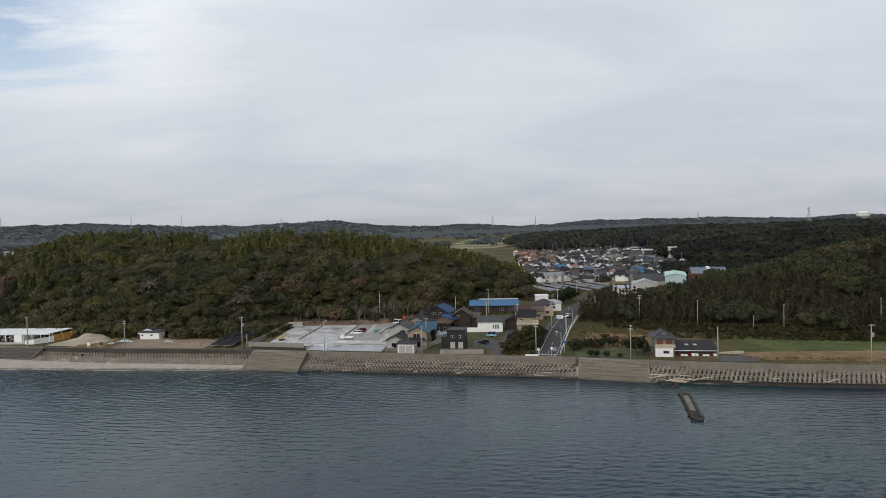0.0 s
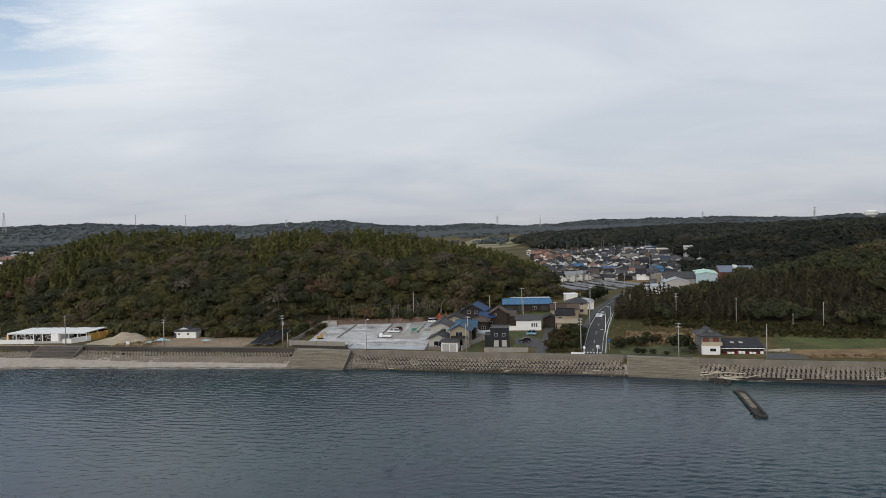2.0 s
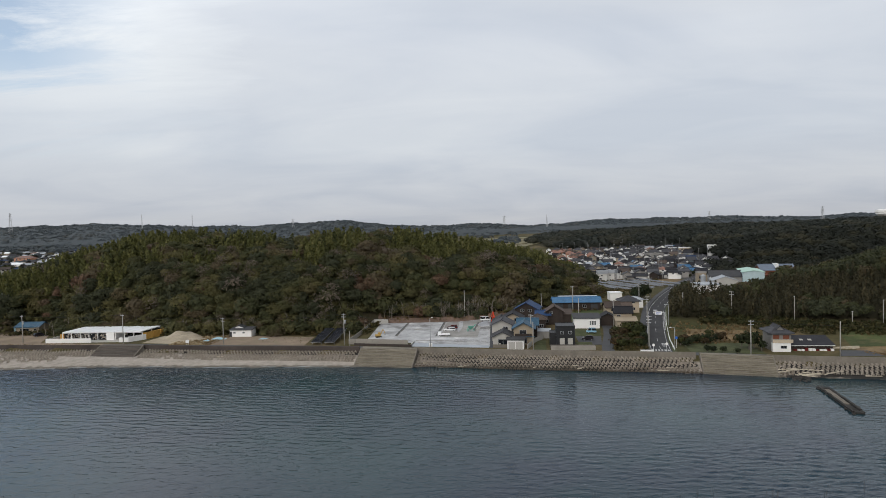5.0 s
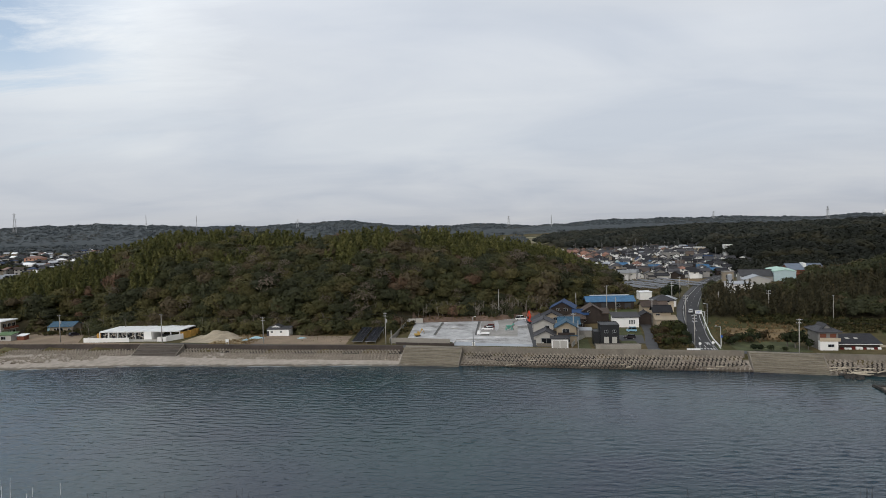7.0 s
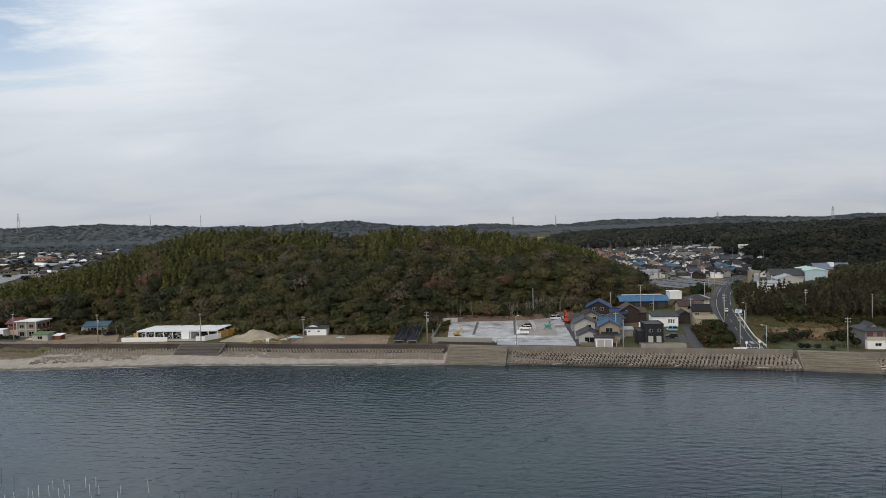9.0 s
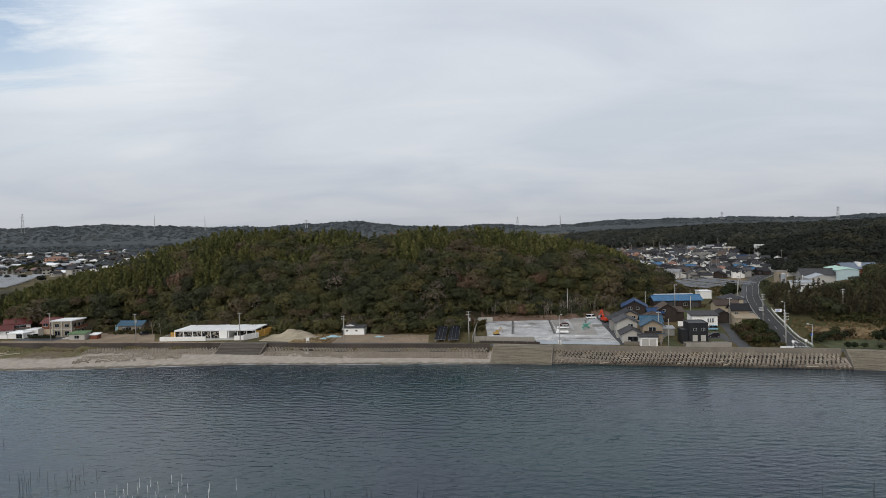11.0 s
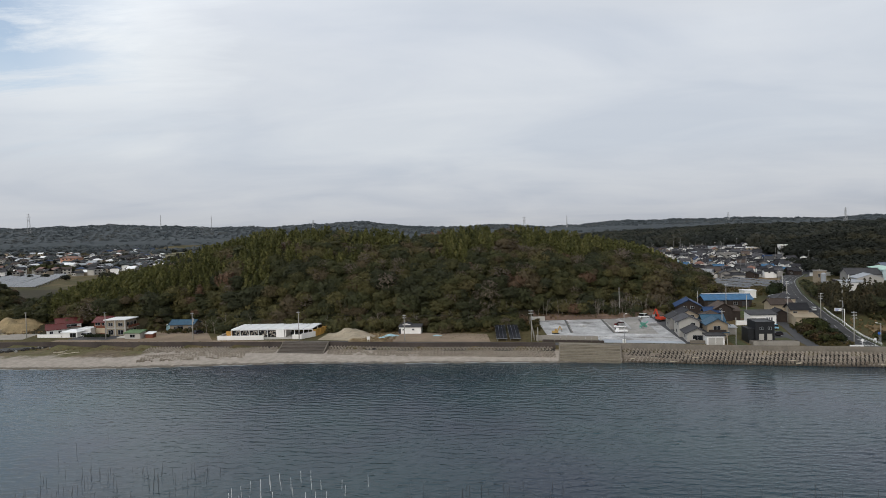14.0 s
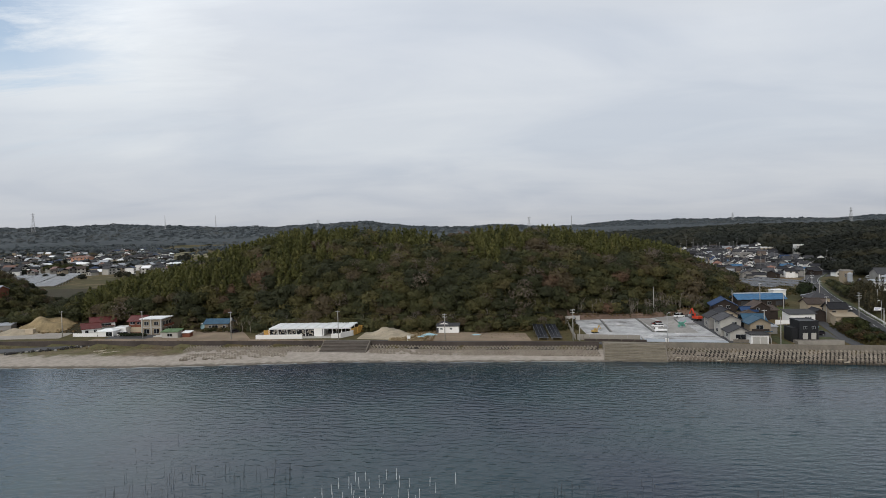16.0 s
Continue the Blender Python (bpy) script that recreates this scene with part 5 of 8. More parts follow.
def car(x, y, rot, paint, label, kind="car", length=3.5, dz=0.0):
    t = thing("car" if kind != "truck" else "truck", label, "car" if kind != "truck" else "truck", at_ground(x, y, rot, dz), "parked vehicles")
    L, W = length / 2, 0.76
    if kind == "truck":
        part("cab", Build().prism([(L - 1.2, 0.45), (L, 0.45), (L, 1.1), (L - 0.25, 1.8), (L - 1.2, 1.8)], -W, W), paint, t)
        part("windscreen", Build().prism([(L - 0.02, 1.16), (L + 0.02, 1.16), (L - 0.21, 1.72), (L - 0.25, 1.72)], -W + 0.1, W - 0.1), MAT["glass"], t)
        bed_ = part("load_bed", Build().box(-L, L - 1.25, -W, W, 0.6, 0.72), paint, t)
        for y0, y1, x0, x1 in ((-W, -W + 0.05, -L, L - 1.25), (W - 0.05, W, -L, L - 1.25), (-W + 0.05, W - 0.05, -L, -L + 0.05)):
            part("side_board", Build().box(x0, x1, y0, y1, 0.72, 1.05), paint, bed_)
    else:
        van = kind == "van"
        prof = [(-L, 0.4), (L, 0.4), (L, 0.85), (L - 0.75, 1.0), (-L + 0.05, 1.0), (-L, 0.9)]
        part("body", Build().prism(prof, -W, W), paint, t)
        top = [(-L + 0.1, 1.0), (L - (0.35 if van else 0.85), 1.0), (L - (0.85 if van else 1.5), 1.75 if van else 1.48), (-L + 0.3, 1.75 if van else 1.48)]
        part("cabin", Build().prism(top, -W + 0.09, W - 0.09), MAT["glass"], t, "dark tinted windows")
        rx0, rx1, rz = -L + 0.28, L - (0.87 if van else 1.52), (1.75 if van else 1.48)
        part("roof", Build().box(rx0, rx1, -W + 0.08, W - 0.08, rz, rz + 0.06), paint, t)
        for sy in (-1, 1):
            part("headlight", Build().box(L - 0.06, L + 0.02, sy * 0.55 - 0.14, sy * 0.55 + 0.14, 0.66, 0.8), MAT["lamp"], t)
            part("pillar", Build().box(-0.1, 0.02, sy * (W - 0.09) - 0.03, sy * (W - 0.09) + 0.03, 1.0, rz), paint, t)
    for sx in (-L + 0.62, L - 0.62):
        for sy in (-W + 0.02, W - 0.02):
            wh = part("wheel", Build().tube((sx, sy - 0.09, 0.29), (sx, sy + 0.09, 0.29), 0.29, 0.29, 12), MAT["rubber"], t)
            part("rim", Build().tube((sx, sy - 0.10, 0.29), (sx, sy + 0.10, 0.29), 0.17, 0.17, 10), MAT["steel"], wh)
    return t


def excavator(x, y, rot, paint, label, s=1.0):
    t = thing("excavator", label, "excavator", at_ground(x, y, rot) @ Matrix.Scale(s, 4), "site machines")
    for sy in (-0.95, 0.95):
        part("track", Build().prism([(-1.6, 0.1), (-1.3, 0), (1.3, 0), (1.6, 0.1), (1.75, 0.4), (1.5, 0.7), (-1.5, 0.7), (-1.75, 0.4)], sy - 0.25, sy + 0.25), MAT["rubber"], t)
    part("turntable", Build().tube((0, 0, 0.6), (0, 0, 0.95), 0.7, 0.7, 12), MAT["rubber"], t)
    part("engine_housing", Build().prism([(-1.9, 0.95), (1.0, 0.95), (1.0, 1.6), (-0.2, 1.9), (-1.8, 1.9), (-1.95, 1.5)], -1.2, 1.2), paint, t)
    cabin = part("cab", Build().prism([(0.0, 1.6), (1.15, 1.6), (1.15, 2.3), (0.95, 2.9), (0.0, 2.9)], 0.2, 1.2), paint, t)
    part("cab_glass", Build().prism([(0.1, 1.9), (1.19, 1.9), (1.19, 2.3), (1.0, 2.8), (0.1, 2.8)], 0.25, 1.23), MAT["glass"], cabin)
    part("boom", Build().prism([(0.7, 1.4), (1.2, 1.4), (2.6, 4.2), (2.7, 4.6), (2.3, 4.6)], -0.55, -0.15), paint, t)
    part("stick", Build().prism([(2.4, 4.6), (2.8, 4.5), (4.0, 2.2), (3.7, 2.1)], -0.5, -0.2), paint, t)
    part("bucket", Build().prism([(3.6, 2.2), (4.1, 2.1), (4.2, 1.4), (3.6, 1.1), (3.3, 1.5)], -0.75, 0.05), MAT["steel"], t)
    return t


def crown_mesh(name, proto, material, scale=(1, 1, 1), off=(0, 0, 0)):
    v, q, tri, nv = proto
    me = bpy.data.meshes.new(name)
    vv = v * np.array(scale) + np.array(off)
    me.from_pydata([tuple(p) for p in vv], [], [tuple(f) for f in q] + [tuple(f) for f in tri])
    me.polygons.foreach_set("use_smooth", [True] * len(me.polygons))
    me.normals_split_custom_set_from_vertices(nv.astype(np.float32))
    me.materials.append(material)
    return me


BUSH = [crown_proto(200 + s, 130, 1.0, 0.8, 0.16) for s in range(4)]
bush_mesh = {}


def bush(x, y, size, kind="shrub", label="rounded evergreen shrub on rough ground", tall=1.0, name="shrub", trunk=0.35):
    """A shrub or small tree: stems and a crown of leaf clumps."""
    t = thing(name, label, name.replace("_", " "), at_ground(x, y, (x * 37 + y * 11) % 360) @ Matrix.Diagonal((size, size, size * tall, 1)), name + "s")
    k = (kind, int(x * 3 + y) % 4, trunk)
    if k not in bush_mesh:
        bush_mesh[k] = crown_mesh("crown", BUSH[k[1]], MAT[kind], off=(0, 0, 0.55 + trunk))
        st = Build().tube((0, 0, -0.2), (0.03, 0, 0.4 + trunk), 0.09, 0.05, 6)
        for a in (0.3, 2.4, 4.4):
            st.tube((0.02, 0, 0.1 + trunk * 0.6), (0.4 * math.cos(a), 0.4 * math.sin(a), 0.6 + trunk), 0.05, 0.02, 5)
        bush_mesh[k + ("stem",)] = st.mesh("stem", MAT["bark"])
    c = new("crown", bush_mesh[k])
    c.parent = t
    s = new("stem", bush_mesh[k + ("stem",)])
    s.parent = t
    return t


def heap(name, label, category, x, y, rx_, ry_, h, material, seed=1, n=14):
    """A heap of loose stuff with an uneven top."""
    b = Build()
    g = []
    for j in range(n + 1):
        for i in range(n + 1):
            u, v = i / n * 2 - 1, j / n * 2 - 1
            r = math.hypot(u, v)
            hh = max(0, 1 - r) ** 0.8 * h
            hh *= 0.75 + 0.5 * noise.noise(Vector((u * 2.1 + seed, v * 2.1, seed)))
            px, py = x + u * rx_, y + v * ry_
            g.append((px, py, gz(px, py) + hh - 0.06 + 0.12 * noise.noise(Vector((u * 9, v * 9, seed))) * (r < 0.9)))
    b.add(g, [(j * (n + 1) + i, j * (n + 1) + i + 1, (j + 1) * (n + 1) + i + 1, (j + 1) * (n + 1) + i) for j in range(n) for i in range(n)])
    ob = part(name, b, material, smooth=True)
    return tagged(ob, label, category, kind="stuff")


def wall_between(name, label, pts, h, thick, material, category="wall", panel=None, kind=""):
    """A low wall or fence that follows plan points, cut into panels if asked."""
    t = thing(name, label, category, pose(0, 0, 0), kind=kind)
    for (xa, ya), (xb, yb) in zip(pts, pts[1:]):
        n = max(1, round(math.hypot(xb - xa, yb - ya) / (panel or 8)))
        for i in range(n):
            f0, f1 = i / n, (i + (0.97 if panel else 1)) / n
            x0, y0, x1, y1 = xa + (xb - xa) * f0, ya + (yb - ya) * f0, xa + (xb - xa) * f1, ya + (yb - ya) * f1
            L = math.hypot(x1 - x0, y1 - y0)
            z0 = min(gz(x0, y0), gz(x1, y1))
            part("panel", Build().box(0, L, -thick / 2, thick / 2, -0.3, h), material, t, at=pose(x0, y0, z0, 0, 0, math.degrees(math.atan2(y1 - y0, x1 - x0))))
    return t


def solar_table(x, y, rot, w, d, low, tilt, label, group, nx=4, ny=6, tilt_axis="y", dz=0.0):
    """A tilted table of solar panels on steel legs."""
    t = thing("solar_array", label, "solar panels", at_ground(x, y, rot, dz), group)
    rise_ = d * math.sin(radians(tilt))
    tab = part("frame", Build().box(-w / 2, w / 2, 0, d, -0.12, -0.02), MAT["steel"], t, at=pose(0, -d / 2, low, tilt))
    pb = Build().box(-w / nx / 2 + 0.03, w / nx / 2 - 0.03, 0.03, d / ny - 0.03, 0, 0.05).mesh("panel", MAT["solar"])
    for i in range(nx):
        for j in range(ny):
            p = new("panel", pb)
            p.parent = tab
            p.matrix_basis = pose(-w / 2 + (i + 0.5) * w / nx, j * d / ny, 0)
    dc = d * math.cos(radians(tilt))
    for sx in (-w / 2 + 0.3, w / 2 - 0.3):
        for f in (0.06, 0.5, 0.94):
            part("leg", Build().tube((sx, -d / 2 + f * dc, -0.6), (sx, -d / 2 + f * dc, low + f * rise_ - 0.1), 0.06, 0.06, 6), MAT["steel"], t)
    return t


# ---- roads, yards and fields ----
ROAD = [(27.8, 177.0), (29.2, 181.5), (34.4, 200.6), (39.7, 217.4), (47, 238), (51.5, 249.5), (59.5, 267.5), (71, 292), (90.5, 330), (106, 358), (119, 378), (140, 404)]
ROAD_W = 3.3


def along(pts, step=3.0):
    p = np.array(pts, float)
    s = np.concatenate([[0], np.cumsum(np.hypot(*np.diff(p, axis=0).T))])
    k = np.arange(0, s[-1], step)
    # a smooth line through the points
    q = np.stack([np.interp(k, s, p[:, 0]), np.interp(k, s, p[:, 1])], 1)
    for _ in range(6):
        q[1:-1] = 0.25 * q[:-2] + 0.5 * q[1:-1] + 0.25 * q[2:]
    d = np.gradient(q, axis=0)
    d /= np.linalg.norm(d, axis=1)[:, None]
    return q, np.stack([d[:, 1], -d[:, 0]], 1)


def ribbon(name, pts, offs, material, label, category, lift, step=3.0, kind="structure"):
    q, side_ = along(pts, step)
    return drape(name, [[tuple(c + s * o) for o in offs] for c, s in zip(q, side_)], material, label, category, lift, kind)


ribbon("road", ROAD, (-ROAD_W, -1.2, 1.2, ROAD_W), MAT["asphalt"], "two-lane grey asphalt road that curves inland", "road", 0.12)
ribbon("pavement", ROAD, (-ROAD_W - 2.0, -ROAD_W - 0.05), MAT["asphalt_pale"], "raised grey pavement beside the road", "pavement", 0.26)
ribbon("verge", ROAD, (ROAD_W + 0.05, ROAD_W + 1.2), MAT["lawn"], "rough grass verge beside the road", "verge", 0.2)
for o in (-2.75, 2.75):
    ribbon("road_line", ROAD, (o - 0.075, o + 0.075), MAT["paint_white"], "white edge line on the asphalt", "road marking", 0.135)
q, sd = along(ROAD, 1.0)
for k in range(8, len(q) - 6, 12):
    seg = [[tuple(q[k + i] + sd[k + i] * o) for o in (-0.07, 0.07)] for i in range(0, 5, 2)]
    drape("lane_dash", seg, MAT["paint_white"], "white centre line dash on the asphalt", "road marking", 0.135)
for o in np.arange(-2.6, 2.6, 0.9):
    seg = [[tuple(q[5 + i] + sd[5 + i] * oo) for oo in (o, o + 0.5)] for i in (0, 1, 2)]
    drape("crossing_stripe", seg, MAT["paint_white"], "white zebra crossing stripe", "road marking", 0.135)
for r_ in range(3):
    c, s = q[12 + r_ * 2], sd[12 + r_ * 2]
    for oo in (1.1, 1.7):
        drape("road_mark", [[tuple(c + s * a + np.array((0.0, b))) for a in (oo, oo + 0.4)] for b in (0.0, 1.2)], MAT["paint_white"], "white painted road marking", "road marking", 0.136)

SHORE_ROAD = [(-250, 232.5), (-200, 224), (-151, 216), (-112, 207.6), (-92, 205), (-72, 201.5), (-45, 195.5), (-24, 189.8), (6, 182.6), (27, 178.6), (45, 175.2), (62, 168.6), (89, 162.2), (120, 157.5), (180, 151)]
ribbon("shore_track", SHORE_ROAD[:3], (-2.0, 0, 2.0), MAT["dirt"], "bare earth track behind the sea wall", "track", 0.07, 4.0)
ribbon("shore_road", SHORE_ROAD[2:], (-2.0, 0, 2.0), MAT["asphalt_pale"], "narrow worn asphalt lane behind the sea wall", "road", 0.07, 4.0)
ribbon("lane", [(14, 184.2), (16, 193), (19.6, 204), (21.6, 212), (22.6, 219), (25, 228)], (-1.8, 0, 1.8), MAT["asphalt_pale"], "narrow grey access lane between houses", "road", 0.09, 2.0)

drape("lot_slab", quad_grid((-63.2, 210), (-21.3, 196.8), (-17.4, 243.6), (-61.8, 244.2), 18, 18), MAT["slab"], "pale cleared concrete yard with stains", "concrete yard", 0.14)
drape("worn_yard", quad_grid((-37.6, 214), (-24.6, 210), (-20.6, 243.2), (-35.0, 243.4), 10, 14), MAT["worn_slab"], "worn brownish concrete with dirt in the yard", "concrete yard", 0.152)
drape("lot_apron", quad_grid((-47.5, 199.2), (-21.8, 193.8), (-21.3, 196.6), (-47.2, 205.6), 12, 6), MAT["slab_blue"], "damp grey concrete apron of the cleared yard", "concrete yard", 0.13)
drape("lot_side", quad_grid((-21.6, 193.7), (-16.0, 192.5), (-11.5, 243.2), (-17.2, 243.6), 6, 18), MAT["asphalt_pale"], "grey side strip of the cleared yard", "concrete yard", 0.1)
for a, b in (((-50.6, 243.6), (-53.8, 217)), ((-36.0, 243.4), (-39.0, 215)), ((-22.6, 238), (-25.5, 221))):
    drape("drain_channel", quad_grid((a[0] - 0.35, a[1]), (a[0] + 0.35, a[1]), (b[0] + 0.35, b[1]), (b[0] - 0.35, b[1]), 2, 10), MAT["drain"], "dark open drain channel in the slab", "drain", 0.165)
    wall_between("drain_kerb", "pale concrete kerb along a drain", [(a[0] + 0.55, a[1]), (b[0] + 0.55, b[1])], 0.3, 0.25, MAT["concrete"], "kerb", kind="structure")
drape("slab_joint", quad_grid((-46, 208.5), (-22, 203.5), (-22, 204.0), (-46, 209.0), 10, 2), MAT["concrete"], "raised joint across the yard slab", "joint", 0.17)
drape("earth_bank", quad_grid((-63, 244.3), (-10, 243.7), (-10, 249), (-63, 249.6), 24, 12), MAT["redsoil"], "bare red-brown earth at the wood edge", "earth", 0.18)
drape("sand_yard", quad_grid((-146, 219), (-124, 213), (-122, 228), (-143, 246), 10, 10), MAT["sandpile"], "bare sandy ground beside the cafe", "ground", 0.08)
drape("tawny_slope", quad_grid((-134, 213.5), (-121.6, 211.5), (-118.6, 232), (-134, 240), 8, 10), MAT["tawny"], "tawny dry grass slope beside the shed", "grass", 0.09)
drape("shed_yard", quad_grid((-121, 212), (-84, 206), (-84, 222), (-118, 231), 12, 8), MAT["dirt"], "bare brown earth yard behind the sea wall", "ground", 0.06)
drape("drive_yard", quad_grid((-230, 229.6), (-186, 223.6), (-197, 247.5), (-217, 248.5), 12, 10), MAT["dirt"], "sloping bare earth driveway before the house", "ground", 0.08)
drape("house_yard", quad_grid((-246, 234.5), (-227, 231.5), (-226, 241), (-246, 245), 8, 6), MAT["asphalt_pale"], "grey yard between the houses", "yard", 0.07)
drape("sand_track", quad_grid((-330, 240), (-266, 238), (-268, 252), (-330, 254), 10, 6), MAT["yard"], "pale sandy track and turning place", "track", 0.08)
drape("beach_track", quad_grid((-330, 211), (-257, 220.5), (-254, 225.2), (-330, 219), 14, 4), MAT["asphalt_pale"], "worn grey track down to the beach", "track", 0.35)
drape("house_lawn", quad_grid((-8.4, 187.6), (-4.4, 186.9), (-2.2, 201.5), (-5.2, 202), 5, 6), MAT["lawn"], "small green lawn between houses", "lawn", 0.08)
drape("east_lawn", quad_grid((37, 178), (57, 174.5), (59, 190), (40, 194), 10, 8), MAT["lawn"], "rough green lawn behind the sea wall", "lawn", 0.06)
drape("rust_grass", quad_grid((43, 195), (66, 193), (70, 206), (48, 211), 10, 6), MAT["drygrass"], "rust-coloured dry grass strip", "grass", 0.07)
drape("green_field", quad_grid((86, 181), (133, 178), (136, 196), (97, 204.5), 14, 10), MAT["field"], "bright green grass field", "field", 0.07)
drape("brown_field", quad_grid((82, 170), (135, 161), (134, 177.6), (86, 180.6), 14, 6), MAT["drygrass"], "brown dry grass strip by the field", "grass", 0.07)
drape("gravel_patch", quad_grid((75, 169), (86, 167.5), (86.5, 175), (79, 176), 6, 5), MAT["asphalt_pale"], "grey bare gravel patch", "ground", 0.09)
drape("middle_lawn", quad_grid((6, 231), (24, 224), (30, 255), (10, 256), 8, 8), MAT["field"], "rough grass between barn and houses", "grass", 0.06)
drape("bungalow_lawn", quad_grid((3, 206), (17, 204), (19, 213.5), (5, 214.5), 8, 6), MAT["lawn"], "lawn before the long bungalow", "lawn", 0.06)
drape("car_court", quad_grid((7.8, 195), (14.5, 194), (17, 204.5), (8.5, 205.5), 5, 5), MAT["asphalt_pale"], "grey parking court beside the black house", "yard", 0.075)
drape("town_grass", quad_grid((64, 372), (108, 362), (112, 388), (78, 398), 8, 6), MAT["drygrass"], "dry grass strip before the town", "grass", 0.1)
drape("town_ground", quad_grid((66, 388), (152, 386), (225, 560), (84, 640), 24, 30), MAT["asphalt_pale"], "dark paved lanes and yards between town houses", "pavement", 0.08)
for k in range(5):
    x0, y0 = 40 + k * 14, 820 + k * 90
    drape("paddy_field", quad_grid((x0 - 60, y0), (x0 + 70, y0 - 10), (x0 + 80, y0 + 62), (x0 - 50, y0 + 70), 8, 5), MAT["ricefield"], "harvested pale paddy field on the plain", "field", 0.4)
for k in range(6):
    x0, y0 = -420 - 90 * k, 880 + 60 * (k % 3)
    drape("plain_field", quad_grid((x0 - 60, y0), (x0 + 55, y0 - 8), (x0 + 65, y0 + 42), (x0 - 50, y0 + 50), 8, 5), MAT["ricefield"], "pale field on the far plain", "field", 0.4)


# ---- houses behind the yard ----
def black_house():
    t = thing("house", "modern black metal-clad two-storey cube house", "house", at_ground(1.9, 194.1, -7, 0.95))
    volume(t, 5.8, 7.0, 5.6, MAT["blackwall"], "flat", MAT["blackwall"], 0.2, 0.05, x=0.8)
    volume(t, 1.9, 5.6, 3.3, MAT["blackwall"], "flat", MAT["blackwall"], 0.15, 0.04, x=-3.05, y=0.4)
    for u in (-0.3, 2.2):
        window(t, u, -3.5, 0.15, 1.5, 2.0, "f", MAT["offwhite"], MAT["offwhite"])
        window(t, u, -3.5, 3.4, 1.05, 0.95, "f")
    window(t, 3.7, -1.2, 3.4, 0.9, 0.9, "r")
    part("downpipe", Build().tube((3.62, -3.56, 0), (3.62, -3.56, 5.5), 0.05, 0.05, 6), MAT["sheet_dark"], t)
    part("terrace", Build().box(-4.0, 9.6, -6.9, -3.52, -1.3, 0.05), MAT["concrete"], t, "grey concrete terrace")
    part("terrace_wall", Build().box(-4.0, 9.6, -7.15, -6.92, -1.3, 0.35), MAT["pale_concrete"], t, "pale concrete terrace wall")
    part("terrace_grass", Build().box(4.2, 9.2, -3.3, 1.0, -1.3, 0.1), MAT["lawn"], t, "strip of rough lawn beside the house")
    return t


black_house()


def garage():
    t = thing("garage", "white garage with a dark flat roof", "garage", at_ground(-13.2, 192.6, -10))
    volume(t, 5.2, 5.0, 2.9, MAT["white"], "flat", MAT["sheet_dark"], 0.12, 0.45)
    part("shutter", Build().box(-2.2, -0.1, -2.56, -2.45, 0.1, 2.3), MAT["offwhite"], t, "pale roller shutter")
    part("shutter", Build().box(0.1, 2.2, -2.56, -2.45, 0.1, 2.3), MAT["offwhite"], t, "pale roller shutter")


garage()
W1 = [("f", -1.5, 0.9, 1.5, 1.1), ("f", 1.3, 0.9, 1.5, 1.1)]
W2 = W1 + [("f", -1.5, 3.6, 1.4, 1.1), ("f", 1.3, 3.6, 1.4, 1.1), ("l", -1.5, 3.6, 1.4, 1.0), ("l", 1.5, 0.9, 1.4, 1.1), ("r", 0, 3.6, 1.4, 1.0)]
house("low grey-walled house with a grey tiled gable roof", -16.6, 199.2, -10, 6.2, 7.0, 3.0, MAT["offwhite"], "gable_y", MAT["tile_grey"], 1.5, 0.8, [("f", 0.2, 0.4, 3.2, 1.8), ("l", 0, 0.9, 2.0, 1.1)])
house("two-storey grey house with a grey tiled roof", -15.9, 207.4, -10, 6.6, 8.0, 5.3, MAT["offwhite"], "gable_y", MAT["tile_grey"], 1.6, 0.8, [("f", 1.2, 3.6, 1.6, 1.1), ("l", -2, 3.5, 1.6, 1.1), ("l", 1.5, 3.5, 1.6, 1.1), ("l", 0, 0.8, 2.2, 1.2)])
t = house("two-storey brown house with glazed blue tiles", -9.7, 199.4, -10, 6.3, 6.4, 5.5, MAT["beige"], "gable_y", MAT["tile_teal"], 1.7, 0.8, [("f", -0.2, 3.2, 2.3, 1.7), ("f", -0.2, 0.5, 2.5, 1.8), ("r", 0, 3.3, 1.4, 1.1)])
part("eave_roof", Build().box(-3.6, 3.6, -4.0, -3.2, 2.75, 2.9), MAT["tile_teal"], t)
part("balcony_rail", Build().box(-2.8, 2.6, -3.7, -3.6, 2.9, 3.7), MAT["brownwall"], t)
house("two-storey house with faded blue tiles", -7.4, 207.0, -10, 6.4, 5.2, 5.0, MAT["brownwall"], "gable_x", MAT["tile_teal"], 1.5, 0.7, W2)
house("cream gabled house with dark roof tiles", -11.0, 220.5, -8, 7.2, 8.0, 4.6, MAT["cream"], "gable_y", MAT["tile_dark"], 1.8, 0.7, W2)
house("grey house with a dark tiled roof", -15.6, 218.5, -8, 5.0, 6.5, 4.0, MAT["greywall"], "gable_y", MAT["tile_grey"], 1.4, 0.7, [("l", 0, 1.0, 1.8, 1.2)])
house("dark timber house with a deep blue tiled roof", -3.0, 238.5, -16, 8.6, 9.0, 4.8, MAT["brownwall"], "gable_y", MAT["tile_blue"], 2.3, 0.8, W2)
house("small dark house with a hipped brown roof", -2.0, 220.0, -10, 5.6, 6.0, 3.6, MAT["brownwall"], "hip", MAT["tile_brown"], 1.7, 0.7, W1)
house("small outhouse with blue roof tiles", 1.0, 226.6, -10, 5.0, 4.2, 3.8, MAT["brownwall"], "gable_x", MAT["tile_blue"], 1.3, 0.6, W1)
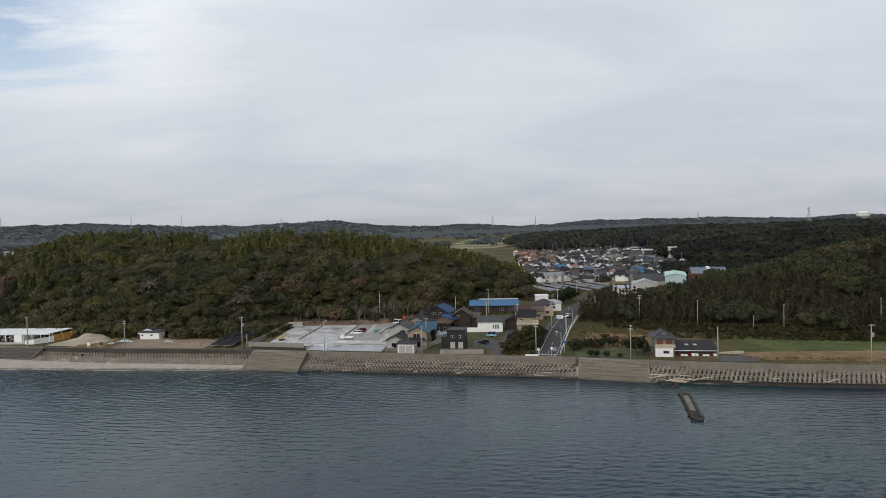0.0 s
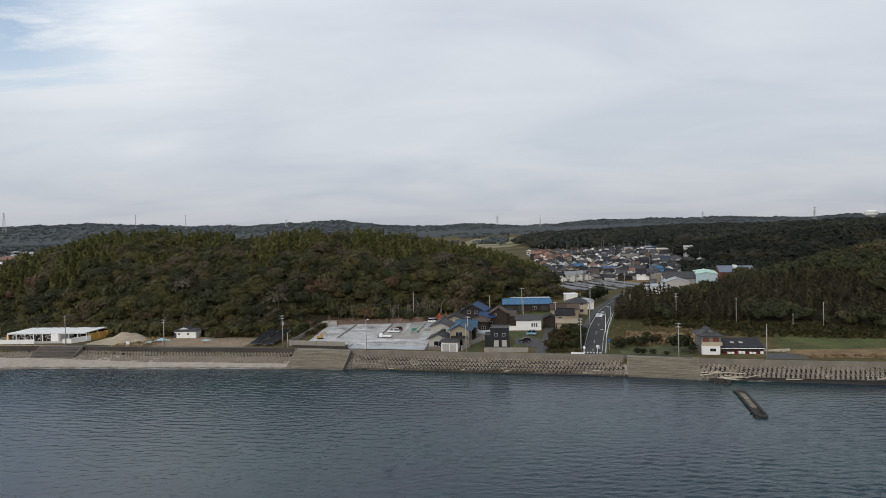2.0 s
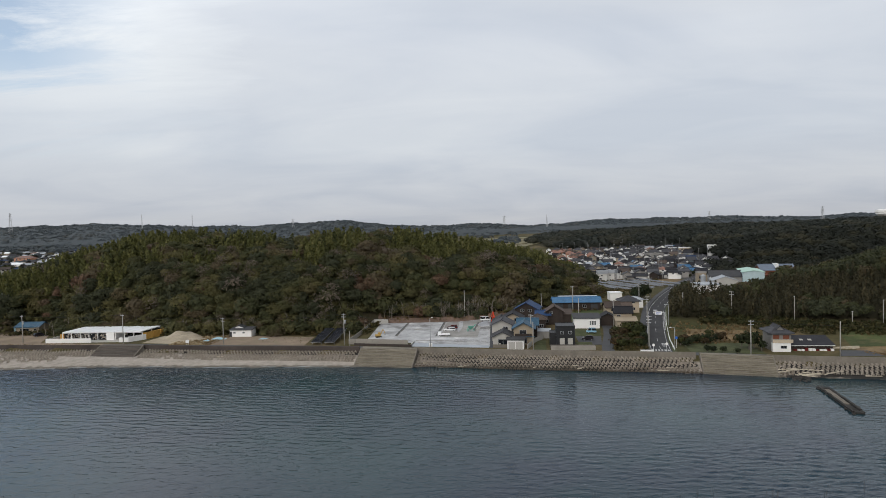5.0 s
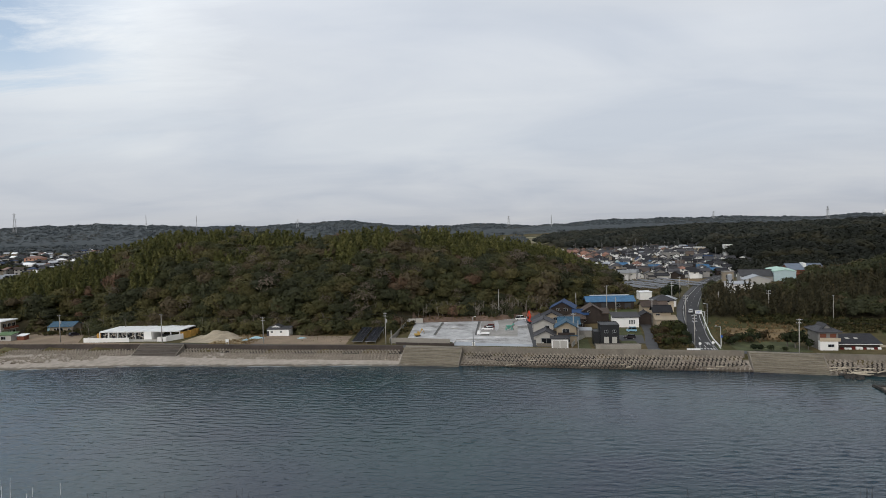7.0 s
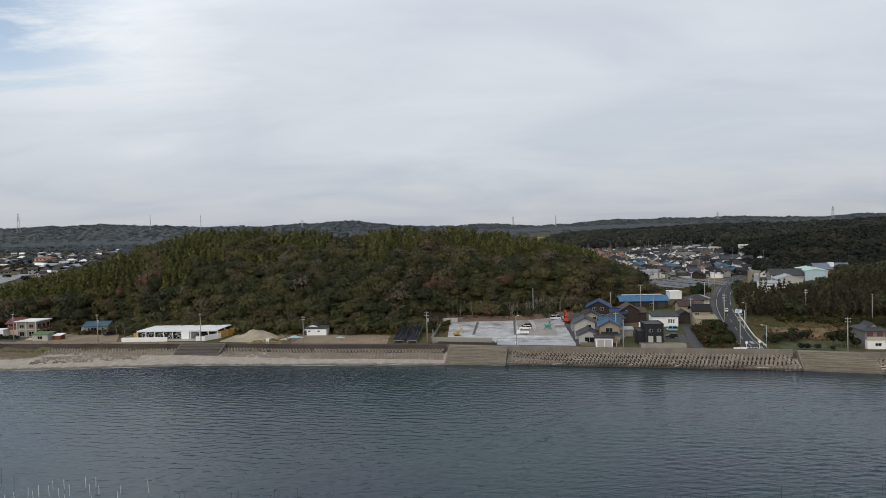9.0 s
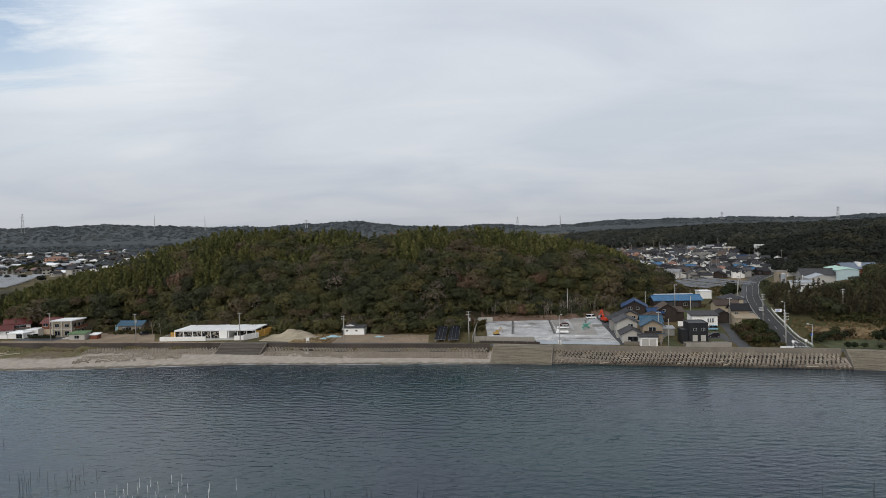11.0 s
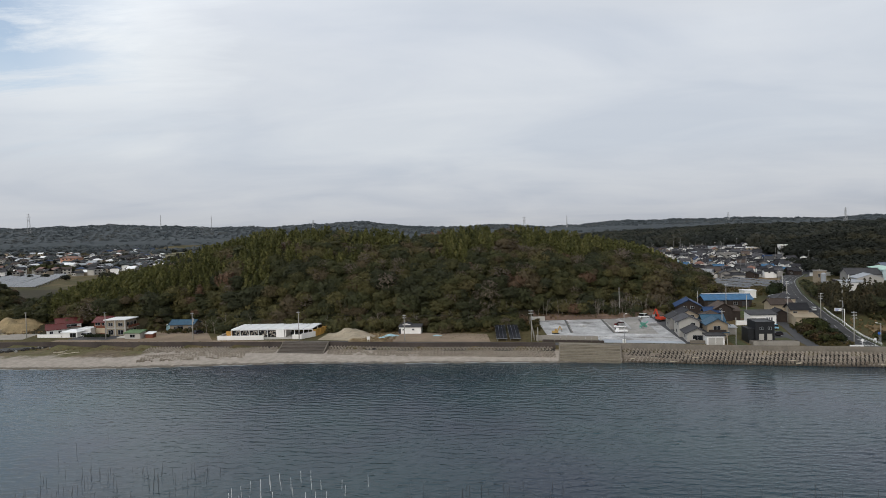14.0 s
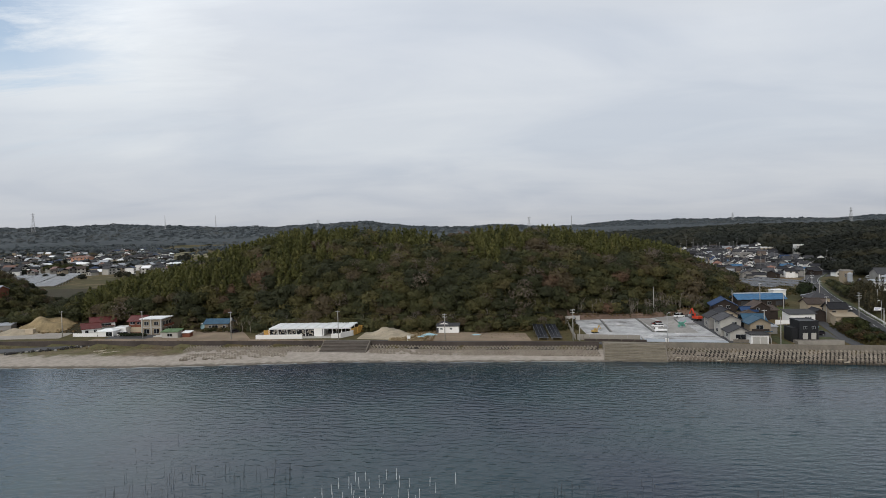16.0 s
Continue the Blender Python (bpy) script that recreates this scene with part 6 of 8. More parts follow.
t = house("tall dark brown house with a grey tiled gable", 5.4, 227.8, -8, 6.2, 7.2, 4.7, MAT["brownwall"], "gable_y", MAT["tile_brown"], 1.9, 0.7, [("f", -1.2, 3.8, 1.0, 0.8)])
volume(t, 3.0, 5.5, 3.4, MAT["brownwall"], "shed", MAT["tile_brown"], 1.2, 0.5, x=4.6)
t = thing("house", "long low white bungalow with a dark flat-pitched roof", "house", at_ground(15.0, 217.8, -6))
volume(t, 8.8, 6.0, 3.4, MAT["white"], "shed", MAT["sheet_dark"], 0.9, 0.5)
for u in (1.2, 2.0, 2.8):
    window(t, u, -3.0, 1.0, 0.55, 1.5, "f")
wall_between("garden_wall", "plain white garden wall beside the bungalow", [(5.6, 216.2), (10.6, 215.4)], 1.7, 0.2, MAT["white"])


def barn():
    t = thing("barn", "long dark barn with a blue sheet roof", "barn", at_ground(19.2, 254.2, -4))
    volume(t, 19.0, 7.5, 3.4, MAT["brownwall"], "gable_x", MAT["sheet_blue"], 1.5, 0.7, wins=[("f", 3.0, 1.0, 1.6, 1.2)])
    for u in (-7, -2.5, 7):
        part("barn_door", Build().box(u - 1.3, u + 1.3, -3.84, -3.76, 0.1, 2.5), MAT["sheet_dark"], t, "dark sliding door")
    volume(t, 16, 4, 3.9, MAT["greywall"], "shed", MAT["sheet_grey"], 0.5, 0.4, x=2, y=7.5)


barn()
house("beige house with a pinkish wall and brown roof", 28.2, 232.0, -5, 5.2, 6.2, 4.6, MAT["beige"], "gable_x", MAT["tile_brown"], 1.5, 0.6, W1)
house("beige house with a grey hipped roof", 38.4, 245.0, -5, 7.2, 6.6, 4.4, MAT["cream"], "hip", MAT["tile_grey"], 1.9, 0.7, W2)
house("brown tiled house beside beige neighbours", 33.8, 237.6, -5, 6.2, 5.0, 3.4, MAT["beige"], "gable_x", MAT["tile_brown"], 1.4, 0.6, W1)
house("white outbuilding with a rounded grey roof", 44.0, 256.0, -5, 6.6, 5.4, 3.4, MAT["white"], "hip", MAT["sheet_grey"], 1.1, 0.4, [("f", 0, 1.0, 1.6, 1.2)])
house("white flat-roofed store by the solar field", 43.5, 283.0, 0, 5.5, 5, 3.4, MAT["white"], "flat", MAT["sheet_white"], 0.1, 0.2)
house("grey house with a dark hipped roof", 25.5, 271.5, -4, 5, 5, 3.0, MAT["greywall"], "hip", MAT["tile_dark"], 1.2, 0.5)
t = thing("house", "beige two-storey house with a dark tiled roof", "house", at_ground(28.2, 215.4, -10))
volume(t, 5.6, 6.0, 5.4, MAT["cream"], "gable_x", MAT["tile_dark"], 1.6, 0.7, x=-0.6, y=1.5, wins=[("f", -1.6, 3.6, 1.4, 1.0)])
volume(t, 6.6, 4.0, 2.9, MAT["cream"], "shed", MAT["beige"], 1.0, 0.5, y=-3.4, wins=[("f", 1.4, 0.7, 2.2, 1.4)])
house("dark tiled annex beside the beige house", 23.4, 221.0, -10, 5.0, 6.0, 3.0, MAT["brownwall"], "gable_y", MAT["tile_dark"], 1.3, 0.6)
house("small grey shed with a pent roof", -2.4, 206.4, -8, 5.0, 3.4, 2.2, MAT["greywall"], "shed", MAT["sheet_grey"], 0.4, 0.3, name="shed", category="shed")
wall_between("garden_wall", "pale block garden wall by the blue-tiled house", [(-9.8, 190.5), (-6.2, 199.5), (-2.6, 204.5)], 1.5, 0.18, MAT["offwhite"], panel=2.4)
wall_between("garden_wall", "grey block wall before the low grey house", [(-20.5, 193.6), (-15.9, 192.7)], 1.1, 0.2, MAT["concrete"], panel=1.6)
for dx_, dy_ in ((0, 0), (1.4, -0.4), (2.7, -0.5)):
    ob = part("water_tank", Build().tube((0, 0, 0), (0, 0, 1.0), 0.5, 0.46, 10), MAT["offwhite"], at=at_ground(-19.4 + dx_, 196.6 + dy_))
    tagged(ob, "squat pale plastic water tank", "tank", "yard tanks")


# ---- cars and machines ----
car(14.7, 208.8, 170, MAT["carblue"], "light blue compact car on the lawn edge", "van", 3.4)
car(11.4, 200.4, 175, MAT["cardark"], "dark compact car with a white roof stripe", "car", 3.7)
car(-3.8, 212.6, 80, MAT["carwhite"], "white kei van between the houses", "van", 3.4)
car(-36.2, 215.2, 172, MAT["carwhite"], "white flatbed truck on the concrete yard", "truck", 4.4)
car(-34.0, 224.6, 168, MAT["carwhite"], "white sedan on the concrete yard", "car", 4.3)
car(-33.0, 228.4, 178, MAT["carred"], "dark maroon hatchback on the concrete yard", "car", 3.9)
car(-19.8, 240.0, 10, MAT["carwhite"], "white van at the yard edge", "van", 3.9)
car(-197.5, 240.5, 60, MAT["cardark"], "black car on the earth driveway", "car", 4.0)
car(-241.5, 239.6, 5, MAT["carwhite"], "white van beside the brown house", "van", 4.2)
car(46.8, 237.5, 66, MAT["carsilver"], "silver car on the road", "car", 4.0, dz=0.12)
excavator(-16.6, 231.2, 112, MAT["red"], "red tracked excavator with raised boom")
excavator(-59.6, 216.2, 20, MAT["yellow"], "small yellow tracked excavator behind a wall", 0.62)


def mixer(x, y):
    t = thing("concrete_plant", "teal site machine with a hopper", "machine", at_ground(x, y, 15), "site machines")
    part("base", Build().box(-1.4, 1.4, -0.7, 0.7, 0, 0.5), MAT["steel"], t)
    part("hopper", Build().add([(-1.0, -0.8, 2.2), (0.6, -0.8, 2.2), (0.6, 0.8, 2.2), (-1.0, 0.8, 2.2), (-0.5, -0.3, 0.9), (0.1, -0.3, 0.9), (0.1, 0.3, 0.9), (-0.5, 0.3, 0.9)],
                               [(0, 1, 2, 3), (7, 6, 5, 4), (0, 4, 5, 1), (1, 5, 6, 2), (2, 6, 7, 3), (3, 7, 4, 0)]), MAT["teal"], t)
    part("chute", Build().tube((0.2, 0, 1.2), (1.9, 0, 2.6), 0.22, 0.22, 8), MAT["teal"], t)
    for sx in (-1.1, 1.1):
        part("leg", Build().box(sx - 0.08, sx + 0.08, -0.6, 0.6, 0.5, 1.3), MAT["teal"], t)


mixer(-26.4, 221.0)
heap("gravel_heap", "grey crushed gravel heap on the yard", "gravel", -20.3, 232.5, 3.4, 3.0, 2.0, MAT["gravel"], 3)
heap("rubble_heap", "low dark rubble heap on the slab", "rubble", -46.0, 229.5, 3.2, 1.6, 0.5, MAT["stone"], 9)
heap("sand_heap", "large pale sand heap beside the cafe", "sand", -135.6, 228.6, 7.6, 6.5, 3.4, MAT["sandpile"], 5)
heap("sand_heap", "lower spread of dug sand", "sand", -131.6, 224.0, 7.0, 5.0, 1.9, MAT["sandpile"], 12)
heap("sand_heap", "sandy bank by the western track", "sand", -292, 252.5, 11, 5, 3.2, MAT["sandpile"], 7)
wall_between("lot_fence", "pale concrete panel fence along the yard", [(-68.8, 206.6), (-64.6, 243.6)], 1.7, 0.15, MAT["pale_concrete"], "fence", 2.4)
wall_between("lot_fence", "short pale panel fence at the yard corner", [(-64.5, 243.9), (-58.6, 243.9)], 1.9, 0.15, MAT["offwhite"], "fence", 2.4)
wall_between("block_wall", "grey concrete block wall before the yard", [(-68.3, 206.2), (-48.2, 201.2)], 1.9, 0.25, MAT["pale_concrete"], "wall", 2.0)
wall_between("block_wall", "low concrete retaining wall by the lane", [(-66.5, 203.6), (-46.8, 198.6)], 0.8, 0.25, MAT["wall_dark"], "wall", 4.0)
wall_between("yard_kerb", "pale low concrete kerb of the apron", [(-47.3, 199.4), (-46.4, 205.4)], 0.6, 0.3, MAT["offwhite"], "kerb")
ob = part("meter_box", Build().box(-0.5, 0.5, -0.35, 0.35, 0, 1.2), MAT["white"], at=at_ground(-40.5, 197.8))
tagged(ob, "white steel meter box by a lamp pole", "box")
for i, tilt_ in enumerate((0, 0)):
    solar_table(-79.4 + i * 4.6, 216.4 - i * 0.7, -3.5, 3.7, 20.0, 1.0, 4.6, "long dark solar panel table on steel legs", "yard solar tables", 3, 12)


# ---- cafe pavilion ----
def pavilion():
    t = thing("cafe_pavilion", "white flat-roofed beach cafe with open bays", "building", at_ground(-164.2, 233.0, -4.5))
    w, d, h = 31.5, 13.0, 3.1
    part("floor_slab", Build().slab([(-w / 2 - 3.2, -10.0), (12.7, -9.9), (16.2, -4.4), (18.2, d / 2), (-w / 2 - 3.2, d / 2)], -0.5, 0.18), MAT["offwhite"], t, "pale tiled terrace floor")
    # roof in white boards with dark slots between
    n = 9
    xs = np.linspace(-w / 2, w / 2, n + 1)
    for i in range(n):
        part("roof_panel", Build().box(xs[i] + 0.16, xs[i + 1] - 0.16, -d / 2, d / 2, h, h + 0.28), MAT["sheet_white"], t)
    part("roof_beam", Build().box(-w / 2, w / 2, -d / 2 + 0.3, -d / 2 + 0.6, h - 0.28, h - 0.01), MAT["white"], t)
    part("roof_beam", Build().box(-w / 2, w / 2, d / 2 - 0.6, d / 2 - 0.3, h - 0.28, h - 0.01), MAT["white"], t)
    part("back_wall", Build().box(-w / 2, w / 2, d / 2 - 0.25, d / 2, 0.18, h - 0.29), MAT["brownwall"], t, "dark timber back wall")
    for x in xs[::1]:
        part("column", Build().box(x - 0.1, x + 0.1, -d / 2 + 0.3, -d / 2 + 0.5, 0.18, h - 0.3), MAT["white"], t)
        part("column", Build().box(x - 0.1, x + 0.1, 0.0, 0.2, 0.18, h), MAT["white"], t)
    part("core_wall", Build().box(xs[5] + 0.1, xs[6] - 0.4, -d / 2 + 0.05, 2.0, 0.18, h - 0.005), MAT["white"], t, "white solid core")
    for i in range(5):
        sh = part("glazed_front", Build().box(xs[i] + 0.15, xs[i + 1] - 0.15, -d / 2 + 1.0, -d / 2 + 1.1, 0.2, h - 0.3), MAT["glass"], t, "dark glazed shop front")
        rnd = random.Random(i)
        for k in range(16):
            u = xs[i] + 0.4 + rnd.random() * (xs[i + 1] - xs[i] - 0.9)
            z = 0.4 + (k % 4) * 0.55
            part("display_board", Build().box(u, u + 0.25 + rnd.random() * 0.2, -d / 2 + 0.92, -d / 2 + 0.98, z, z + 0.42), MAT["oldwood"] if k % 3 else MAT["offwhite"], sh)
    for i in range(6, 9):
        part("counter", Build().box(xs[i] + 0.3, xs[i + 1] - 0.3, -1.0, -0.3, 0.18, 1.1), MAT["sheet_dark"], t)
    # low white walls before the terrace, timber screens at the sides
    part("front_wall", Build().box(-w / 2 - 3.4, -1.6, -10.5, -10.2, -0.5, 1.6), MAT["white"], t, "low white rendered wall")
    part("front_wall", Build().box(9.2, 12.7, -10.2, -9.92, -0.5, 1.7), MAT["white"], t, "low white rendered wall")
    lean = math.degrees(math.atan2(5.5, 3.5))
    part("side_wall", Build().box(0, 6.5, -0.14, 0.14, -0.5, 2.0), MAT["white"], t, "low white rendered wall", at=pose(12.75, -10.05, 0, 0, 0, lean))
    part("side_wall", Build().box(-w / 2 - 3.7, -w / 2 - 3.42, -10.5, 1.0, -0.5, 1.4), MAT["offwhite"], t, "low white rendered wall")
    for (xa, ya), (xb, yb) in (((16.3, -4.3), (16.9, -1.0)), ((17.2, -0.6), (17.7, 2.6)), ((18.0, 3.0), (18.4, 6.4))):
        n_ = 6
        L_, a_ = math.hypot(xb - xa, yb - ya), math.degrees(math.atan2(yb - ya, xb - xa))
        for k in range(n_):
            part("screen_board", Build().box(k * L_ / n_, (k + 0.94) * L_ / n_, -0.09, 0.09, -0.4, 2.6), MAT["wood"], t, at=pose(xa, ya, 0, 0, 0, a_))
        part("screen_return", Build().box(xa - 1.3, xa + 0.1, ya - 0.16, ya - 0.02, -0.4, 2.6), MAT["wood"], t)
    for i in range(5):
        x0 = -w / 2 - 3.2 + i * 0.62
        part("screen_board", Build().box(x0, x0 + 0.58, -3.2, -3.0, -0.4, 2.1), MAT["wood"], t)
    for i in range(6):
        x0 = w / 2 - 0.6 + i * 0.36
        part("screen_board", Build().box(x0, x0 + 0.33, 7.6, 7.75, -0.4, 2.4), MAT["wood"], t)


pavilion()
ob = part("notice_board", Build().box(-0.55, 0.55, -0.05, 0.05, 0.8, 1.9).box(-0.45, -0.37, -0.04, 0.04, 0, 0.8).box(0.37, 0.45, -0.04, 0.04, 0, 0.8), MAT["white"], at=at_ground(-126.6, 212.4))
tagged(ob, "small white notice board on two legs", "sign")


# ---- shed and western houses ----
t = thing("shed", "white beach shed with a raised clerestory roof", "shed", at_ground(-112.4, 229.0, -6))
volume(t, 8.4, 4.2, 2.5, MAT["white"], "shed", MAT["sheet_dark"], 0.5, 0.3, wins=[("f", -2.4, 1.3, 0.9, 0.6), ("f", 1.2, 1.3, 0.9, 0.6)])
volume(t, 3.4, 3.0, 3.2, MAT["white"], "gable_y", MAT["sheet_dark"], 0.6, 0.2, x=-1.6, y=1.6)
door(t, -3.9, -2.1, 0.9, 2.0, MAT["sheet_dark"])
heap("tarpaulin", "pale blue tarpaulin over stacked gear", "tarpaulin", -119.5, 223.0, 3.4, 1.6, 1.1, MAT["tarp"], 2)
heap("tarpaulin", "small blue tarpaulin on the earth", "tarpaulin", -122.5, 219.5, 1.7, 1.1, 0.8, MAT["tarp"], 6)
heap("tarpaulin", "pale blue sheet lying in the yard", "tarpaulin", -102.4, 221.0, 2.2, 1.2, 0.6, MAT["tarp"], 8)

t = house("single-storey house with a blue sheet roof", -207.6, 251.6, -4, 10.0, 6.0, 2.8, MAT["beige"], "gable_x", MAT["tile_teal"], 1.3, 0.6, [("f", -2.6, 0.9, 1.2, 1.1), ("f", -0.6, 0.5, 2.6, 1.6), ("f", 3.4, 0.9, 1.2, 1.1)])
volume(t, 2.4, 2.4, 2.2, MAT["tarp"], "flat", MAT["sheet_white"], 0.05, 0.1, x=-6.6, y=0.5)
part("porch", Build().box(-4.0, 4.4, -5.2, -3.02, -0.9, 0.15), MAT["concrete"], t)


def cream_house():
    t = thing("house", "cream two-storey flat-roofed house with pilasters", "house", at_ground(-230.4, 244.6, -5))
    w, d, h = 8.4, 7.4, 6.3
    volume(t, w, d, h, MAT["beige"], "flat", MAT["sheet_white"], 0.08, 0.6)
    for x in (-w / 2 + 0.2, -0.1, w / 2 - 0.2):
        part("pilaster", Build().box(x - 0.25, x + 0.25, -d / 2 - 0.3, -d / 2 - 0.01, -0.5, h - 0.05), MAT["offwhite"], t, "pale rendered pilaster")
    part("string_course", Build().box(-w / 2, w / 2, -d / 2 - 0.22, -d / 2 - 0.012, 2.9, 3.35), MAT["offwhite"], t, "pale rendered band")
    for x in (-2.1, 2.0):
        window(t, x, -d / 2, 3.8, 1.9, 1.5, "f")
        window(t, x, -d / 2, 0.5, 2.2, 1.9, "f")
    for k, y in enumerate((-2.2, 0.2, 2.5)):
        window(t, w / 2, y, 3.6, 1.6, 1.7, "r")
        window(t, w / 2, y, 0.5, 1.6, 1.8, "r")
    part("balcony", Build().box(w / 2 + 0.01, w / 2 + 1.2, -d / 2, d / 2, 3.0, 3.15), MAT["offwhite"], t)
    part("balcony_rail", Build().box(w / 2 + 1.12, w / 2 + 1.2, -d / 2, d / 2, 3.15, 4.1), MAT["redbrown"], t, "brown balcony rail")


cream_house()
t = house("red-brown timber house with a dark red roof", -239.6, 250.0, -5, 6.2, 6.0, 5.0, MAT["redbrown"], "gable_x", MAT["tile_red"], 1.6, 0.7, [("f", -1.5, 3.5, 2.2, 1.2), ("f", 1.4, 3.5, 2.2, 1.2)])
part("lower_front", Build().box(-2.9, 2.9, -3.16, -3.02, 0.3, 2.4), MAT["cream"], t, "yellowish lower wall panels")
t = thing("house", "white house with dark red tiled gable roofs", "house", at_ground(-257.5, 248.0, 32))
volume(t, 8.8, 5.4, 4.3, MAT["white"], "gable_x", MAT["tile_red"], 1.7, 0.6, x=3.3, y=4.3, wins=[("f", 0.6, 2.7, 4.6, 0.9), ("r", 0, 2.4, 1.5, 1.0), ("l", 0, 2.6, 1.2, 1.0)])
volume(t, 6.4, 5.4, 2.9, MAT["white"], "gable_x", MAT["tile_red"], 1.6, 0.5, x=-1.3, y=-1.5, wins=[("f", -1.6, 1.1, 1.2, 1.1), ("f", 1.4, 1.1, 1.2, 1.1), ("l", -1.3, 1.1, 1.1, 1.0), ("l", 1.3, 1.1, 1.1, 1.0)])
part("eave", Build().box(-1.0, 7.4, 0.55, 1.58, 2.45, 2.65), MAT["redbrown"], t)
t = thing("carport", "white-roofed carport annex beside the red-roofed house", "carport", at_ground(-248.2, 241.8, -6))
volume(t, 6.6, 4.6, 2.1, MAT["white"], "hip", MAT["sheet_white"], 0.8, 0.3, wins=[("f", 1.5, 0.05, 2.6, 1.8)])
wall_between("garden_wall", "low white wall before the red-roofed house", [(-262.5, 241.6), (-252.0, 240.0)], 1.3, 0.2, MAT["white"])
t = house("low shed with a mossy green sheet roof", -219.4, 233.6, -6, 6.4, 3.6, 2.3, MAT["offwhite"], "shed", MAT["green_sheet"], 0.6, 0.4, [("f", 0, 0.6, 2.0, 1.2)], "shed", "shed")
house("small wooden hut with a pale roof", -213.8, 234.4, -6, 3.0, 2.4, 1.6, MAT["redbrown"], "shed", MAT["sheet_white"], 0.4, 0.3, (), "shed", "shed")
house("white garage beside the brown house", -245.0, 246.6, -6, 5.0, 4.0, 2.6, MAT["white"], "flat", MAT["sheet_white"], 0.1, 0.2, (), "garage", "garage")
house("red-walled barn at the wood edge", -322, 279.5, -5, 11, 7, 4.0, MAT["redbrown"], "gable_x", MAT["sheet_grey"], 1.4, 0.4, [("f", 2, 1.2, 3, 1.0)], "barn", "barn")
house("long grey open shed behind the sandy track", -309, 259.0, 8, 20, 5, 2.6, MAT["greywall"], "shed", MAT["sheet_grey"], 0.6, 0.4, (), "shed", "shed")
ob = part("storage_box", Build().box(-1.5, 1.5, -1.1, 1.1, 0, 2.1).box(-1.6, 1.6, -1.2, 1.2, 2.1, 2.25), MAT["cream"], at=at_ground(-285.5, 250.6, 5))
tagged(ob, "cream storage box beside the sandy track", "container")
heap("grass_mound", "tall mound overgrown with tawny dry grass", "mound", -285, 259.5, 12.5, 8.5, 6.0, MAT["tawny"], 17, 18)
heap("rubbish_heap", "heap of pale rubbish bags and boards", "rubbish", -225.3, 236.4, 3.2, 1.8, 1.1, MAT["offwhite"], 4)
for k in range(9):
    bush(-249.0 + k * 1.25 + 8, 237.2 - k * 0.2, 1.0, "hedge", "clipped dark hedge bush", name="hedge_bush")
rnd = random.Random(31)
for k in range(5):
    a, L = rnd.uniform(0, 180), rnd.uniform(2.5, 5.5)
    x, y = -236 + rnd.uniform(-5, 5), 215.5 + rnd.uniform(-2, 2)
    ob = part("driftwood_log", Build().tube((-L / 2, 0, 0.14), (L / 2, 0, 0.2), 0.16, 0.1, 7), MAT["driftwood"], at=at_ground(x, y, a))
    tagged(ob, "bleached driftwood log on beach grass", "driftwood", "beach driftwood")


# ---- eastern house and fields ----
def east_house():
    t = thing("house", "grey and white two-storey house with tiled gable", "house", at_ground(63.6, 181.2, -9) @ Matrix.Diagonal((0.84, 1, 0.96, 1)))
    volume(t, 6.4, 7.4, 5.5, MAT["greywall"], "hip", MAT["tile_grey"], 1.7, 0.9)
    gable = part("gable", Build().prism([(-1.5, 6.2), (1.5, 6.2), (0, 7.5)], -2.6, 2.6), MAT["greywall"], t)
    part("gable_roof", roof_build("gable_y", 3.0, 5.2, 6.25, 1.3, 0.35, 0.16)[0], MAT["tile_grey"], gable)
    part("lower_front", Build().box(-3.3, 2.5, -5.0, -3.72, -0.8, 2.75), MAT["white"], t, "white lower storey front")
    bal = part("balcony", Build().box(-3.4, 3.2, -5.1, -3.72, 2.76, 2.9), MAT["offwhite"], t)
    part("balcony_wall", Build().box(-3.4, 3.2, -5.2, -5.08, 2.76, 3.8), MAT["cream"], bal, "cream balcony front")
    for u in (-1.7, 1.5):
        window(t, u, -3.7, 3.7, 2.0, 1.2, "f", MAT["redbrown"], MAT["redbrown"])
    window(t, 0.2, -5.0, 1.0, 2.0, 0.9, "f")
    window(t, 3.2, 0.5, 3.6, 1.4, 1.0, "r")
    window(t, 3.2, 1.0, 1.0, 1.4, 1.0, "r")


east_house()
t = thing("workshop", "long low workshop with a dark sheet roof", "building", at_ground(72.4, 180.6, -8) @ Matrix.Diagonal((1, 1, 0.88, 1)))
volume(t, 11.6, 5.6, 1.7, MAT["brownwall"], "shed", MAT["tile_dark"], 2.0, 0.5)
for u in (-1.8, 0.6):
    part("skylight", Build().box(u - 0.5, u + 0.5, -0.5, 0.5, 0.0, 0.1), MAT["offwhite"], t, "pale roof light", at=pose(0, 0, 2.90, 17.2))
part("gutter", Build().box(-6.2, 6.2, -3.5, -3.34, 1.5, 1.66), MAT["white"], t)
rnd = random.Random(8)
for k in range(11):
    u = -5.4 + k * 1.0
    ob = part("storage_crate", Build().box(-0.4, 0.4, -0.35, 0.35, 0, rnd.uniform(0.4, 0.9)), MAT["white"] if k % 3 else MAT["carred"], at=at_ground(72.4 + u, 176.7 - u * 0.13, rnd.uniform(-20, 20)))
    tagged(ob, "painted crate before the workshop", "crate", "workshop crates")
for k in range(4):
    ob = part("timber_stack", Build().box(-1.2, 1.2, -0.3, 0.3, 0, 0.4 + 0.1 * k), MAT["driftwood"], at=at_ground(80.5 + k * 1.6, 179.3 - k * 0.3, 6 * k))
    tagged(ob, "low stack of old boards in the grass", "timber", "timber stacks")
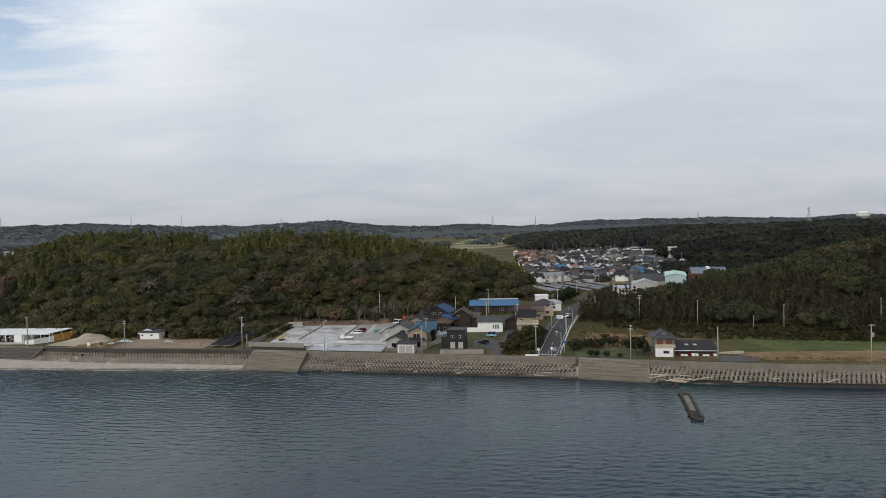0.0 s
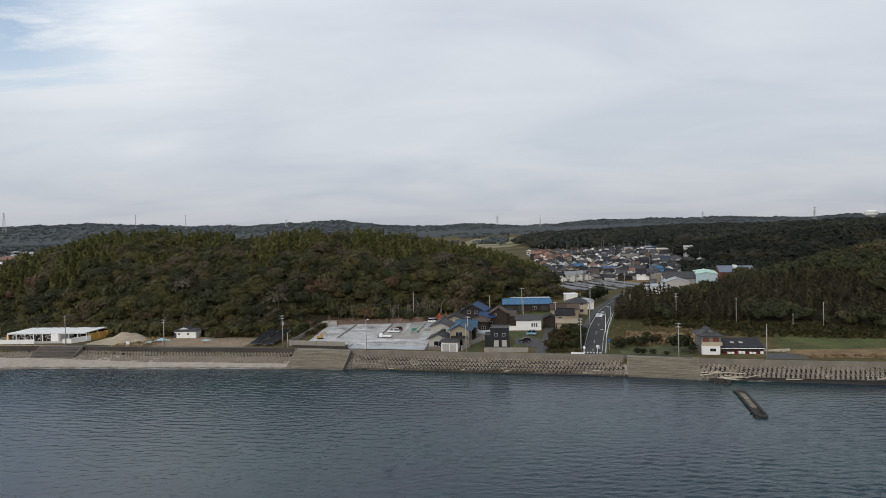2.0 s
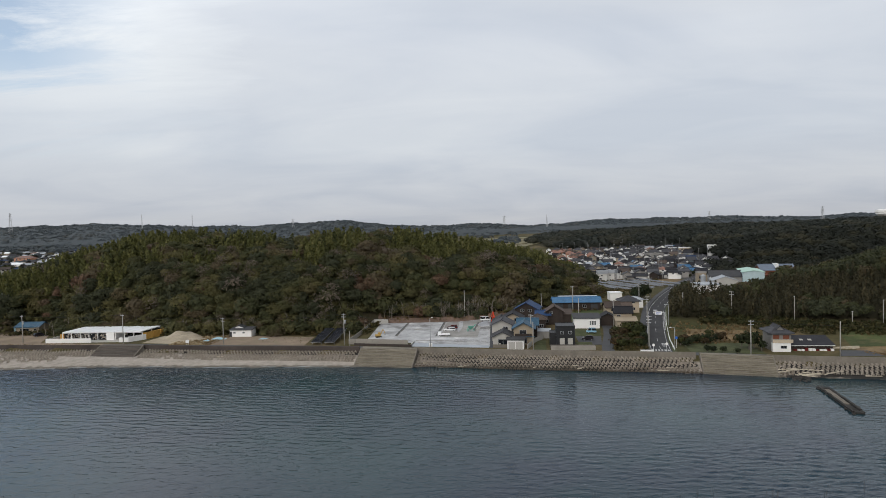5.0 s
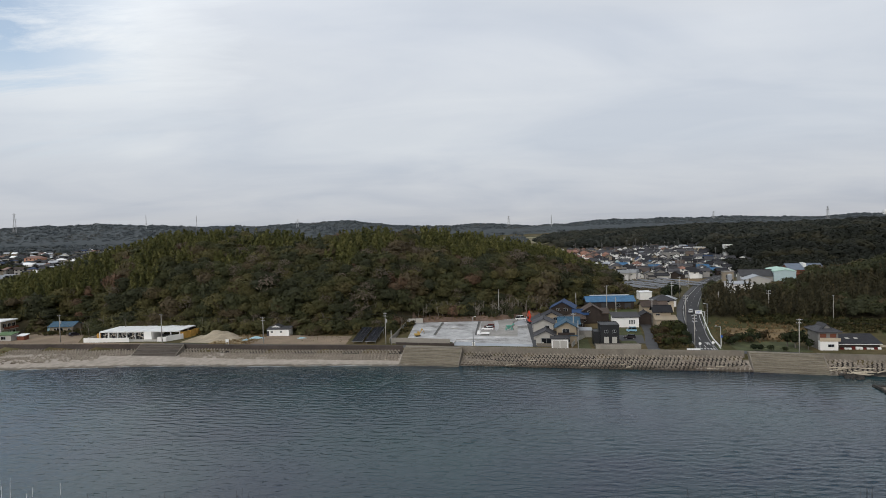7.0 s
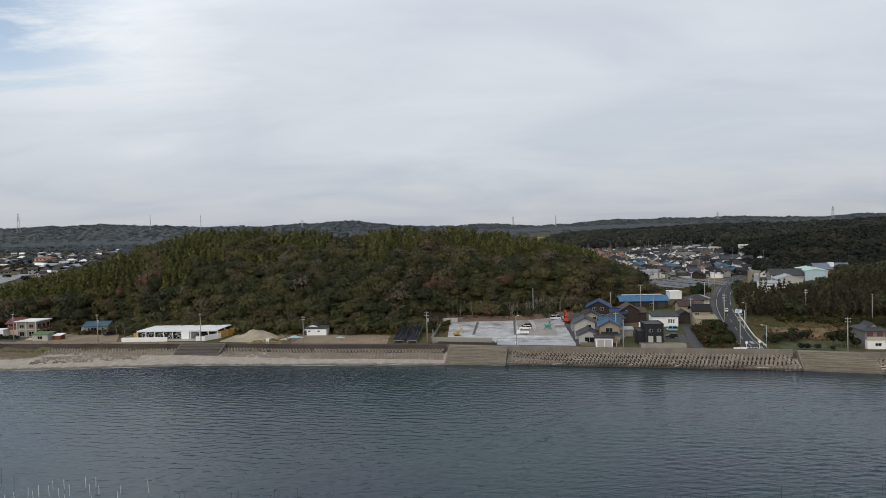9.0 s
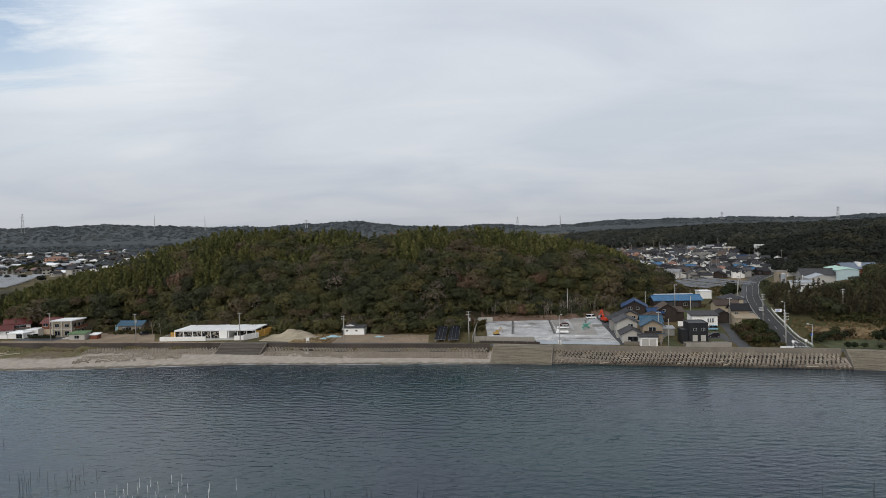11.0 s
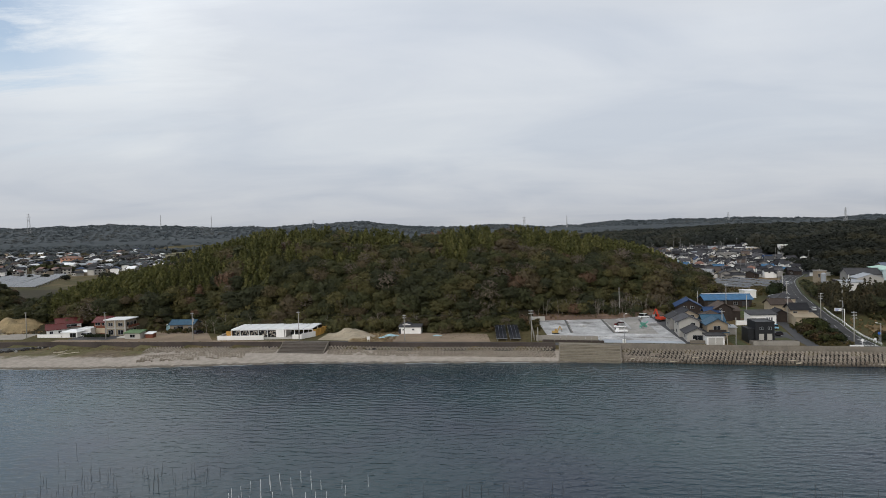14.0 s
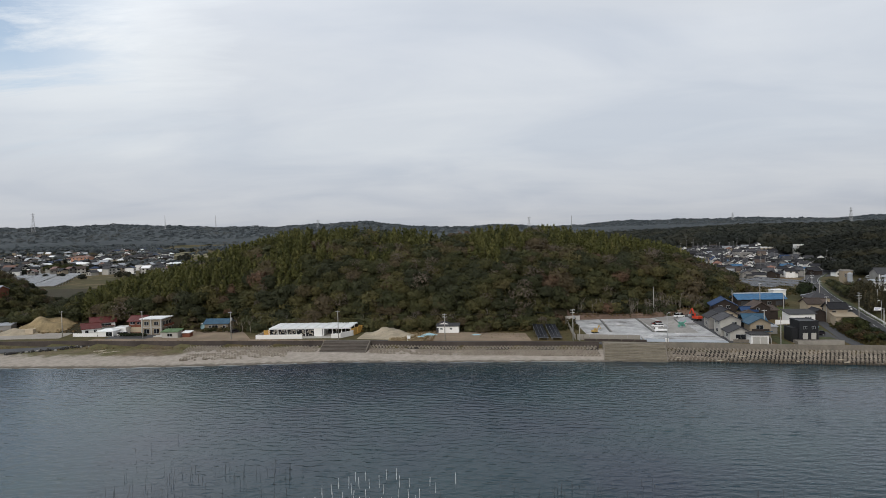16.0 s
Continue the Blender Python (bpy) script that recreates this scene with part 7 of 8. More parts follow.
for x, y, s in ((41.6, 178.4, 1.25), (43.2, 178.0, 1.2), (45.9, 177.4, 1.15), (49.4, 176.0, 0.9)):
    bush(x, y, s, "hedge", "round clipped dark shrub on the lawn")
for x, y, s in ((55.0, 180.5, 2.6), (57.2, 182.0, 2.4), (54.2, 183.4, 2.2), (57.8, 178.6, 1.5)):
    bush(x, y, s, "hedge", "dark leafy tree beside the grey house", 1.15, "garden_tree", 0.5)
rnd = random.Random(14)
for k in range(20):
    f = rnd.random()
    x, y = 37.8 + f * 15 + rnd.uniform(-2, 2), 190 + f * 6 + rnd.uniform(-3.5, 3.5)
    bush(x, y, rnd.uniform(0.9, 1.9), rnd.choice(["shrub", "shrub", "rusty", "hedge"]), "tangled shrub beside the road")
for k in range(46):
    x = rnd.uniform(16.8, 30.5)
    y = 186.5 + (x - 16.8) * 0.3 + rnd.uniform(0, 20)
    if y > 186 + (x - 16.8) * 4.5 or x > 24.4 + (y - 186) * 0.30:
        continue
    bush(x, y, rnd.uniform(1.2, 2.3), rnd.choice(["shrub", "shrub", "rusty"]), "overgrown olive shrub beside the lane")
for k in range(12):
    x, y = 26.3 + k * 0.62 + rnd.uniform(-0.3, 0.3), 188.5 + k * 2.0
    bush(x, y, rnd.uniform(1.1, 1.6), "hedge", "dark green bush along the pavement")
for x, y, s in ((52.0, 276.0, 3.2), (55.5, 280, 3.6), (58.5, 286, 3.4), (49.8, 272, 2.4)):
    bush(x, y, s, "hedge", "dense dark evergreen tree beside the road", 1.25, "evergreen_tree", 0.3)


# ---- poles, lamps and signs ----
COAST_POLES = [(-266.5, 241.2, 10.4), (-230.8, 233.6, 10.6), (-194.0, 226.0, 10.4), (-152.6, 219.0, 10.6), (-113.8, 212.4, 9.4), (-70.0, 205.0, 10.8)]
for i, (x, y, h) in enumerate(COAST_POLES):
    utility_pole(x, y, h, 1 if i < 4 else 2, i in (2, 5))
lamp_pole(-40.6, 197.2, 9.6, 0.5)
utility_pole(51.6, 172.6, 10.2, 2, label="concrete utility pole behind the sea wall")
utility_pole(74.7, 168.9, 9.8, 0, label="bare grey pole behind the sea wall")
utility_pole(111.0, 160.0, 11.0, 1, True, label="concrete utility pole with a transformer")
utility_pole(-68.0, 203.8, 5.0, 0, label="short bare post by the block wall")
for x, y, h, arms in ((-8.4, 187.6, 9.0, 0), (-7.4, 199.2, 9.5, 1), (16.4, 247.0, 10.5, 1), (14.2, 225.8, 9.0, 0), (24.6, 216.8, 9.5, 1), (36.9, 217.4, 10.5, 3), (26.4, 184.2, 10.5, 3), (3.0, 243, 9, 0), (46, 255, 10, 2), (60, 283, 10, 2), (80, 322, 10, 2), (57, 236, 7.5, 0), (70.5, 224.5, 9.5, 2)):
    utility_pole(x, y, h, arms)
utility_pole(-27.7, 246.4, 11.0, 0, label="tall bare pole at the wood edge")
for x, y, h in ((87.4, 213.4, 9.6), (113.8, 206.6, 9.2), (143.0, 201.5, 9.6), (104.5, 208.5, 5.0)):
    mast(x, y, h)
lamp_pole(33.8, 183.0, 6.8, -1.6)
lamp_pole(44.0, 216, 7.5, -1.4, 15)


def sign_gantry(x, y):
    t = thing("road_sign", "overhanging white direction sign on a steel post", "road sign", at_ground(x, y, -12))
    part("post", Build().tube((0, 0, -0.5), (0, 0, 6.2), 0.12, 0.10, 8), MAT["whitepost"], t)
    part("arm", Build().tube((0, 0, 6.0), (-2.6, 0, 6.2), 0.07, 0.06, 6), MAT["whitepost"], t)
    face = part("sign_face", Build().box(-3.2, -1.0, -0.1, 0.0, 5.4, 6.5), MAT["white"], t, "white sign face")
    for k in range(3):
        part("text_bar", Build().box(-2.9, -1.4 - 0.3 * k, -0.13, -0.11, 6.15 - k * 0.3, 6.27 - k * 0.3), MAT["signblue"], face)


sign_gantry(40.6, 210.0)
for x, y, z1, mat_ in ((30.6, 181.0, 2.6, "white"), (35.4, 186, 3.4, "signblue"), (26.6, 180.8, 2.4, "white")):
    t = thing("traffic_sign", "round traffic sign on a slim white post", "traffic sign", at_ground(x, y, -10), "traffic signs")
    part("post", Build().tube((0, 0, -0.3), (0, 0, z1), 0.05, 0.05, 6), MAT["whitepost"], t)
    part("sign_face", Build().tube((0, -0.09, z1 - 0.25), (0, -0.06, z1 - 0.25), 0.42, 0.42, 14), MAT[mat_], t)
wall_between("guard_rail", "white steel guard rail at the road mouth", [(22.6, 180.6), (26.4, 179.9)], 0.85, 0.08, MAT["whitepost"], "guard rail", 1.9)


def road_rail():
    """A steel guard rail on short posts along the seaward bend of the road."""
    t = thing("guard_rail", "grey steel guard rail on posts beside the road", "guard rail", pose(0, 0, 0))
    q_, s_ = along(ROAD, 2.0)
    pts = [q_[i] + s_[i] * (ROAD_W + 0.5) for i in range(3, 34)]
    for a, c in zip(pts, pts[1:]):
        za, zc_ = gz(*a) + 0.2, gz(*c) + 0.2
        part("post", Build().tube((a[0], a[1], za - 0.3), (a[0], a[1], za + 0.8), 0.06, 0.06, 6), MAT["whitepost"], t)
        for h_ in (0.45, 0.75):
            part("rail", Build().tube((a[0], a[1], za + h_), (c[0], c[1], zc_ + h_), 0.07, 0.07, 5), MAT["whitepost"], t)


road_rail()


def wire(pts, sag=0.9):
    """A hanging cable between pole tops."""
    cu = bpy.data.curves.new("power_line", "CURVE")
    cu.dimensions, cu.bevel_depth, cu.bevel_resolution = "3D", 0.018, 0
    for a, b in zip(pts, pts[1:]):
        sp = cu.splines.new("POLY")
        sp.points.add(8)
        for i in range(9):
            f = i / 8
            p = Vector(a).lerp(Vector(b), f)
            sp.points[i].co = (p.x, p.y, p.z - sag * 4 * f * (1 - f), 1)
    cu.materials.append(MAT["rubber"])
    return tagged(new("power_line", cu), "thin dark power lines between the poles", "cable")


tops = [(x, y, 3.3 + h - 0.1) for x, y, h in COAST_POLES]
for o in (-0.8, 0.8):
    wire([(x + o, y - 0.2, z) for x, y, z in tops])
    wire([(-70 + o, 204.8, 14.0), (-40.6, 197.2, 12.4)])
    wire([(51.6 + o, 172.4, 13.2), (111.0 + o, 159.8, 14.0), (180, 150, 14)], 1.6)
    wire([(26.4 + o, 184, 13.5), (36.9 + o, 217.2, 14.2), (46 + o, 255, 16.2), (60 + o, 283, 16.2), (80 + o, 322, 16.2)])


# ---- valley solar field, warehouses and the town ----
for i in range(7):
    solar_table(48 + i * 7.2, 341 + i * 3.5 - (i % 2) * 5, -72, 44, 2.2, 0.9, 14, "long dark solar panel row with a pale frame", "valley solar rows", 14, 2)

t = house("pale green shallow-gabled warehouse with teal sheet walls", 102.0, 273.5, -19, 8.6, 20, 4.0, MAT["wall_green"], "gable_y", MAT["sheet_green"], 0.7, 0.35, (), "warehouse", "warehouse")
for u in (-7.5, -3.5, 0.5, 4.5, 8.5):
    part("wall_panel", Build().box(-4.41, -4.31, u - 1.2, u + 1.2, 0.9, 3.2), MAT["sheet_dark"], t, "dark green louvre panel")
t = house("grey warehouse with a dark gabled roof", 90.5, 274, -18, 13, 12, 2.0, MAT["greywall"], "gable_x", MAT["sheet_dark"], 2.2, 0.4, (), "warehouse", "warehouse")
part("downpipe", Build().tube((-6.4, -6.3, 0), (-6.4, -6.3, 2.0), 0.2, 0.2, 8), MAT["white"], t)
house("low white store with a shallow grey roof", 75.0, 257.0, 4, 9.0, 6, 3.2, MAT["white"], "shed", MAT["sheet_grey"], 0.6, 0.3, [("f", -2.5, 1.8, 2, 0.7), ("f", 2, 1.8, 2, 0.7)], "warehouse", "warehouse")
house("grey store with a rounded pale roof", 84.5, 261.5, -14, 10, 8, 2.4, MAT["offwhite"], "gable_y", MAT["sheet_grey"], 1.6, 0.3, (), "warehouse", "warehouse")
house("square brown three-storey block with a white rim", 97.4, 315, -8, 4.6, 4.6, 8.6, MAT["beige"], "flat", MAT["greywall"], 0.3, 0.2, [("f", -1.2, 5.4, 0.9, 2), ("f", 0.9, 5.4, 0.9, 2)], "block", "building")
ob = part("storage_tank", Build().tube((0, 0, -0.5), (0, 0, 7.0), 1.2, 1.2, 16).tube((0, 0, 7.0), (0, 0, 7.5), 1.2, 0.5, 16), MAT["sheet_grey"], at=at_ground(96.0, 309.5))
tagged(ob, "pale grey cylindrical storage tank", "tank")
t = house("warehouse with blue-grey and rust roofs", 129, 303, -14, 15.5, 14, 5.2, MAT["redbrown"], "gable_x", MAT["sheet_slate"], 2.4, 0.4, (), "warehouse", "warehouse")
part("lower_roof", Build().box(-6.9, 2.0, -9.4, -7.0, 4.4, 4.6), MAT["redbrown"], t, "rust-red lower roof", at=pose(0, 0, 0, 8))
part("roof_vent", Build().box(-0.8, 0.5, -4.6, 1.0, 6.2, 8.3), MAT["white"], t, "white roof vent")
for k in range(6):
    car(108 + k * 3.2, 326 - k * 1.6, 70, MAT[("carwhite", "cardark", "carsilver")[k % 3]], "car parked by the warehouses")


def town_variants():
    """Homes of several makes, built once out of the way of any view and then set about the town."""
    spec = [
        ("white two-storey house with a dark tiled roof", "white", "gable_y", "tile_dark", 7.0, 8.0, 5.4),
        ("white two-storey house with a grey tiled roof", "white", "gable_x", "tile_grey", 9.0, 7.0, 5.4),
        ("grey house with a dark hipped roof", "greywall", "hip", "tile_dark", 10.0, 8.0, 4.6),
        ("cream house with a grey hipped roof", "cream", "hip", "tile_grey", 9.0, 8.0, 5.4),
        ("dark timber house with a tiled gable roof", "brownwall", "gable_x", "tile_dark", 10.0, 7.5, 4.2),
        ("beige house with a brown tiled roof", "beige", "gable_y", "tile_brown", 7.5, 8.5, 5.2),
        ("white house with blue roof tiles", "palewall", "gable_x", "tile_blue", 9.0, 7.0, 5.0),
        ("salmon house with a faded clay-tiled roof", "pink", "hip", "tile_orange", 8.5, 7.5, 5.2),
        ("grey gabled house with grey tiles", "greywall", "gable_y", "tile_grey", 8.0, 8.5, 5.2),
        ("pale flat-roofed two-storey house", "palewall", "flat", "sheet_grey", 8.0, 8.0, 5.8),
        ("low shed with a blue sheet roof", "greywall", "gable_x", "sheet_blue", 11.0, 6.0, 3.0),
        ("pale green house with a grey roof", "wall_green", "gable_x", "tile_grey", 8.0, 7.0, 5.0),
        ("long low house with a dark tiled roof", "palewall", "gable_x", "tile_dark", 14.0, 7.5, 3.0),
        ("grey shed with a pale sheet roof", "greywall", "shed", "sheet_grey", 9.0, 6.0, 2.8),
        ("salmon-roofed two-storey white house", "white", "hip", "tile_orange", 8.0, 8.0, 5.2),
        ("dark-roofed house with a white gable front", "white", "gable_y", "tile_dark", 9.0, 9.0, 3.6),
    ]
    out = []
    for k, (lab, wall, kind, roof, w, d, h) in enumerate(spec):
        wins = [("f", -w * 0.16, 0.9, 1.5, 1.1)] + ([("f", w * 0.17, 0.9, 1.0, 0.9)] if k % 3 else [])
        if h > 4.5:
            wins += [("f", (-0.17 + 0.1 * (k % 4)) * w, 3.1, 1.2, 0.8), ("l", 0, 3.1, 1.2, 0.9)]
        out.append((lab, wall, kind, roof, w * 0.68, d * 0.68, h * 0.82, wins))
    return out


VARIANTS = town_variants()
first = {}


def town_house(k, x, y, rot, group):
    lab, wall, kind, roof, w, d, h, wins = VARIANTS[k]
    if k not in first:
        t = first[k] = house(lab, x, y, rot, w, d, h, MAT[wall], kind, MAT[roof], 1.3 + 0.25 * (k % 4), 0.6, wins, group=group)
        if k % 2 == 0 and kind != "flat":
            volume(t, w * 0.7, d * 0.5, 2.5, MAT[wall], "shed", MAT[roof], 0.9, 0.4, x=w * 0.25, y=-d * 0.62)
        return t
    c = copy_thing(first[k], at_ground(x, y, rot))
    tagged(c, group=group)
    return c


rnd = random.Random(77)
weights = [0] * 9 + [1] * 6 + [2] * 3 + [3] * 2 + [4] * 5 + [5] * 2 + [6] + [8] * 4 + [9] + [10] * 2 + [11] + [12] * 3 + [13] * 3 + [14] + [15] * 8
warm = [7, 14, 0, 15, 3, 12, 8, 4, 12, 5, 2, 1, 0, 8]
for row in range(23):
    y = 386 + row * 10.4
    x_lo, x_hi = 56 + (y - 386) * 0.06, 150 + (y - 386) * 0.42
    x = x_lo
    while x < x_hi:
        px, py = x + rnd.uniform(-1.5, 1.5), y + rnd.uniform(-2.5, 2.5)
        x += rnd.uniform(7.4, 11.0)
        if dark_top(px) * dark_rise(py) > 1.0 or rnd.random() < 0.08:
            continue
        if abs(px - (119 + (py - 374) * 0.8)) < 8 and py < 420 or hill_top(px) > 4 and py < 400:
            continue
        town_house(rnd.choice(warm if py > 505 and px < 95 + (py - 505) * 0.1 else weights), px, py, rnd.choice((-12, -8, 78, -10, 80, -30, 60)) + rnd.uniform(-6, 6), "town houses")
for k in range(190):
    y = rnd.uniform(390, 630)
    x = rnd.uniform(60 + (y - 386) * 0.06, 150 + (y - 386) * 0.4)
    if dark_top(x) * dark_rise(y) > 0.6 or x > 124 + 0.9 * (y - 390):
        continue
    if k < 74:
        t = thing("utility_pole", "thin concrete utility pole among town roofs", "utility pole", at_ground(x, y), "town poles")
        tall_ = rnd.choice((9.5, 11.0, 12.5))
        part("shaft", Build().tube((0, 0, -0.5), (0, 0, tall_), 0.15, 0.1, 6), MAT["greypole"], t)
        part("crossarm", Build().box(-0.7, 0.7, -0.06, 0.06, tall_ - 0.8, tall_ - 0.65), MAT["steel"], t)
    else:
        bush(x, y, rnd.uniform(1.2, 2.4), rnd.choice(("hedge", "shrub", "hedge")), "garden shrub among town houses")
house("long white apartment block above the town", 176, 545, -8, 20, 8, 5.4, MAT["cream"], "flat", MAT["sheet_white"], 0.2, 0.3, [("f", u, z, 1.6, 1.3) for u in (-7, -3.5, 0, 3.5, 7) for z in (0.9, 3.4)], "apartment_block", "building")
house("grey concrete school-like block in the town", 138, 505, -8, 14, 8, 6.4, MAT["greywall"], "flat", MAT["greywall"], 0.2, 0.1, [("f", u, z, 1.6, 1.3) for u in (-4.5, 0, 4.5) for z in (0.9, 3.9)], "apartment_block", "building")
house("white square block on the wooded slope", 189, 512, -8, 6, 6, 9, MAT["white"], "flat", MAT["white"], 0.2, 0.1, [("f", 0, 5, 2, 1.4)], "block", "building")

# the western town beyond the hill: too far to tell its homes apart
def distant_town(name, label, n, place, seed):
    r = random.Random(seed)
    walls, roofs = [("white", 3), ("offwhite", 4), ("greywall", 3), ("cream", 2), ("brownwall", 2)], [("tile_dark", 5), ("tile_grey", 6), ("tile_brown", 2), ("tile_blue", 1), ("tile_orange", 1), ("sheet_white", 2), ("sheet_grey", 2)]
    names = [w for w, _ in walls] + [q_ for q_, _ in roofs]
    me, verts, faces, slots = bpy.data.meshes.new(name), [], [], []
    for k in range(n):
        x, y = place(r)
        if mid_top(x) * mid_rise(y) > 4:
            continue
        w, d, h = r.uniform(6, 11), r.uniform(5.5, 8), r.choice((3.0, 5.0, 5.2, 5.6))
        m = at_ground(x, y, r.uniform(-30, 30) + r.choice((0, 90)))
        wm, rm = r.choice([w_ for w_, c in walls for _ in range(c)]), r.choice([q_ for q_, c in roofs for _ in range(c)])
        wb = Build().box(-w / 2, w / 2, -d / 2, d / 2, -0.8, h)
        rb, cap = roof_build(r.choice(("hip", "gable_x", "gable_y")), w, d, h, 1.9, 0.6)
        gb = Build()
        for u in (-w * 0.25, w * 0.25):
            for z in (1.0, 3.6)[: 2 if h > 4 else 1]:
                gb.box(u - 0.8, u + 0.8, -d / 2 - 0.06, -d / 2 + 0.02, z, z + 1.2)
        for b_, mt in ((wb, wm), (rb, rm), (gb, "glass")):
            o = len(verts)
            verts += [tuple(m @ Vector(p)) for p in b_.v]
            faces += [tuple(o + i for i in f) for f in b_.f]
            slots += [len(names) if mt == "glass" else names.index(mt)] * len(b_.f)
    me.from_pydata(verts, [], faces)
    for mt in names + ["glass"]:
        me.materials.append(MAT[mt])
    me.polygons.foreach_set("material_index", slots)
    return tagged(new(name, me), label, "houses", kind="stuff")


def west_spot(r):
    y = 560 + r.random() ** 1.2 * 560
    return -115 - (0.44 + r.random() * 0.34) * y, y


nx_, ny_, nr_ = scatter(-900, -330, 500, 1130, 21, lambda x, y: ((x + 115) / y < -0.40) & ((x + 115) / y > -0.80) & (smooth_field(x, y, 55, 14) > 0.45), 57)
rows = np.stack([nx_, ny_, ground(nx_, ny_) + nr_.uniform(1.5, 3.2, nx_.size), nr_.uniform(2.6, 5.4, nx_.size), np.clip(nr_.normal(0.5, 0.25, nx_.size), 0, 1), nr_.integers(0, 5, nx_.size)], 1)
wood("town_trees", plain_crown, rows, MAT["darkwood"], "garden and field trees among the western houses")
distant_town("western_town", "crowded tiled houses of the far western town", 330, west_spot, 5)
for i in range(10):
    for u in (-22.0, 0.0, 22.0):
        solar_table(-424 + u - i * 6.0, 446 + i * 13.5 - u * 0.22, -12, 21, 5.6, 0.9, 16, "wide solar panel table reflecting the sky", "western solar rows", 8, 2)
house("long white house with a dark tiled roof beyond the hill", -431, 582, -10, 17, 8, 3.4, MAT["white"], "hip", MAT["tile_dark"], 1.8, 0.7, W1)
house("white two-storey house with a pale roof by the grove", -513, 680, -14, 15, 9, 5.2, MAT["white"], "gable_x", MAT["sheet_white"], 1.5, 0.6, W2)
for x, y, sz in ((-506, 612, 6.0), (-497, 606, 7.0), (-487, 608, 6.6), (-478, 612, 5.8), (-469, 606, 5.0), (-492, 618, 6.2), (-514, 620, 5.0), (-461, 598, 4.2)):
    bush(x, y, sz, "shrub", "broad olive tree in the grove by the solar field", 0.95, "grove_tree", 0.2)
t = house("long white hall beyond the hill", -400, 640, -10, 26, 12, 5, MAT["white"], "shed", MAT["sheet_white"], 1, 0.4, [("f", u, 1.2, 3, 1.6) for u in (-9, -4, 1, 6)], "hall", "building")
house("salmon apartment block in the western town", -560, 760, -10, 24, 10, 9, MAT["pink"], "hip", MAT["tile_orange"], 2.4, 0.5, [("f", u, z, 2, 1.5) for u in (-8, -3, 3, 8) for z in (1, 4, 7)], "apartment_block", "building")


# ---- pylons and the water tower on the skyline ----
def pylon(x, y, top, label="tall lattice steel pylon on the wooded skyline", w=5.0, arms=True):
    z0 = gz(x, y)
    h = max(26.0, top - z0)
    t = thing("pylon", label, "pylon", pose(x, y, z0, 0, 0, 20), "skyline pylons")
    lv = [0, 0.3, 0.55, 0.75, 0.9, 1.0]
    wd = [w * (1 - 0.86 * f) / 2 for f in lv]
    for sx, sy in ((-1, -1), (1, -1), (1, 1), (-1, 1)):
        b = Build()
        for i in range(5):
            b.tube((sx * wd[i], sy * wd[i], lv[i] * h), (sx * wd[i + 1], sy * wd[i + 1], lv[i + 1] * h), 0.30, 0.26, 5)
        part("leg", b, MAT["steel"], t)
    for i in range(5):
        b = Build()
        for a, c in (((-1, -1), (1, -1)), ((1, -1), (1, 1)), ((1, 1), (-1, 1)), ((-1, 1), (-1, -1))):
            b.tube((a[0] * wd[i], a[1] * wd[i], lv[i] * h), (c[0] * wd[i + 1], c[1] * wd[i + 1], lv[i + 1] * h), 0.17, 0.17, 4)
        part("brace", b, MAT["steel"], t)
    if arms:
        for f in (0.72, 0.84, 0.95):
            part("crossarm", Build().tube((-5.2, 0, f * h), (5.2, 0, f * h), 0.25, 0.25, 5), MAT["steel"], t)


pylon(-1175, 1600, 114, w=9)
pylon(-851, 1645, 103, "slim steel mast on the wooded skyline", 2.6, False)
pylon(-715, 1645, 98, "slim steel mast on the wooded skyline", 2.6, False)
pylon(-432, 1600, 78, w=8)
pylon(122, 1600, 72, w=8)
pylon(234, 1600, 73, "slim steel mast on the wooded skyline", 2.6, False)
pylon(659, 1600, 70, w=7)
pylon(784, 1323, 70, w=8)


def water_tower(x, y):
    t = thing("water_tower", "white drum-shaped water tower on a short shaft", "water tower", pose(x, y, 40))
    part("shaft", Build().tube((0, 0, -22), (0, 0, 5), 5.5, 5.5, 20), MAT["offwhite"], t, smooth=False)
    part("tank", Build().tube((0, 0, 5), (0, 0, 7.5), 6.0, 9.2, 24).tube((0, 0, 7.5), (0, 0, 13.5), 9.2, 9.2, 24).tube((0, 0, 13.5), (0, 0, 14.6), 9.2, 5, 24), MAT["white"], t)
    part("band", Build().tube((0, 0, 9.6), (0, 0, 10.6), 9.4, 9.4, 24), MAT["offwhite"], t)


water_tower(664, 975)


# ---- in the water ----
stake_mesh = {}


def stake(x, y, h, kind):
    if kind not in stake_mesh:
        mt = MAT["whitepost"] if kind == "white" else MAT["darkpost"]
        stake_mesh[kind] = Build().tube((0, 0, -6), (0, 0, 1), 0.032 if kind == "white" else 0.035, 0.028 if kind == "white" else 0.02, 6).mesh("stake", mt)
    ob = new("sea_stake", stake_mesh[kind])
    ob.matrix_basis = pose(x, y, 0, rs.uniform(-3, 3), rs.uniform(-3, 3), 0) @ Matrix.Diagonal((1, 1, h, 1))
    tagged(ob, "white pole standing in the sea" if kind == "white" else "thin dark stake standing in the sea", "stake", kind + " sea stakes")


rs = random.Random(4)
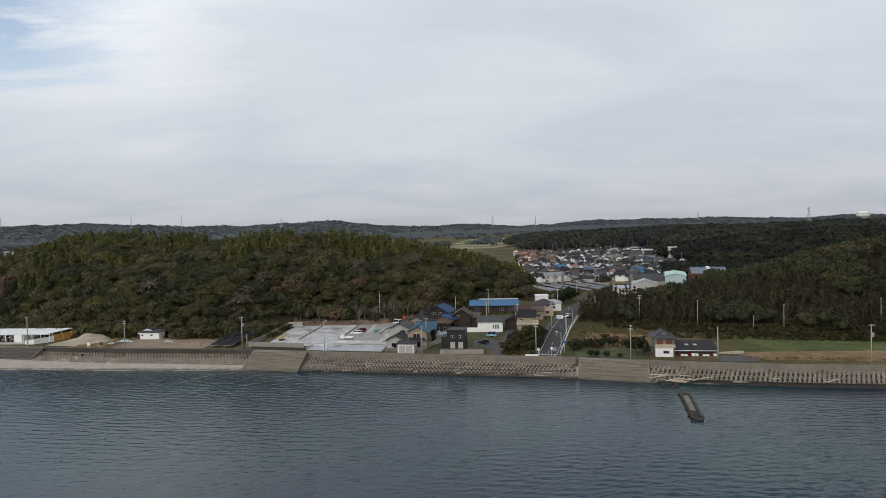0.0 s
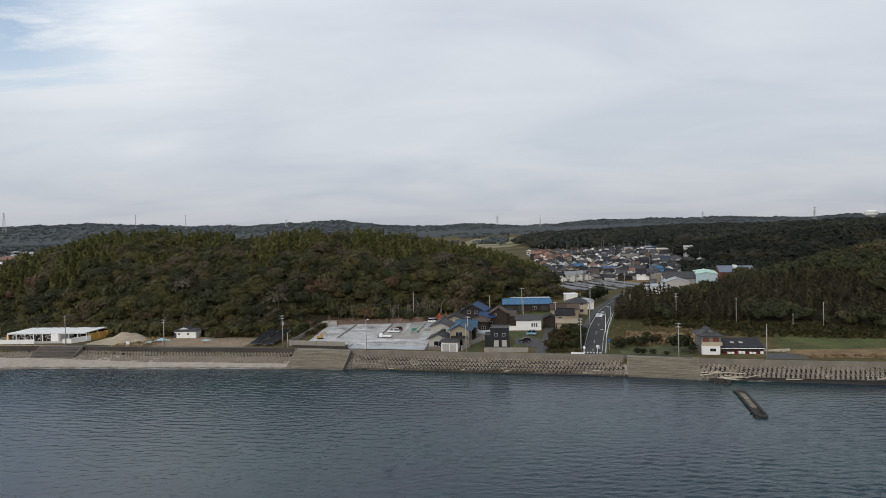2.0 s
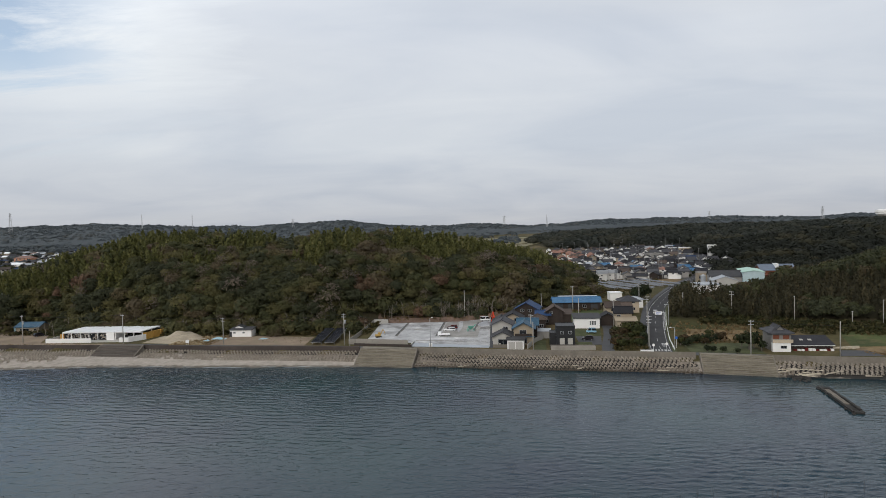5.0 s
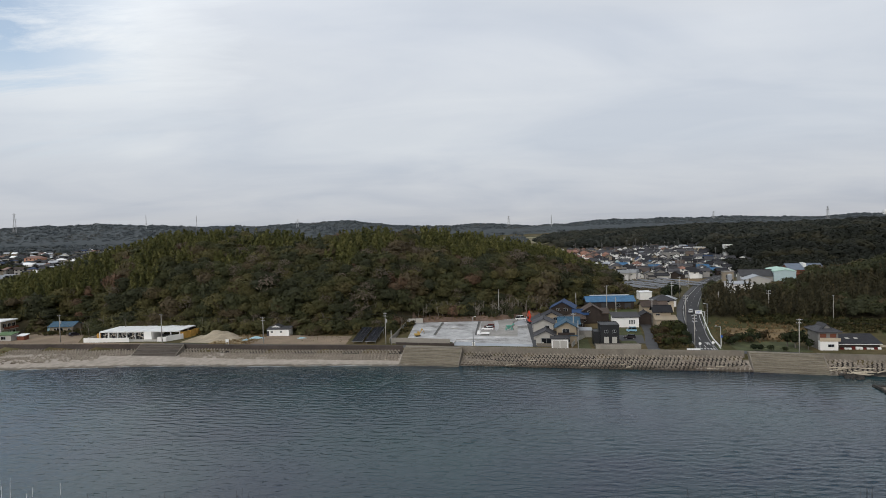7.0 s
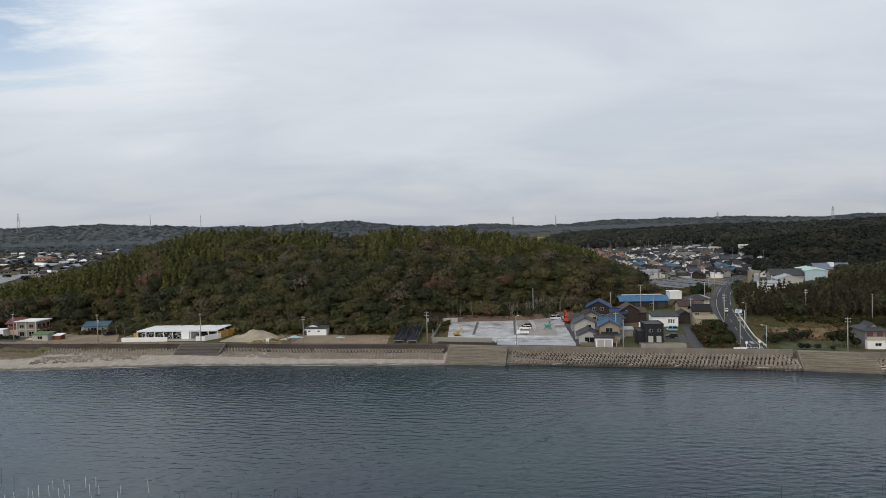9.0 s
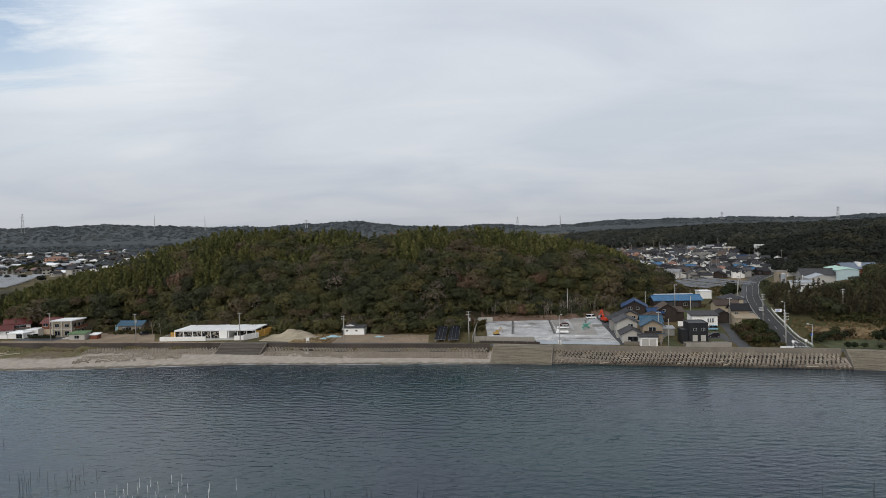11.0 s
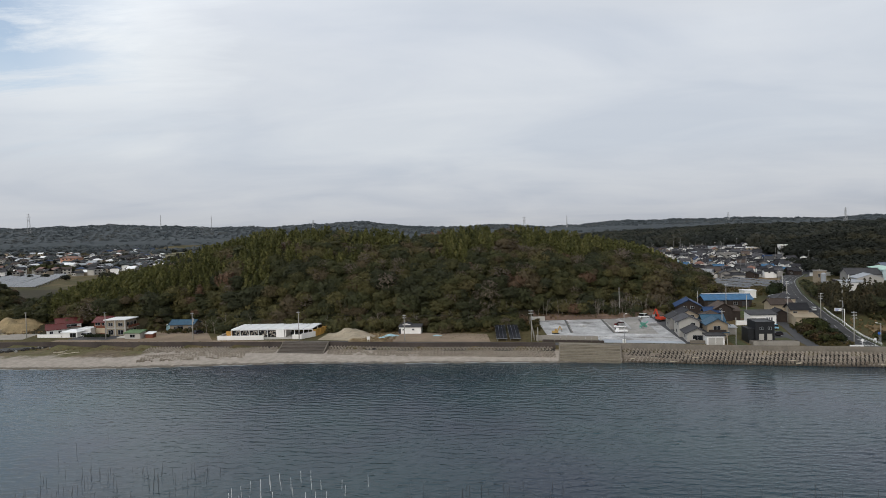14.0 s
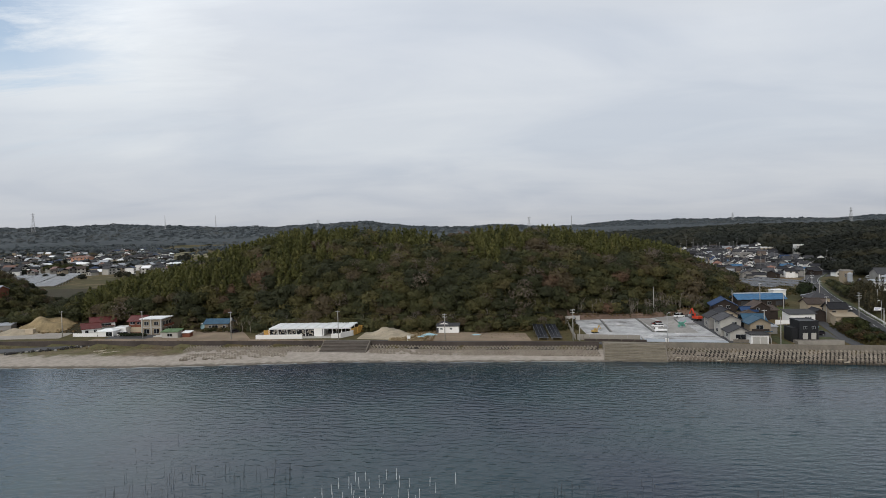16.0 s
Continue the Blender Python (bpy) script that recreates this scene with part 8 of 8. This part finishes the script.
for r_, (y, xa, xb) in enumerate(((99.6, -133.4, -122.6), (97.0, -132.6, -117.0), (94.4, -135.0, -116.4), (91.8, -136.0, -116.0), (89.2, -136.5, -115.8), (86.6, -137, -116))):
    x = xa
    while x < xb:
        if rs.random() > 0.3:
            stake(x + rs.uniform(-0.12, 0.12), y + rs.uniform(-0.35, 0.35), rs.uniform(1.5, 2.0), "white")
        x += 1.68
stake(-113.3, 97.5, 1.9, "white")
for k in range(95):
    stake(rs.uniform(-171, -140), rs.uniform(88, 106), rs.uniform(1.0, 2.1), "dark")
for x, y in ((-172.2, 115.7), (-173, 111.4), (-170.1, 123.3), (-165, 108)):
    stake(x, y, 2.4, "dark")
for k in range(120):
    stake(rs.uniform(-200, 70), rs.uniform(85, 91.2), rs.uniform(1.2, 1.9), "dark")
for k in range(34):
    stake(rs.uniform(-118, -78), rs.uniform(88, 94.5), rs.uniform(1.2, 2.0), "dark")


def rock_mesh(seed):
    r = random.Random(seed)
    b = bmesh.new()
    bmesh.ops.create_icosphere(b, subdivisions=1, radius=0.5)
    for v in b.verts:
        v.co *= r.uniform(0.75, 1.2)
    me = bpy.data.meshes.new("stone")
    b.to_mesh(me)
    b.free()
    return me


ROCKS = [rock_mesh(s) for s in range(6)]
WET = []
for me in ROCKS:
    w_ = me.copy()
    w_.materials.append(MAT["rock"])
    me.materials.append(MAT["stone"])
    WET.append(w_)


def groyne():
    t = thing("rock_groyne", "low dark broken stone groyne in the water", "groyne", pose(0, 0, 0))
    # a grey fill between two dark kerbs with broken ends
    a, b_ = Vector((57.3, 148.4, 0)), Vector((52.4, 128.4, 0))
    d_ = b_ - a
    L = d_.length
    m = pose(a.x, a.y, 0, 0, 0, math.degrees(math.atan2(d_.y, d_.x)))
    r = random.Random(3)
    for side_, f1 in ((-0.95, 1.0), (0.95, 0.93)):
        u = 0.0
        while u < L * f1:
            w_ = r.uniform(1.4, 3.0)
            h_ = r.uniform(0.42, 0.62)
            part("kerb_stone", Build().box(u, min(u + w_ - 0.06, L), side_ - 0.26, side_ + 0.26, -4, h_), MAT["rock"], t, at=m)
            u += w_
    for u0, u1, h_ in ((1.6, 7.5, 0.30), (7.7, 13.8, 0.26), (14.0, L - 0.8, 0.12)):
        part("fill_slab", Build().box(u0, u1, -0.68, 0.68, -4, h_), MAT["concrete"] if u0 < 13 else MAT["rock"], t, "worn grey concrete fill", at=m)
    part("end_stone", Build().box(0.0, 1.5, -0.68, 0.68, -4, 0.5), MAT["rock"], t, at=m)
    part("end_stone", Build().box(L - 0.7, L + 0.4, -0.9, 0.9, -4, 0.4), MAT["rock"], t, at=m)
    for k in range(26):
        p = a.lerp(b_, r.choice((r.uniform(-0.03, 0.05), r.uniform(0.8, 1.03), r.random())))
        s = new("stone", WET[k % 6])
        s.parent = t
        s.matrix_basis = pose(p.x + r.choice((-1.3, 1.3)) + r.uniform(-0.2, 0.2), p.y, r.uniform(-0.1, 0.15), r.uniform(0, 360), r.uniform(0, 360), r.uniform(0, 360)) @ Matrix.Scale(r.uniform(0.4, 0.9), 4)
    for k in range(34):
        p = Vector((56.8 + r.uniform(-2.0, 2.4), 157.6 + r.uniform(-2.4, 2.6), 0))
        s = new("stone", WET[k % 6])
        s.parent = t
        s.matrix_basis = pose(p.x, p.y, gz(p.x, p.y) + 0.25, r.uniform(0, 360), r.uniform(0, 360), r.uniform(0, 360)) @ Matrix.Scale(r.uniform(0.8, 1.7), 4)


groyne()
rnd = random.Random(21)
for k in range(38):
    big = k < 16
    x = 57 + rnd.gauss(1.5, 4.0) if big else rnd.choice((rnd.uniform(-44, 34), rnd.uniform(60, 105), rnd.uniform(-205, -66)))
    if any(a - 1 < x < b + 1 for a, b in RAMPS):
        continue
    y = float(wall_line(x)) - rnd.uniform(4.5, 7.0)
    L = rnd.uniform(2.0, 5.5) if big or k % 3 == 0 else rnd.uniform(1.0, 3.0)
    z = max(0.45, 2.9 - (float(wall_line(x)) - y - 1.1) / 1.32 * 0.62 + 0.45) if x > -206 else gz(x, y)
    ob = part("driftwood_log", Build().tube((-L / 2, 0, 0), (L / 2, 0.1, 0.08), 0.17, 0.08, 6), MAT["driftwood"], at=pose(x, y, z, 0, rnd.uniform(-6, 6), -12 + rnd.gauss(0, 22)))
    tagged(ob, "bleached driftwood log on the wave blocks", "driftwood", "shore driftwood")


rnd = random.Random(44)
bank = thing("rock_bank", "bank of grey broken rocks beside the beach track", "rocks", pose(0, 0, 0))
for k in range(90):
    f = rnd.random()
    x, y = -272 + f * 26 + rnd.gauss(0, 1.2), 216.6 + f * 8.0 + rnd.gauss(0, 0.7)
    s_ = new("stone", (ROCKS if k % 5 == 0 else WET)[k % 6])
    s_.parent = bank
    s_.matrix_basis = pose(x, y, gz(x, y) + 0.2, rnd.uniform(0, 360), rnd.uniform(0, 360), rnd.uniform(0, 360)) @ Matrix.Scale(rnd.uniform(0.5, 1.2), 4)


# ---- scrub and grass tufts ----
tuft = [crown_proto(300 + s, 34, 0.5, 0.55, 0.15, heart=False, slim=0.7) for s in range(4)]


def tufts(name, quad, n, size, hue, seed, label, protos=None):
    r = np.random.default_rng(seed)
    a, b, c, d = (np.array(p, float) for p in quad)
    u, v = r.random((n, 1)), r.random((n, 1))
    p = (1 - v) * ((1 - u) * a + u * b) + v * ((1 - u) * d + u * c)
    s = r.uniform(size[0], size[1], n)
    z = ground(p[:, 0], p[:, 1]) + s * 0.3
    rows_ = np.stack([p[:, 0], p[:, 1], z, s, np.clip(r.normal(hue, 0.2, n), 0, 1), r.integers(0, 4, n)], 1)
    return wood(name, protos or tuft, rows_, MAT["reed"], label)


tufts("scrub_by_cafe", [(-133, 213), (-118, 210), (-116, 232), (-134, 240)], 900, (0.25, 0.55), 1.0, 1, "tawny dry grass and low scrub")
tufts("scrub_wood_edge", [(-215, 243), (-120, 228), (-116, 238), (-212, 252)], 500, (0.9, 2.2), 0.3, 2, "olive scrub along the wood edge")
tufts("scrub_east_bank", [(38, 192), (66, 188), (72, 213), (46, 222)], 300, (0.4, 1.1), 0.85, 3, "brown and olive scrub by the road")
tufts("scrub_field_edge", [(70, 203), (140, 190), (143, 198), (72, 213)], 500, (0.7, 1.7), 0.25, 4, "green scrub along the field edge")
tufts("wood_foot_scrub", [(56, 217), (134, 191), (140, 200), (60, 227)], 600, (1.1, 2.6), 0.15, 14, "dark scrub at the foot of the eastern wood")
tufts("dry_reeds", [(84, 169), (136, 160), (136, 166), (84, 174)], 420, (0.25, 0.6), 0.95, 5, "brown dry reeds behind the sea wall")
tufts("beach_scrub", [(-285, 224), (-205, 214), (-205, 217.5), (-285, 228)], 260, (0.2, 0.55), 0.7, 6, "olive beach scrub below the wall")
tufts("wall_weeds", [(-246, 226.4), (-160, 214.6), (-160, 215.6), (-246, 227.6)], 260, (0.3, 0.8), 0.8, 21, "rusty weeds along the western sea wall")
tufts("earth_scrub", [(-62, 245), (-10, 244.6), (-8, 249), (-62, 250)], 300, (0.4, 1.0), 0.7, 7, "brown scrub on the earth bank")
tufts("solar_scrub", [(-102, 216), (-68, 203), (-70, 226), (-98, 229)], 140, (0.2, 0.4), 0.45, 8, "low green scrub round the solar tables")
tufts("solar_bushes", [(-101, 228), (-64, 221), (-62, 240), (-99, 239)], 220, (1.2, 2.6), 0.32, 16, "olive bushes behind the solar tables")
tufts("west_bank", [(-330, 254), (-268, 250), (-268, 262), (-330, 268)], 260, (0.5, 1.2), 0.85, 9, "tawny scrub on the western bank")
tufts("lane_verge", [(16, 184), (26, 183), (33, 212), (22, 212)], 420, (0.6, 1.4), 0.35, 10, "scrub between lane and road")
tufts("barn_grass", [(2, 240), (30, 250), (34, 258), (6, 258)], 260, (0.5, 1.2), 0.6, 11, "rough grass round the barn")
tufts("valley_scrub", [(34, 288), (58, 288), (100, 385), (50, 385)], 500, (0.7, 1.8), 0.4, 12, "scrub round the valley solar field")

# the blocks of the revetment: those nearest the camera as parts, the others as one mass
shape = block_shape()
block_me = shape.mesh("wave_block", MAT["block"])
bv = np.array([v.co[:] for v in block_me.vertices])
far_v, far_f = [], []
count = 0
for x, m in block_poses():
    if -26 < x < 62 and count < 300:
        ob = new("wave_block", block_me)
        ob.parent = revet
        ob.matrix_basis = m
        count += 1
    else:
        o = len(far_v)
        far_v += [tuple(m @ Vector(p)) for p in bv]
        far_f += [tuple(o + i for i in f) for f in shape.f]
mb = Build()
mb.v, mb.f = far_v, far_f
rest = bpy.data.meshes.new("wave_blocks")
rest.from_pydata(mb.v, [], mb.f)
rest.materials.append(MAT["block"])
ob = new("wave_blocks", rest)
ob.parent = revet
tagged(ob, kind="stuff")


# broken surf lines at the water's edge
rnd = random.Random(31)
x = -262.0
while x < -62:
    L = rnd.uniform(5, 16)
    if rnd.random() < 0.75:
        k = max(3, int(L / 1.5))
        xs = np.linspace(x, x + L, k)
        off = rnd.uniform(-0.5, 0.3)
        wob = [off + 0.25 * math.sin(q_ * 0.7 + x) for q_ in xs]
        wid = [rnd.uniform(0.08, 0.34) * min(1, 2.5 * min(i, k - 1 - i) / k + 0.15) for i in range(k)]
        b = Build()
        pts = [(q_, float(water_line(q_)) + o_ - w_, 0.13) for q_, o_, w_ in zip(xs, wob, wid)] + [(q_, float(water_line(q_)) + o_ + w_, 0.13) for q_, o_, w_ in zip(xs, wob, wid)]
        pts += [(p[0], p[1], -0.15) for p in pts]
        n2 = 2 * k
        b.add(pts, [(i, i + 1, k + i + 1, k + i) for i in range(k - 1)] + [(i, n2 + i, n2 + i + 1, i + 1) for i in range(k - 1)] + [(k + i + 1, n2 + k + i + 1, n2 + k + i, k + i) for i in range(k - 1)])
        tagged(part("surf_line", b, MAT["foam"]), "thin white line of foam at the water's edge", "surf", kind="structure")
    x += L + rnd.uniform(1, 6)
